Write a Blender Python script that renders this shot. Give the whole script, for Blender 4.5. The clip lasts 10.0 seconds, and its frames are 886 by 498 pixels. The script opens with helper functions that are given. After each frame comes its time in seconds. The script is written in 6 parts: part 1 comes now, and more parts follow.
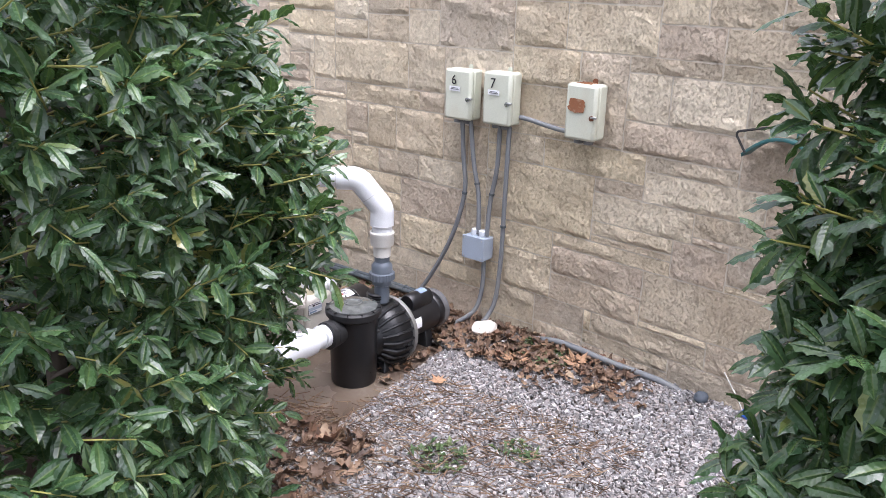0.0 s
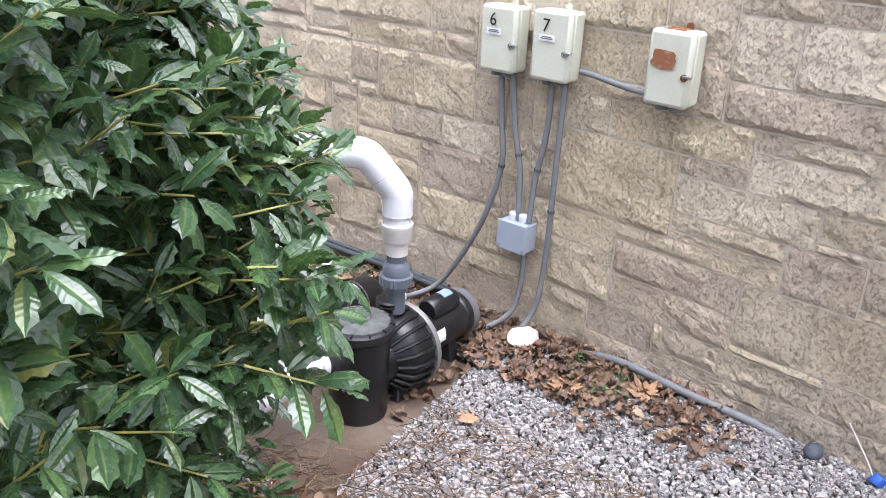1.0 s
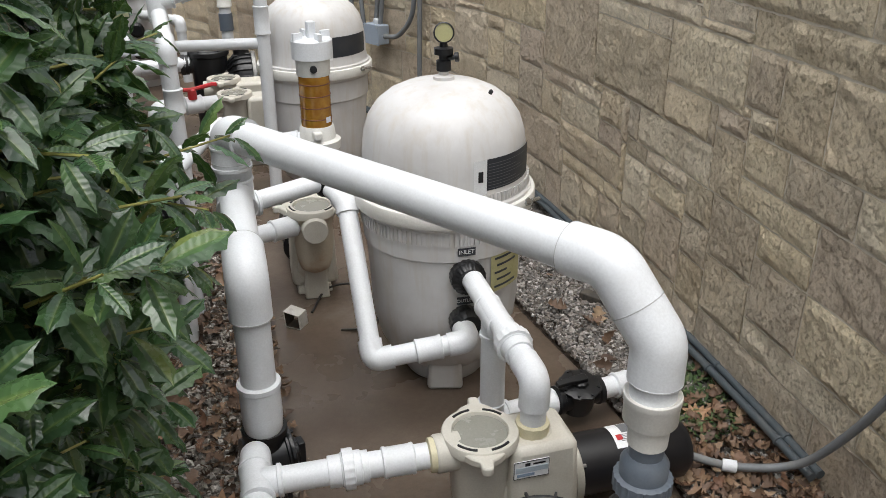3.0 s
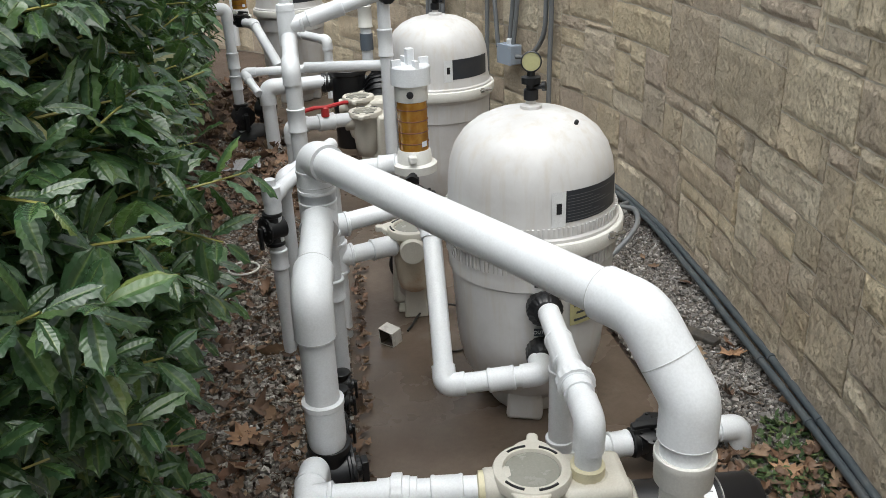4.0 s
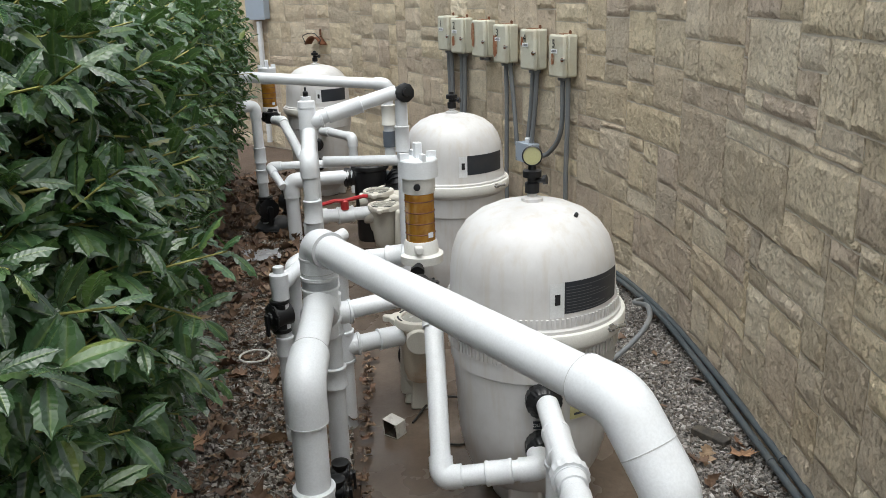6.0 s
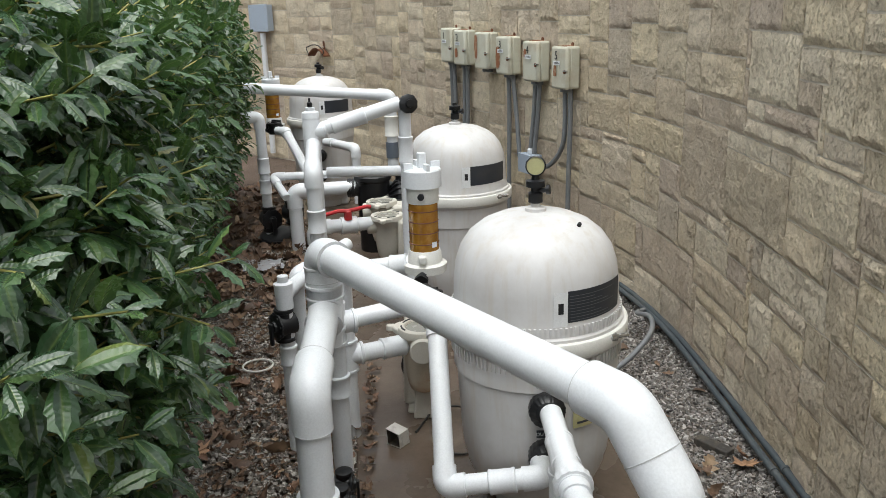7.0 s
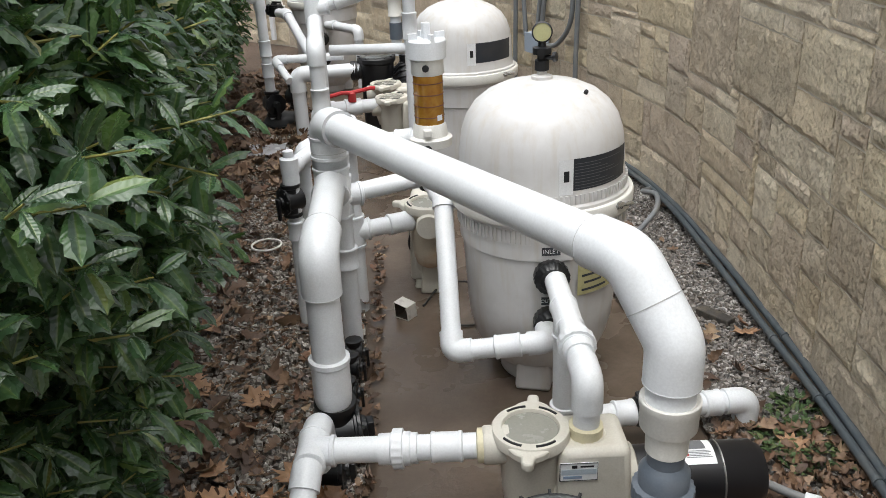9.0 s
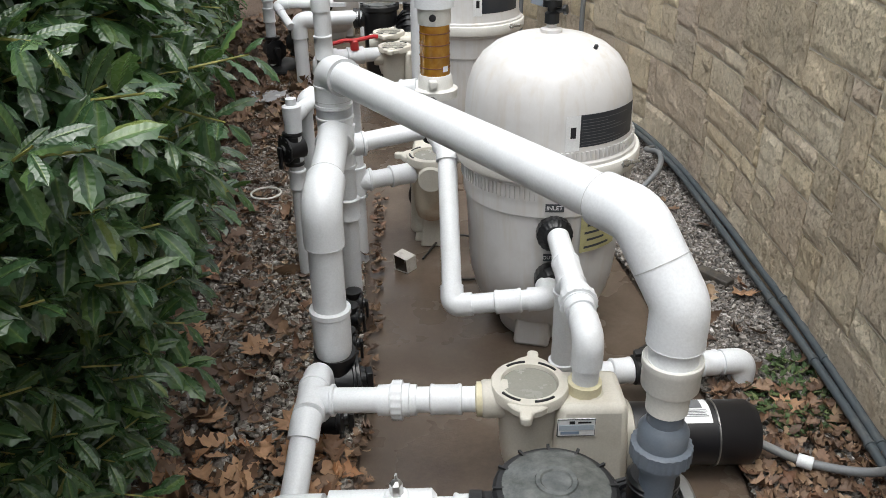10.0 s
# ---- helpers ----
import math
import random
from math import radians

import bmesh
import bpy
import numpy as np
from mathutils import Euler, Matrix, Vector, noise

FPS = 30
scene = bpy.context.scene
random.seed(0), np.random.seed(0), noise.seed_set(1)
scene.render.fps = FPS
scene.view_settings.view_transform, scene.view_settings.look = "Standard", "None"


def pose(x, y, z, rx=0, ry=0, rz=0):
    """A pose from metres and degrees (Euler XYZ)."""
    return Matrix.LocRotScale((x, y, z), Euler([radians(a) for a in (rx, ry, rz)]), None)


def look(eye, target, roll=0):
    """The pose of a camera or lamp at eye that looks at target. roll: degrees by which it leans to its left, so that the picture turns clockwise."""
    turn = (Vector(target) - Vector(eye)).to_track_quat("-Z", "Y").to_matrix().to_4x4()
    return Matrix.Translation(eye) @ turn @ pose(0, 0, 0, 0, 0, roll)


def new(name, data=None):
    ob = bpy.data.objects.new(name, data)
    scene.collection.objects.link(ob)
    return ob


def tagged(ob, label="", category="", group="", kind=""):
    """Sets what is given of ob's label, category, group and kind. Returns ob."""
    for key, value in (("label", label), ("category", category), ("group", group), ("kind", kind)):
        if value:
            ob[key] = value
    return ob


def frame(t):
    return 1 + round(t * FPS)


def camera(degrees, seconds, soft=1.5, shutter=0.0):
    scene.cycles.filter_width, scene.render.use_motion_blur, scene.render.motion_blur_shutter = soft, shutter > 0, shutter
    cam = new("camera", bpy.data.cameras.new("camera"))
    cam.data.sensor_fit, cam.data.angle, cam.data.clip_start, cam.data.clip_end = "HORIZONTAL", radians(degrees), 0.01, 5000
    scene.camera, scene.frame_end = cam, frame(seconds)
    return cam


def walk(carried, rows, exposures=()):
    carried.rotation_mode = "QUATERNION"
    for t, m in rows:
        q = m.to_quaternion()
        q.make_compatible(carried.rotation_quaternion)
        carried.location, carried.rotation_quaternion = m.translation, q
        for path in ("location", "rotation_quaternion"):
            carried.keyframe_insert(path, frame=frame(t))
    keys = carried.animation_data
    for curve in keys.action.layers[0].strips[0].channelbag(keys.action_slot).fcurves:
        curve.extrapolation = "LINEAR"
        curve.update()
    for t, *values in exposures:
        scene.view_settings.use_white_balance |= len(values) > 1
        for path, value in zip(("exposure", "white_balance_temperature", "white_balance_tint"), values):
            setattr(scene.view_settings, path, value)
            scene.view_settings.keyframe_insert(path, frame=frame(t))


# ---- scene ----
cam = camera(56.2, 10.0, soft=0.5)
EXPOSURES = ((0.0, 1.58, 6050, 19), (0.5, 1.52, 6050, 18), (1.0, 1.76, 5980, 18), (1.5, 1.68, 5980, 18), (2.0, 1.14, 6150, 18), (2.5, 0.84, 6350, 15), (3.0, 0.66, 6500, 9), (4.5, 0.66, 6400, 6), (7.5, 0.68, 6400, 6), (8.5, 0.76, 6450, 8), (10.0, 0.84, 6450, 8))
SKY, SUN = 0.15, 0.95
PATH = [
    (0, (0.195, 0.286, 1.581), (1.742, 1.394, 0.964), 1.7),
    (0.5, (0.499, 0.61, 1.514), (2.076, 1.627, 0.822), 2.9),
    (1, (0.842, 0.88, 1.519), (2.341, 1.956, 0.746), 2.7),
    (1.5, (1.243, 1.095, 1.487), (2.695, 2.198, 0.664), 3.5),
    (2, (1.655, 1.216, 1.463), (2.706, 2.667, 0.575), 2.2),
    (2.5, (1.9, 1.338, 1.429), (2.717, 2.922, 0.521), 2.5),
    (3, (2.086, 1.378, 1.415), (2.573, 3.121, 0.565), -0.2),
    (3.2, (2.147, 1.375, 1.437), (2.468, 3.15, 0.573), -1.1),
    (4.3, (2.342, 1.345, 1.451), (2.439, 3.18, 0.661), -2.2),
    (4.5, (2.352, 1.336, 1.436), (2.439, 3.179, 0.666), -2.0),
    (5, (2.375, 1.325, 1.436), (2.452, 3.205, 0.76), -2.1),
    (5.5, (2.397, 1.328, 1.434), (2.45, 3.227, 0.81), -2.1),
    (7, (2.388, 1.311, 1.431), (2.431, 3.229, 0.863), -1.8),
    (7.5, (2.389, 1.302, 1.421), (2.429, 3.212, 0.828), -1.9),
    (8, (2.394, 1.297, 1.412), (2.425, 3.189, 0.767), -2.2),
    (8.5, (2.39, 1.295, 1.408), (2.409, 3.173, 0.72), -2.3),
    (9, (2.385, 1.28, 1.369), (2.403, 3.111, 0.565), -2.5),
    (9.5, (2.373, 1.286, 1.367), (2.397, 3.073, 0.469), -1.7),
    (10, (2.365, 1.291, 1.367), (2.391, 3.073, 0.46), -0.8),
]
walk(cam, [(t, look(eye, target, roll)) for t, eye, target, roll in PATH], EXPOSURES)

# world and light: a bright overcast day
world = bpy.data.worlds.new("overcast_sky")
scene.world = world
world.use_nodes = True
wn, wl = world.node_tree.nodes, world.node_tree.links
sky = wn.new("ShaderNodeTexSky")
sky.sky_type, sky.sun_disc = "NISHITA", False
sky.sun_elevation, sky.sun_rotation = radians(78), radians(191)
sky.dust_density, sky.ozone_density = 4.0, 1.0
grey = wn.new("ShaderNodeHueSaturation")
grey.inputs["Saturation"].default_value = 0.22
wl.new(sky.outputs[0], grey.inputs["Color"])
wl.new(grey.outputs[0], wn["Background"].inputs[0])
wn["Background"].inputs[1].default_value = SKY
sun = new("sun", bpy.data.lights.new("sun", "SUN"))
sun.data.energy, sun.data.angle, sun.data.color = SUN, radians(60), (1.0, 0.985, 0.96)
sun.matrix_world = look((-0.2, -1.02, 4.9), (0, 0, 0))

# ---- tools ----


def mesh_from(name, verts, faces, smooth=False):
    me = bpy.data.meshes.new(name)
    me.from_pydata([tuple(v) for v in verts], [], [tuple(f) for f in faces])
    if smooth:
        me.polygons.foreach_set("use_smooth", [True] * len(me.polygons))
    me.update()
    return me


def thing(name, label, category, place=(0, 0, 0), group=""):
    ob = new(name)
    ob.empty_display_size = 0.05
    ob.location = place
    return tagged(ob, label, category, group)


def settle(ob, parent):
    if parent is not None:
        ob.parent = parent
        ob.matrix_parent_inverse = Matrix.Translation(-parent.location)
    return ob


def part(name, data, material, parent, label="", bevel=0.0, smooth=True):
    """Links a bmesh or mesh, given in world metres, as one object under a thing or part."""
    if isinstance(data, bmesh.types.BMesh):
        me = bpy.data.meshes.new(name)
        bmesh.ops.recalc_face_normals(data, faces=data.faces)
        data.to_mesh(me)
        data.free()
    else:
        me = data
    if smooth:
        me.polygons.foreach_set("use_smooth", [True] * len(me.polygons))
        me.set_sharp_from_angle(angle=radians(38))
    me.materials.append(material)
    ob = new(name, me)
    if label:
        ob["label"] = label
    if bevel:
        mod = ob.modifiers.new("edge", "BEVEL")
        mod.width, mod.segments, mod.limit_method, mod.angle_limit = bevel, 2, "ANGLE", radians(35)
    return settle(ob, parent)


def frame_of(d):
    d = Vector(d).normalized()
    a = Vector((0, 0, 1)) if abs(d.z) < 0.9 else Vector((0, 1, 0))
    u = a.cross(d).normalized()
    return u, d.cross(u).normalized(), d


def lathe(profile, at=(0, 0, 0), axis=(0, 0, 1), n=32, bm=None, scallop=0.0, teeth=0):
    """A turned body: profile of (radius, distance along the axis)."""
    bm = bm or bmesh.new()
    u, v, w = frame_of(axis)
    at = Vector(at)
    rings = []
    for r, h in profile:
        if r < 1e-5:
            rings.append([bm.verts.new(at + w * h)])
            continue
        ring = []
        for i in range(n):
            a = 2 * math.pi * i / n
            k = r * (1 + (scallop * (1 if math.sin(teeth * a) > 0 else 0) if teeth else 0))
            ring.append(bm.verts.new(at + w * h + (u * math.cos(a) + v * math.sin(a)) * k))
        rings.append(ring)
    for a, b in zip(rings, rings[1:]):
        if len(a) == 1 and len(b) == 1:
            continue
        for i in range(n):
            j = (i + 1) % n
            if len(a) == 1:
                bm.faces.new((a[0], b[i], b[j]))
            elif len(b) == 1:
                bm.faces.new((a[i], a[j], b[0]))
            else:
                bm.faces.new((a[i], a[j], b[j], b[i]))
    for ring in (rings[0], rings[-1]):
        if len(ring) > 1:
            bm.faces.new(ring)
    return bm


def rod(p, q, r, n=20, bm=None, r2=None):
    p, q = Vector(p), Vector(q)
    length = (q - p).length
    return lathe([(r, 0), (r if r2 is None else r2, length)], p, q - p, n, bm)


def sweep(points, r, n=20, bm=None):
    """A round tube along a line of points."""
    bm = bm or bmesh.new()
    pts = [Vector(p) for p in points]
    tang = [((pts[min(i + 1, len(pts) - 1)] - pts[max(i - 1, 0)]).normalized()) for i in range(len(pts))]
    u = frame_of(tang[0])[0]
    rings = []
    for p, t in zip(pts, tang):
        u = (u - t * u.dot(t)).normalized()
        v = t.cross(u)
        rings.append([bm.verts.new(p + (u * math.cos(2 * math.pi * i / n) + v * math.sin(2 * math.pi * i / n)) * r) for i in range(n)])
    for a, b in zip(rings, rings[1:]):
        for i in range(n):
            bm.faces.new((a[i], a[(i + 1) % n], b[(i + 1) % n], b[i]))
    bm.faces.new(rings[0])
    bm.faces.new(rings[-1])
    return bm


def rounded(points, radius, steps=7):
    """The line through the points with its corners rounded."""
    pts = [Vector(p) for p in points]
    out = [pts[0]]
    for a, b, c in zip(pts, pts[1:], pts[2:]):
        d1, d2 = (b - a).normalized(), (c - b).normalized()
        ang = d1.angle(d2)
        if ang < 0.02:
            out.append(b)
            continue
        cut = min(radius * math.tan(ang / 2), 0.48 * (b - a).length, 0.48 * (c - b).length)
        s, e = b - d1 * cut, b + d2 * cut
        for i in range(steps + 1):
            k = i / steps
            out.append(s.lerp(b, k).lerp(b.lerp(e, k), k))
    out.append(pts[-1])
    return out


def curve_line(points, steps=8):
    """A smooth line through the points."""
    pts = [Vector(p) for p in points]
    pts = [pts[0] * 2 - pts[1]] + pts + [pts[-1] * 2 - pts[-2]]
    out = []
    for a, b, c, d in zip(pts, pts[1:], pts[2:], pts[3:]):
        for i in range(steps):
            t = i / steps
            out.append(0.5 * (b * 2 + (c - a) * t + (a * 2 - b * 5 + c * 4 - d) * t * t + (b * 3 - a - c * 3 + d) * t ** 3))
    out.append(pts[-2])
    return out


def block(size, at=(0, 0, 0), turn=0.0, bm=None, taper=1.0):
    """A box of that size standing on at, its top tapered."""
    bm = bm or bmesh.new()
    x, y, z = (v / 2 for v in size)
    m = Matrix.Translation(at) @ Matrix.Rotation(radians(turn), 4, "Z")
    vs = [bm.verts.new(m @ Vector((sx * x * k, sy * y * k, h))) for h, k in ((0, 1), (2 * z, taper)) for sx, sy in ((-1, -1), (1, -1), (1, 1), (-1, 1))]
    for f in ((3, 2, 1, 0), (4, 5, 6, 7), (0, 1, 5, 4), (1, 2, 6, 5), (2, 3, 7, 6), (3, 0, 4, 7)):
        bm.faces.new([vs[i] for i in f])
    return bm


# ---- materials ----


def material(name, rough=0.5, metal=0.0):
    m = bpy.data.materials.new(name)
    m.use_nodes = True
    b = m.node_tree.nodes["Principled BSDF"]
    b.inputs["Roughness"].default_value, b.inputs["Metallic"].default_value = rough, metal
    return m, m.node_tree.nodes, m.node_tree.links, b


def noise_node(n, l, scale, detail=4.0, rough=0.55, kind="Object", stretch=None):
    co = n.new("ShaderNodeTexCoord")
    t = n.new("ShaderNodeTexNoise")
    t.inputs["Scale"].default_value, t.inputs["Detail"].default_value, t.inputs["Roughness"].default_value = scale, detail, rough
    if stretch:
        mp = n.new("ShaderNodeMapping")
        mp.inputs["Scale"].default_value = stretch
        l.new(co.outputs[kind], mp.inputs["Vector"])
        l.new(mp.outputs[0], t.inputs["Vector"])
    else:
        l.new(co.outputs[kind], t.inputs["Vector"])
    return t


def ramp(n, l, source, *stops):
    r = n.new("ShaderNodeValToRGB")
    e = r.color_ramp.elements
    while len(e) < len(stops):
        e.new(0.5)
    for el, (p, c) in zip(e, stops):
        el.position, el.color = p, (*c, 1)
    l.new(source, r.inputs[0])
    return r


def mix(n, l, fac, a, b, mode="MIX"):
    m = n.new("ShaderNodeMix")
    m.data_type, m.blend_type = "RGBA", mode
    for sock, val in ((m.inputs[0], fac), (m.inputs[6], a), (m.inputs[7], b)):
        if isinstance(val, (int, float)):
            sock.default_value = val
        elif isinstance(val, tuple):
            sock.default_value = (*val, 1)
        else:
            l.new(val, sock)
    return m.outputs[2]


def bump(n, l, b, height, strength, distance=0.01):
    k = n.new("ShaderNodeBump")
    k.inputs["Strength"].default_value, k.inputs["Distance"].default_value = strength, distance
    l.new(height, k.inputs["Height"])
    l.new(k.outputs[0], b.inputs["Normal"])


def plain(name, color, rough=0.45, metal=0.0, dirt=(0.3, 0.25, 0.18), amount=0.25, scale=9.0, relief=0.05, fine=220.0):
    """A painted or moulded surface with soft stains and fine grain."""
    m, n, l, b = material(name, rough, metal)
    big = noise_node(n, l, scale, 6, 0.62)
    mask = ramp(n, l, big.outputs[0], (0.5, (0, 0, 0)), (0.78, (amount, amount, amount)))
    small = noise_node(n, l, fine, 3)
    tone = ramp(n, l, small.outputs[0], (0.3, tuple(c * 0.93 for c in color)), (0.7, tuple(min(1, c * 1.04) for c in color)))
    l.new(mix(n, l, mask.outputs[0], tone.outputs[0], dirt), b.inputs["Base Color"])
    rr = ramp(n, l, big.outputs[0], (0.35, (rough * 0.8,) * 3), (0.75, (min(1, rough * 1.35),) * 3))
    l.new(rr.outputs[0], b.inputs["Roughness"])
    bump(n, l, b, small.outputs[0], relief, 0.002)
    return m


JOINT = plain("joint_line", (0.52, 0.53, 0.54), 0.6, amount=0.3)
PVC = plain("white_pvc", (0.75, 0.772, 0.80), 0.36, amount=0.24, dirt=(0.42, 0.40, 0.36))
PVC_OLD = plain("cream_pvc", (0.75, 0.74, 0.70), 0.45, amount=0.22, dirt=(0.42, 0.38, 0.28))
PVC_YELLOW = plain("yellowed_pvc", (0.66, 0.61, 0.42), 0.45, amount=0.2)
PVC_GREY = plain("grey_pvc", (0.115, 0.138, 0.17), 0.42, amount=0.2, dirt=(0.3, 0.29, 0.27))
CONDUIT = plain("grey_conduit", (0.185, 0.195, 0.205), 0.55, amount=0.5, dirt=(0.3, 0.28, 0.24))
CONDUIT_DARK = plain("dark_grey_conduit", (0.065, 0.08, 0.09), 0.5, amount=0.35, dirt=(0.22, 0.2, 0.17))
END_BELL = plain("grey_end_bell", (0.13, 0.13, 0.135), 0.5, amount=0.3, dirt=(0.2, 0.17, 0.14))
BLACK = plain("black_plastic", (0.009, 0.0095, 0.011), 0.34, amount=0.22, dirt=(0.035, 0.036, 0.038), relief=0.1)
BLACK_DULL = plain("dull_black_plastic", (0.013, 0.0135, 0.015), 0.5, amount=0.3, dirt=(0.05, 0.048, 0.044), relief=0.15)
MOTOR = plain("black_motor_paint", (0.010, 0.010, 0.012), 0.36, amount=0.12, dirt=(0.05, 0.045, 0.04))
BEIGE = plain("beige_plastic", (0.60, 0.575, 0.51), 0.45, amount=0.28, dirt=(0.34, 0.28, 0.18))
GREY_METAL = plain("worn_grey_metal", (0.30, 0.30, 0.29), 0.45, 0.6, amount=0.3, dirt=(0.16, 0.13, 0.1))
STEEL = plain("stainless_steel", (0.5, 0.5, 0.49), 0.3, 0.9, amount=0.2)
RUST = plain("rust", (0.16, 0.06, 0.025), 0.85, amount=0.6, dirt=(0.07, 0.03, 0.015), relief=0.4)
RED = plain("red_plastic", (0.45, 0.02, 0.025), 0.4, amount=0.15)
BLUE = plain("blue_plastic", (0.02, 0.10, 0.42), 0.4, amount=0.1)
GREEN_METAL = plain("teal_painted_metal", (0.05, 0.16, 0.16), 0.5, amount=0.8, dirt=(0.2, 0.12, 0.06), scale=14)
IRON = plain("black_wire", (0.02, 0.02, 0.02), 0.6)
ENAMEL = plain("cream_enamel", (0.60, 0.62, 0.51), 0.4, amount=0.22, dirt=(0.42, 0.30, 0.16), scale=7)
ENAMEL_OLD = plain("aged_cream_enamel", (0.58, 0.57, 0.47), 0.45, amount=0.45, dirt=(0.38, 0.26, 0.13), scale=9)
BLUEGREY = plain("blue_grey_box", (0.36, 0.42, 0.50), 0.45, amount=0.15)
PAPER = plain("white_label", (0.82, 0.83, 0.84), 0.5, amount=0.08)
LABEL_DARK = plain("dark_label", (0.03, 0.035, 0.045), 0.45, amount=0.1)
INK = plain("black_ink", (0.012, 0.012, 0.014), 0.6, amount=0.0)
TEXT_GREY = plain("grey_print", (0.15, 0.155, 0.165), 0.6, amount=0.0)
LABEL_PALE = plain("pale_blue_print", (0.46, 0.53, 0.60), 0.5, amount=0.1)
LABEL_BLUE = plain("blue_grey_print", (0.25, 0.33, 0.45), 0.5, amount=0.0)
YELLOW_LABEL = plain("faded_yellow_label", (0.45, 0.42, 0.22), 0.6, amount=0.5, dirt=(0.2, 0.2, 0.08), scale=30)
ORANGE = plain("orange_print", (0.6, 0.14, 0.03), 0.5, amount=0.0)
CHALK = plain("pale_broken_stone", (0.72, 0.68, 0.62), 0.85, amount=0.5, dirt=(0.5, 0.3, 0.18), relief=0.5)
WOOD_DARK = plain("wet_dark_wood", (0.05, 0.045, 0.04), 0.7, amount=0.4, scale=25, relief=0.5)
CASTMETAL = plain("cast_grey_metal", (0.40, 0.38, 0.33), 0.5, 0.2, amount=0.3)


def tank_material():
    """Moulded filter shell: warm white, weathered with vertical streaks."""
    m, n, l, b = material("filter_shell", 0.42)
    streak = noise_node(n, l, 9, 5, 0.6, stretch=(3.2, 3.2, 0.25))
    cloud = noise_node(n, l, 4.5, 6, 0.65)
    base = ramp(n, l, cloud.outputs[0], (0.3, (0.55, 0.535, 0.525)), (0.5, (0.63, 0.622, 0.618)), (0.72, (0.70, 0.695, 0.695)))
    dirt = ramp(n, l, streak.outputs[0], (0.50, (0, 0, 0)), (0.72, (0.5, 0.5, 0.5)))
    l.new(mix(n, l, dirt.outputs[0], base.outputs[0], (0.52, 0.46, 0.38)), b.inputs["Base Color"])
    g = noise_node(n, l, 160, 3)
    bump(n, l, b, g.outputs[0], 0.06, 0.002)
    return m


TANK = tank_material()


def amber_material():
    m, n, l, b = material("amber_clear_plastic", 0.12)
    c = noise_node(n, l, 30, 4)
    l.new(ramp(n, l, c.outputs[0], (0.3, (0.40, 0.16, 0.02)), (0.7, (0.62, 0.33, 0.05))).outputs[0], b.inputs["Base Color"])
    b.inputs["Transmission Weight"].default_value = 0.25
    return m


AMBER = amber_material()


def smoked_material():
    """Clear lid, clouded and scratched, dark inside."""
    m, n, l, b = material("smoked_clear_lid", 0.22)
    c = noise_node(n, l, 22, 6, 0.7)
    l.new(ramp(n, l, c.outputs[0], (0.35, (0.06, 0.066, 0.066)), (0.7, (0.15, 0.158, 0.152))).outputs[0], b.inputs["Base Color"])
    l.new(ramp(n, l, c.outputs[0], (0.35, (0.08,) * 3), (0.7, (0.22,) * 3)).outputs[0], b.inputs["Roughness"])
    return m


SMOKED = smoked_material()
CLEAR_GREY = plain("clouded_clear_lid", (0.28, 0.275, 0.24), 0.25, amount=0.4, dirt=(0.16, 0.15, 0.12), scale=25)


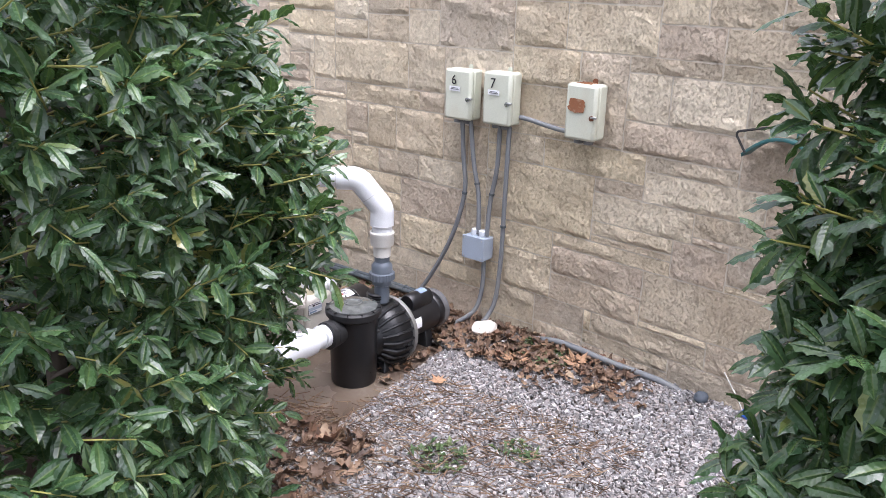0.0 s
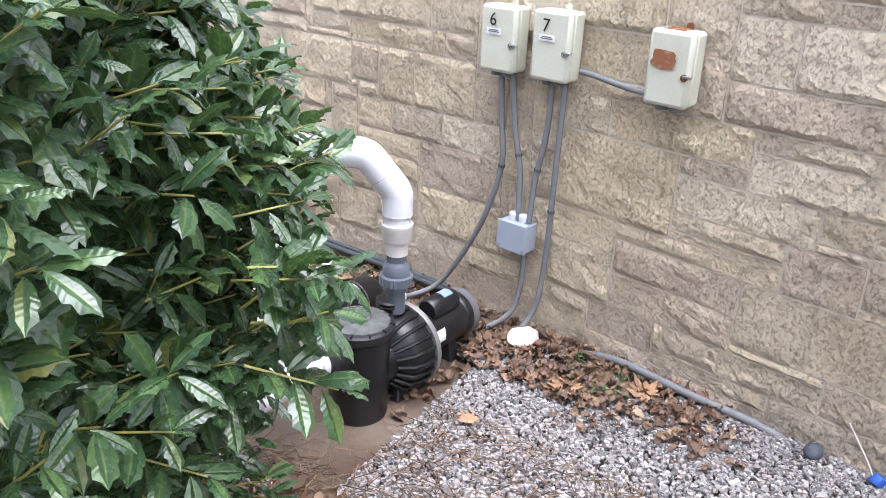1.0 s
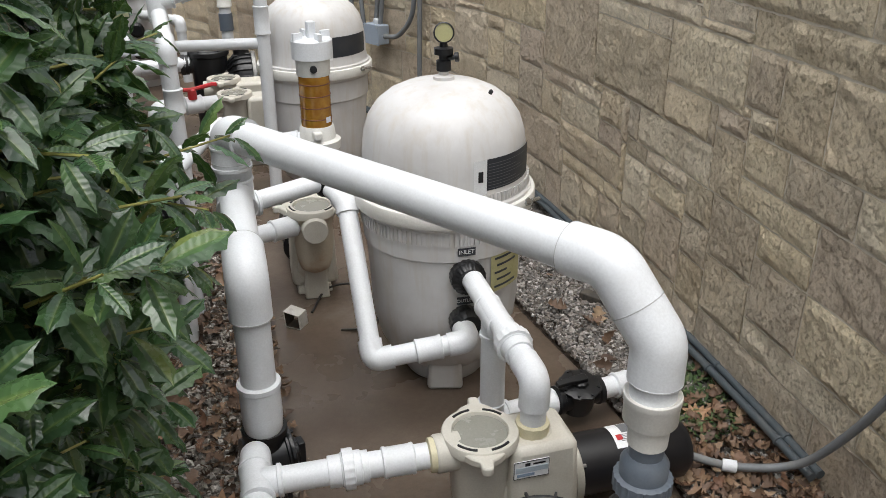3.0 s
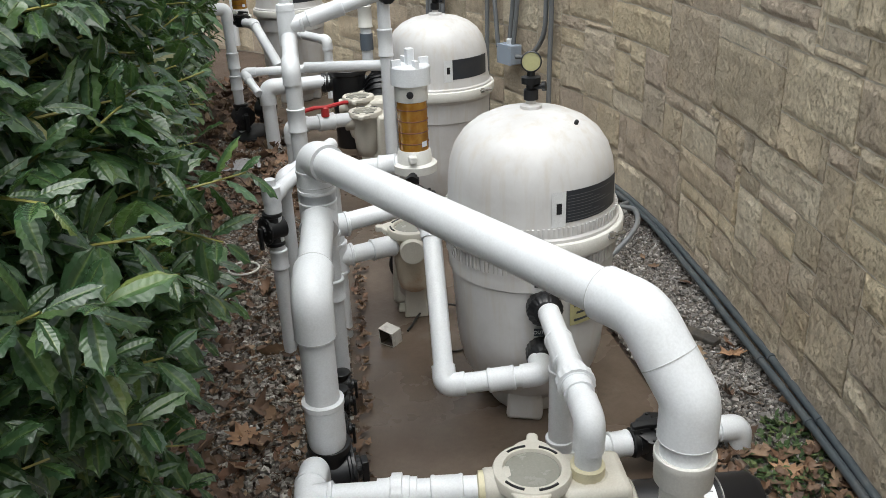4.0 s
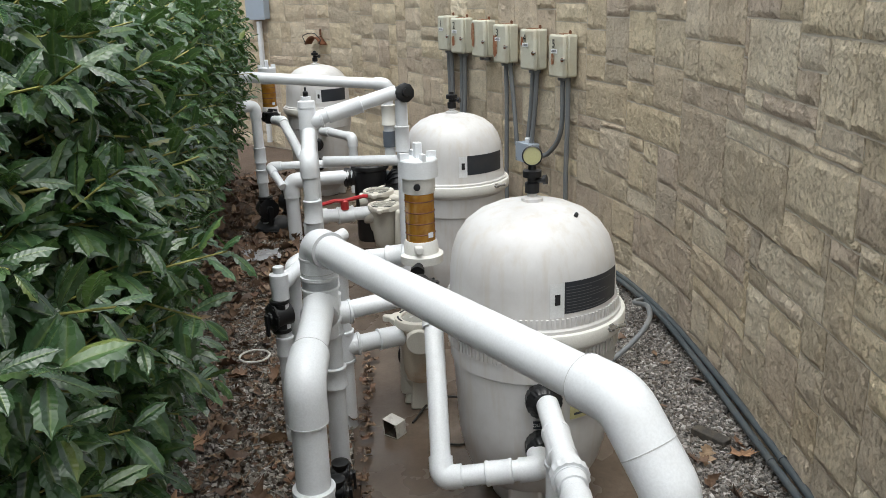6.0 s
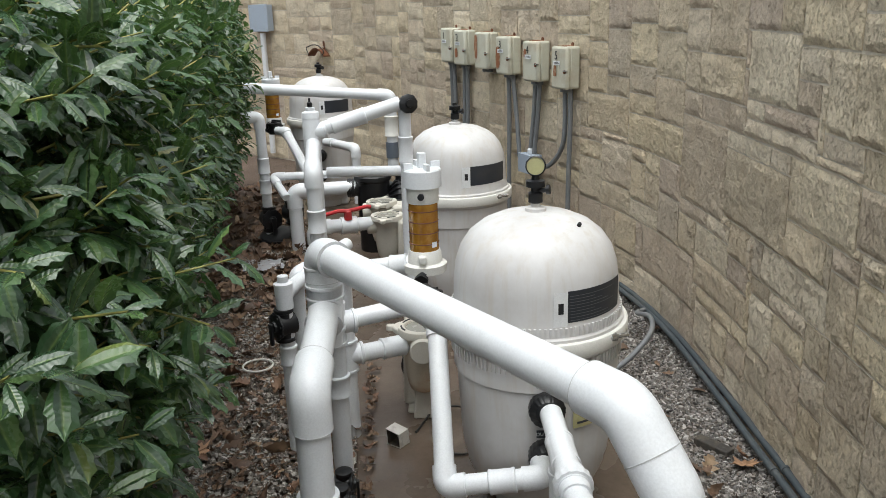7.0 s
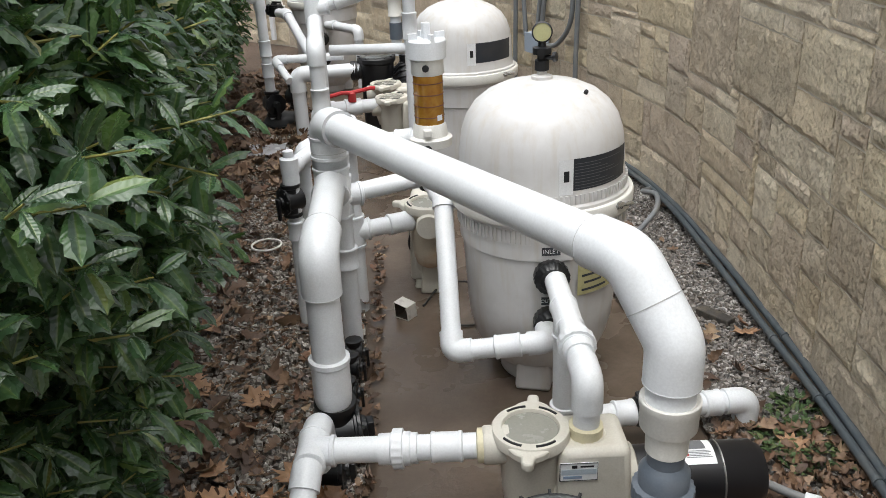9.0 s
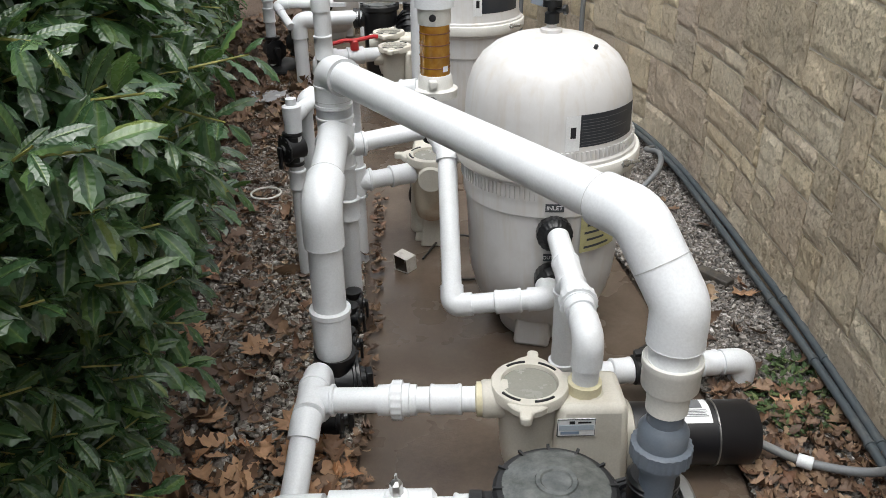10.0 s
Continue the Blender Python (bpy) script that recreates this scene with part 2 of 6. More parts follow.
def stone_material():
    """Split sandstone: grey, tan, buff and rose blocks, each with its own tone and scarred face."""
    m, n, l, b = material("split_sandstone", 0.9)
    info = n.new("ShaderNodeObjectInfo")
    isl = n.new("ShaderNodeNewGeometry")
    add = n.new("ShaderNodeMath")
    add.operation = "ADD"
    l.new(info.outputs["Random"], add.inputs[0])
    l.new(isl.outputs["Random Per Island"], add.inputs[1])
    fr = n.new("ShaderNodeMath")
    fr.operation = "FRACT"
    l.new(add.outputs[0], fr.inputs[0])
    tone = ramp(n, l, fr.outputs[0], (0.0, (0.60, 0.505, 0.36)), (0.14, (0.50, 0.43, 0.34)), (0.28, (0.68, 0.58, 0.415)), (0.42, (0.53, 0.44, 0.35)),
                (0.56, (0.65, 0.55, 0.385)), (0.70, (0.70, 0.615, 0.475)), (0.85, (0.56, 0.465, 0.36)), (1.0, (0.49, 0.42, 0.31)))
    cloud = noise_node(n, l, 9, 10, 0.8)
    veil = ramp(n, l, cloud.outputs[0], (0.30, (0.66, 0.63, 0.58)), (0.5, (1, 1, 1)), (0.72, (1.22, 1.19, 1.12)))
    c1 = mix(n, l, 0.85, tone.outputs[0], veil.outputs[0], "MULTIPLY")
    grain = noise_node(n, l, 120, 6, 0.8)
    sp = ramp(n, l, grain.outputs[0], (0.35, (0.83, 0.82, 0.80)), (0.46, (0.98, 0.98, 0.975)), (0.64, (1.13, 1.13, 1.13)))
    c2 = mix(n, l, 0.85, c1, sp.outputs[0], "MULTIPLY")
    warm = noise_node(n, l, 3.1, 9, 0.75)
    wm = ramp(n, l, warm.outputs[0], (0.5, (0, 0, 0)), (0.72, (0.4, 0.4, 0.4)))
    c3 = mix(n, l, wm.outputs[0], c2, (0.36, 0.25, 0.14))
    soot = noise_node(n, l, 34, 10, 0.8)
    sm = ramp(n, l, soot.outputs[0], (0.62, (0, 0, 0)), (0.72, (0.2, 0.2, 0.2)))
    c4 = mix(n, l, sm.outputs[0], c3, (0.17, 0.15, 0.125))
    l.new(c4, b.inputs["Base Color"])
    # spall scars: ragged steps, then a rough grain over all
    scar = noise_node(n, l, 8, 5, 0.55)
    step = ramp(n, l, scar.outputs[0], (0.40, (0.0,) * 3), (0.435, (0.33,) * 3), (0.53, (0.42,) * 3), (0.56, (0.75,) * 3), (0.7, (1.0,) * 3))
    rock = noise_node(n, l, 26, 10, 0.78)
    pit = noise_node(n, l, 75, 8, 0.72)
    pits = ramp(n, l, pit.outputs[0], (0.36, (0.0,) * 3), (0.47, (0.75,) * 3), (0.7, (1.0,) * 3))
    # shade of the pits painted into the colour: hollows darker, high spots lighter
    pit_shade = ramp(n, l, pit.outputs[0], (0.34, (0.8, 0.78, 0.75)), (0.45, (1.0, 1.0, 1.0)), (0.66, (1.06, 1.06, 1.05)))
    l.new(mix(n, l, 0.4, c4, pit_shade.outputs[0], "MULTIPLY"), b.inputs["Base Color"])
    coarse = mix(n, l, 0.45, step.outputs[0], rock.outputs[0])
    fine = mix(n, l, 0.4, pits.outputs[0], grain.outputs[0])
    k1 = n.new("ShaderNodeBump")
    k1.inputs["Strength"].default_value, k1.inputs["Distance"].default_value = 0.7, 0.014
    l.new(coarse, k1.inputs["Height"])
    k2 = n.new("ShaderNodeBump")
    k2.inputs["Strength"].default_value, k2.inputs["Distance"].default_value = 1.0, 0.010
    l.new(fine, k2.inputs["Height"])
    l.new(k1.outputs[0], k2.inputs["Normal"])
    l.new(k2.outputs[0], b.inputs["Normal"])
    return m


STONE = stone_material()
MORTAR = plain("pale_mortar", (0.60, 0.54, 0.445), 0.95, amount=0.4, dirt=(0.33, 0.29, 0.23), scale=14, relief=0.6, fine=140)


def islands(name, stops, rough, scale=120, strength=0.4, spec=0.5):
    """Many small pieces in one mesh, each with its own tone."""
    m, n, l, b = material(name, rough)
    g = n.new("ShaderNodeNewGeometry")
    tone = ramp(n, l, g.outputs["Random Per Island"], *stops)
    t = noise_node(n, l, scale, 4, 0.7)
    v = ramp(n, l, t.outputs[0], (0.3, (0.7, 0.7, 0.7)), (0.7, (1.1, 1.1, 1.1)))
    l.new(mix(n, l, 0.8, tone.outputs[0], v.outputs[0], "MULTIPLY"), b.inputs["Base Color"])
    b.inputs["Specular IOR Level"].default_value = spec
    bump(n, l, b, t.outputs[0], strength, 0.004)
    return m


GRAVEL = islands("crushed_gravel", ((0.0, (0.13, 0.125, 0.125)), (0.25, (0.28, 0.275, 0.275)), (0.4, (0.21, 0.185, 0.175)), (0.62, (0.34, 0.33, 0.325)), (0.78, (0.36, 0.315, 0.29)), (0.95, (0.48, 0.47, 0.465)), (1.0, (0.68, 0.675, 0.67))), 0.8)
GRAVEL_DAMP = islands("damp_gravel", ((0.0, (0.13, 0.11, 0.095)), (0.3, (0.37, 0.34, 0.30)), (0.55, (0.22, 0.18, 0.15)), (0.8, (0.46, 0.43, 0.39)), (1.0, (0.62, 0.59, 0.55))), 0.6)
GRAVEL_MID = islands("grey_gravel", ((0.0, (0.08, 0.075, 0.07)), (0.3, (0.25, 0.235, 0.22)), (0.5, (0.15, 0.125, 0.105)), (0.75, (0.30, 0.275, 0.25)), (0.93, (0.42, 0.395, 0.37)), (1.0, (0.60, 0.58, 0.56))), 0.8)
DEAD_LEAF = islands("dead_leaves", ((0.0, (0.075, 0.046, 0.032)), (0.25, (0.185, 0.112, 0.068)), (0.5, (0.105, 0.062, 0.04)), (0.75, (0.26, 0.165, 0.098)), (0.9, (0.17, 0.085, 0.05)), (1.0, (0.38, 0.275, 0.175))), 0.6, 60, 0.3)
DEAD_BRIGHT = islands("orange_dead_leaf", ((0.0, (0.38, 0.19, 0.09)), (0.5, (0.50, 0.30, 0.17)), (1.0, (0.36, 0.21, 0.12))), 0.6, 45, 0.4)
STRAW = islands("dry_needles_and_twigs", ((0.0, (0.10, 0.06, 0.04)), (0.5, (0.24, 0.15, 0.09)), (1.0, (0.36, 0.26, 0.17))), 0.85)
WEED = islands("weeds", ((0.0, (0.035, 0.075, 0.02)), (0.5, (0.065, 0.11, 0.035)), (1.0, (0.12, 0.15, 0.055))), 0.6)


def leaf_material():
    """Evergreen leaf: deep green, glossy, paler and yellower on new shoots."""
    m, n, l, b = material("glossy_evergreen_leaf", 0.3)
    g = n.new("ShaderNodeNewGeometry")
    tone = ramp(n, l, g.outputs["Random Per Island"], (0.0, (0.036, 0.078, 0.038)), (0.45, (0.052, 0.110, 0.048)), (0.85, (0.074, 0.148, 0.054)), (0.96, (0.11, 0.19, 0.066)), (0.99, (0.17, 0.23, 0.07)), (1.0, (0.26, 0.24, 0.07)))
    t = noise_node(n, l, 70, 4)
    v = ramp(n, l, t.outputs[0], (0.3, (0.75, 0.75, 0.75)), (0.7, (1.12, 1.12, 1.12)))
    rib = n.new("ShaderNodeAttribute")
    rib.attribute_name = "rib"
    vein = ramp(n, l, rib.outputs["Fac"], (0.84, (0, 0, 0)), (0.97, (0.8, 0.8, 0.8)))
    l.new(mix(n, l, vein.outputs[0], mix(n, l, 0.8, tone.outputs[0], v.outputs[0], "MULTIPLY"), (0.15, 0.22, 0.07)), b.inputs["Base Color"])
    b.inputs["Subsurface Weight"].default_value = 0.0
    rr = ramp(n, l, t.outputs[0], (0.3, (0.18,) * 3), (0.7, (0.32,) * 3))
    l.new(rr.outputs[0], b.inputs["Roughness"])
    b.inputs["Specular IOR Level"].default_value = 0.6
    b.inputs["Coat Weight"].default_value, b.inputs["Coat Roughness"].default_value = 0.3, 0.14
    # side veins run slantwise from the rib and pucker the blade
    u = n.new("ShaderNodeAttribute")
    u.attribute_name = "leaf_u"
    mul = n.new("ShaderNodeMath")
    mul.operation, mul.inputs[1].default_value = "MULTIPLY", 58.0
    l.new(u.outputs["Fac"], mul.inputs[0])
    slant = n.new("ShaderNodeMath")
    slant.operation, slant.inputs[1].default_value = "MULTIPLY_ADD", 7.0
    l.new(rib.outputs["Fac"], slant.inputs[0])
    l.new(mul.outputs[0], slant.inputs[2])
    wave = n.new("ShaderNodeMath")
    wave.operation = "SINE"
    l.new(slant.outputs[0], wave.inputs[0])
    pucker = n.new("ShaderNodeMath")
    pucker.operation, pucker.inputs[1].default_value = "MULTIPLY_ADD", 0.17
    l.new(wave.outputs[0], pucker.inputs[0])
    l.new(t.outputs[0], pucker.inputs[2])
    bump(n, l, b, pucker.outputs[0], 0.45, 0.0022)
    glow = n.new("ShaderNodeBsdfTranslucent")
    glow.inputs["Color"].default_value = (0.10, 0.19, 0.045, 1)
    both = n.new("ShaderNodeMixShader")
    both.inputs[0].default_value = 0.2
    l.new(b.outputs[0], both.inputs[1])
    l.new(glow.outputs[0], both.inputs[2])
    l.new(both.outputs[0], n["Material Output"].inputs["Surface"])
    return m


LEAF = leaf_material()
STEM = plain("green_stem", (0.34, 0.325, 0.085), 0.6, amount=0.4, dirt=(0.10, 0.07, 0.03), scale=30)
BARK = plain("grey_brown_bark", (0.055, 0.045, 0.035), 0.9, amount=0.5, dirt=(0.1, 0.09, 0.07), relief=0.6)


def ground_material():
    m, n, l, b = material("soil", 0.95)
    t = noise_node(n, l, 3, 8, 0.7)
    f = noise_node(n, l, 80, 6, 0.75)
    c = ramp(n, l, t.outputs[0], (0.3, (0.085, 0.06, 0.045)), (0.6, (0.14, 0.10, 0.075)), (0.8, (0.19, 0.155, 0.125)))
    v = ramp(n, l, f.outputs[0], (0.3, (0.6, 0.6, 0.6)), (0.7, (1.3, 1.3, 1.3)))
    l.new(mix(n, l, 0.8, c.outputs[0], v.outputs[0], "MULTIPLY"), b.inputs["Base Color"])
    bump(n, l, b, f.outputs[0], 0.9, 0.02)
    return m


SOIL = ground_material()


def pad_material():
    """Damp brown-stained concrete, partly wet."""
    m, n, l, b = material("damp_stained_concrete", 0.6)
    t = noise_node(n, l, 2.2, 7, 0.62)
    f = noise_node(n, l, 60, 5, 0.7)
    c = ramp(n, l, t.outputs[0], (0.3, (0.068, 0.047, 0.034)), (0.47, (0.105, 0.077, 0.057)), (0.6, (0.14, 0.107, 0.082)), (0.8, (0.24, 0.20, 0.16)))
    v = ramp(n, l, f.outputs[0], (0.3, (0.82, 0.82, 0.82)), (0.7, (1.1, 1.1, 1.1)))
    l.new(mix(n, l, 0.8, c.outputs[0], v.outputs[0], "MULTIPLY"), b.inputs["Base Color"])
    w = noise_node(n, l, 1.7, 5, 0.55)
    l.new(ramp(n, l, w.outputs[0], (0.40, (0.10,) * 3), (0.60, (0.48,) * 3)).outputs[0], b.inputs["Roughness"])
    bump(n, l, b, f.outputs[0], 0.25, 0.004)
    return m


CONCRETE = pad_material()

# ---- setting: ground, slab, curved stone wall ----
rng = random.Random(7)
PAD = -0.05

WALL_LINE = curve_line([(2.80, -1.6, 0), (3.07, -0.4, 0), (3.245, 0.7, 0), (3.33, 1.4, 0), (3.395, 1.9, 0), (3.445, 2.5, 0), (3.475, 3.1, 0), (3.495, 3.8, 0), (3.50, 4.4, 0), (3.465, 4.95, 0),
                        (3.38, 5.4, 0), (3.24, 5.85, 0), (2.95, 6.5, 0), (2.62, 7.2, 0), (2.28, 8.05, 0), (1.9, 8.8, 0), (1.35, 9.5, 0), (0.7, 10.05, 0), (-0.3, 10.5, 0), (-2.0, 10.9, 0)], 10)
WALL_S = [0.0]
for a, b in zip(WALL_LINE, WALL_LINE[1:]):
    WALL_S.append(WALL_S[-1] + (b - a).length)


def wall_at(s, out=0.0, z=0.0):
    """The point of the wall's face s metres along it, out metres before it, and the direction along it."""
    i = min(max(int(np.searchsorted(WALL_S, s)) - 1, 0), len(WALL_LINE) - 2)
    a, b = WALL_LINE[i], WALL_LINE[i + 1]
    d = (b - a).normalized()
    p = a + d * (s - WALL_S[i])
    return p + Vector((-d.y, d.x, 0)) * out + Vector((0, 0, z)), d


def wall_s(y):
    """How far along the wall its face passes y."""
    for i, (a, b) in enumerate(zip(WALL_LINE, WALL_LINE[1:])):
        if a.y <= y <= b.y:
            return WALL_S[i] + (WALL_S[i + 1] - WALL_S[i]) * (y - a.y) / (b.y - a.y)
    return WALL_S[-1]


def ground_height(x, y):
    """Gently uneven ground, a little higher along the front of the wall than at the slab."""
    h = -0.035 + 0.03 * min(1.0, max(0.0, (2.5 - y) / 1.2))
    return h + 0.012 * noise.noise((x * 1.3, y * 1.3, 0)) + 0.006 * noise.noise((x * 5, y * 5, 3))


def build_ground():
    xs = [-300, -60, -15, -5] + [-2 + 0.1 * i for i in range(61)] + [6, 15, 60, 300]
    ys = [-300, -60, -15, -5] + [-2 + 0.1 * i for i in range(131)] + [14, 25, 60, 300]
    verts, faces = [], []
    for y in ys:
        for x in xs:
            verts.append((x, y, ground_height(x, y) - (0.08 if inside_pad(x, y) and inside_pad(x - 0.1, y) and inside_pad(x + 0.1, y) else 0.028)))
    w = len(xs)
    for j in range(len(ys) - 1):
        for i in range(w - 1):
            faces.append((j * w + i, j * w + i + 1, (j + 1) * w + i + 1, (j + 1) * w + i))
    ob = part("ground", mesh_from("ground", verts, faces, True), SOIL, None)
    return tagged(ob, "brown soil ground under gravel and dead leaves", "ground", kind="structure")



PAD_LINE = [(2.13, 2.19), (3.06, 2.29), (3.12, 2.9), (3.1, 3.4), (3.02, 4.2), (2.92, 5.2), (2.75, 6.0), (2.35, 7.0), (1.95, 7.9), (1.3, 8.2), (1.55, 7.0), (1.80, 6.2), (1.97, 5.4), (2.10, 4.2), (2.17, 3.1), (2.16, 2.7)]


def build_pad():
    bm = bmesh.new()
    top = [bm.verts.new((x, y, PAD)) for x, y in PAD_LINE]
    low = [bm.verts.new((x, y, PAD - 0.12)) for x, y in PAD_LINE]
    bm.faces.new(top)
    bm.faces.new(low[::-1])
    for i in range(len(top)):
        j = (i + 1) % len(top)
        bm.faces.new((top[i], low[i], low[j], top[j]))
    bmesh.ops.recalc_face_normals(bm, faces=bm.faces)
    ob = part("slab", bm, CONCRETE, None, smooth=False, bevel=0.008)
    return tagged(ob, "damp brown-stained concrete slab under the pumps and filters", "slab", kind="structure")


build_pad()


def inside_pad(x, y, grow=0.0):
    hit = False
    n = len(PAD_LINE)
    for i in range(n):
        (x1, y1), (x2, y2) = PAD_LINE[i], PAD_LINE[(i + 1) % n]
        if (y1 > y) != (y2 > y) and x < (x2 - x1) * (y - y1) / (y2 - y1) + x1 + grow:
            hit = not hit
    return hit


build_ground()


def build_wall():
    wall = thing("stone_wall", "curved wall of split sandstone blocks with pale mortar joints", "wall")
    wall["kind"] = "structure"
    verts, faces = [], []
    step = 0.12
    count = int(WALL_S[-1] / step)
    for i in range(count + 1):
        p, d = wall_at(i * step)
        back = p - Vector((-d.y, d.x, 0)) * 0.32
        for q, z in ((p, -0.2), (p, 2.1), (back, 2.1), (back, -0.2)):
            verts.append((q.x, q.y, z))
    for i in range(count):
        for k in range(4):
            a, b = i * 4 + k, i * 4 + (k + 1) % 4
            faces.append((a, b, b + 4, a + 4))
    part("mortar_bed", mesh_from("mortar_bed", verts, faces, False), MORTAR, wall, "pale recessed mortar", smooth=False)
    return wall


STONE_WALL = build_wall()


# blocks that stand out, on a grid of 39 x 32 mm: from and to along the wall, from and to upwards
FRONT_BLOCKS = [(85, 91, 31, 43), (75, 85, 41, 43), (80, 85, 35, 41), (72, 80, 35, 41), (64, 75, 43, 47), (66, 72, 35, 41), (72, 85, 31, 35), (82, 95, 27, 31),
                (72, 82, 29, 31), (69, 82, 25, 29), (67, 72, 29, 35), (61, 67, 29, 34), (88, 100, 18, 27), (82, 88, 25, 27), (76, 88, 21, 25), (78, 88, 19, 21),
                (69, 76, 22, 25), (61, 69, 22, 29), (81, 93, 12, 19), (72, 78, 16, 21), (61, 72, 17, 22), (67, 81, 9, 16), (81, 93, 8, 12), (73, 87, 5, 8)]
MIDDLE_BLOCKS = [(116, 129, 35, 42), (110, 116, 35, 42), (91, 100, 38, 43), (91, 100, 33, 38), (114, 127, 32, 35), (123, 127, 27, 32), (118, 123, 25, 32), (110, 118, 25, 32), (121, 131, 20, 26),
                 (114, 121, 21, 25), (106, 114, 21, 25), (106, 117, 15, 21), (106, 117, 9, 15), (95, 100, 27, 31), (93, 100, 14, 18), (93, 100, 8, 14), (61, 67, 11, 17)]
BACK_BLOCKS = [(127, 138, 26, 32), (138, 152, 22, 30), (152, 164, 21, 32), (131, 138, 22, 26), (130, 142, 18, 22), (159, 174, 7, 14), (145, 159, 11, 15), (127, 133, 33, 35),
               (134, 148, 32, 34), (179, 190, 26, 32), (164, 179, 25, 30), (149, 160, 35, 40), (138, 148, 36, 43)]


def stone_layout():
    """Random ashlar: the known blocks, with others of several heights fitted in between."""
    r = random.Random(21)
    cu, cv = 0.039, 0.032
    nu, nv = int((WALL_S[-1] - 0.1) / cu), 67
    grid = np.zeros((nv, nu), bool)
    out = []

    def lay(i, j, w, h):
        grid[j:j + h, i:i + w] = True
        out.append((i * cu, (i + w) * cu, -0.06 + j * cv, -0.06 + (j + h) * cv))

    for i0, i1, j0, j1 in FRONT_BLOCKS + MIDDLE_BLOCKS + BACK_BLOCKS:
        if not grid[j0:j1, i0:i1].any():
            lay(i0, j0, i1 - i0, j1 - j0)
    for j in range(nv):
        i = 0
        while i < nu:
            if grid[j, i]:
                i += 1
                continue
            run = 1
            while i + run < nu and not grid[j, i + run] and run < 40:
                run += 1
            w = r.choice((5, 6, 7, 8, 9, 10, 11, 12, 13, 15)) if i * cu < 4.6 else r.choice((4, 5, 6, 6, 7, 8, 9, 10, 11))
            if run - w < 4:
                w = run if run <= 15 else run // 2
            h = 1
            wish = r.choice((3, 3, 4, 4, 5, 5, 6, 6, 7, 7))
            while h < wish and j + h < nv and not grid[j + h, i:i + w].any():
                h += 1
            if j + h + 1 < nv and not grid[j + h, i:i + w].any() and grid[j + h + 1, i:i + w].any():
                h += 1
            lay(i, j, w, h)
            i += w
    return out


def stone_mesh(s0, s1, z0, z1, r, place, fine=True):
    """One split-faced block: recessed joints, an uneven face that stands proud, spalled along some edges."""
    g = 0.0038
    s0, s1, z0, z1 = s0 + g, s1 - g, z0 + g, z1 - g
    cell = 0.021 if fine else 0.045
    nu, nv = max(5, round((s1 - s0) / cell)), max(3, round((z1 - z0) / cell))
    bulge = r.uniform(0.0035, 0.0095)
    tilt_u, tilt_v = r.uniform(-0.007, 0.007), r.uniform(-0.009, 0.003)
    seed = r.uniform(0, 50)
    cuts = [(r.uniform(-0.22, 0.18), r.uniform(0.003, 0.009) * (0.6 if s0 > wall_s(2.8) else 1.0), r.uniform(3.0, 6.5), r.uniform(4.0, 9.0)) for _ in range(1 if s0 > wall_s(2.8) else 2)]
    rough = r.uniform(0.0015, 0.004)
    grid = []
    for j in range(nv + 1):
        row = []
        for i in range(nu + 1):
            fu, fv = i / nu, j / nv
            edge = i in (0, nu) or j in (0, nv)
            if not edge:
                fu += r.uniform(-0.33, 0.33) / nu
                fv += r.uniform(-0.33, 0.33) / nv
            s, z = s0 + (s1 - s0) * fu, z0 + (z1 - z0) * fv
            if edge:
                o = 0.0015 + r.uniform(0.0, 0.0035)
                s += r.uniform(-0.0018, 0.0018)
                z += r.uniform(-0.0018, 0.0018)
            else:
                o = 0.0055 + bulge + tilt_u * (fu - 0.5) + tilt_v * (fv - 0.5)
                for level, deep, fs, fz in cuts:
                    if noise.noise((s * fs, z * fz, seed)) < level:
                        o -= deep
                    seed += 7.3
                seed -= 7.3 * len(cuts)
                o += rough * noise.noise((s * 22, z * 26, seed)) + r.uniform(-0.0010, 0.0010)
            row.append((s, max(o, 0.002), z))
        grid.append(row)
    pts, faces = [], []
    for row in grid:
        pts.extend(row)
    w = nu + 1
    for j in range(nv):
        for i in range(nu):
            faces.append((j * w + i, j * w + i + 1, (j + 1) * w + i + 1, (j + 1) * w + i))
    rim = [i for i in range(w)] + [j * w + nu for j in range(1, nv + 1)] + [nv * w + i for i in range(nu - 1, -1, -1)] + [j * w for j in range(nv - 1, 0, -1)]
    n0 = len(pts)
    for k in rim:
        s, o, z = pts[k]
        pts.append((s, -0.02, z))
    for k in range(len(rim)):
        m = (k + 1) % len(rim)
        faces.append((rim[k], n0 + k, n0 + m, rim[m]))
    return [place(*p) for p in pts], faces


def build_stones():
    r = random.Random(5)
    lay = stone_layout()
    near_a, near_b = wall_s(0.6), wall_s(5.2)

    def place(s, o, z):
        p, _ = wall_at(s, o, z)
        return (p.x, p.y, p.z)

    lay.sort(key=lambda q: abs((q[0] + q[1]) / 2 - (near_a + near_b) / 2))
    far_v, far_f, made = [], [], 0
    for s0, s1, z0, z1 in lay:
        v, f = stone_mesh(s0, s1, z0, z1, r, place, s1 < wall_s(7.6))
        if made < 300 and z0 < 1.6:
            made += 1
            part("stone", mesh_from("stone", v, f), STONE, STONE_WALL, smooth=False)
        else:
            o = len(far_v)
            far_v += v
            far_f += [tuple(k + o for k in q) for q in f]
    ob = part("stones", mesh_from("stones", far_v, far_f), STONE, STONE_WALL, smooth=False)
    ob["kind"] = "stuff"

# ---- pipework ----


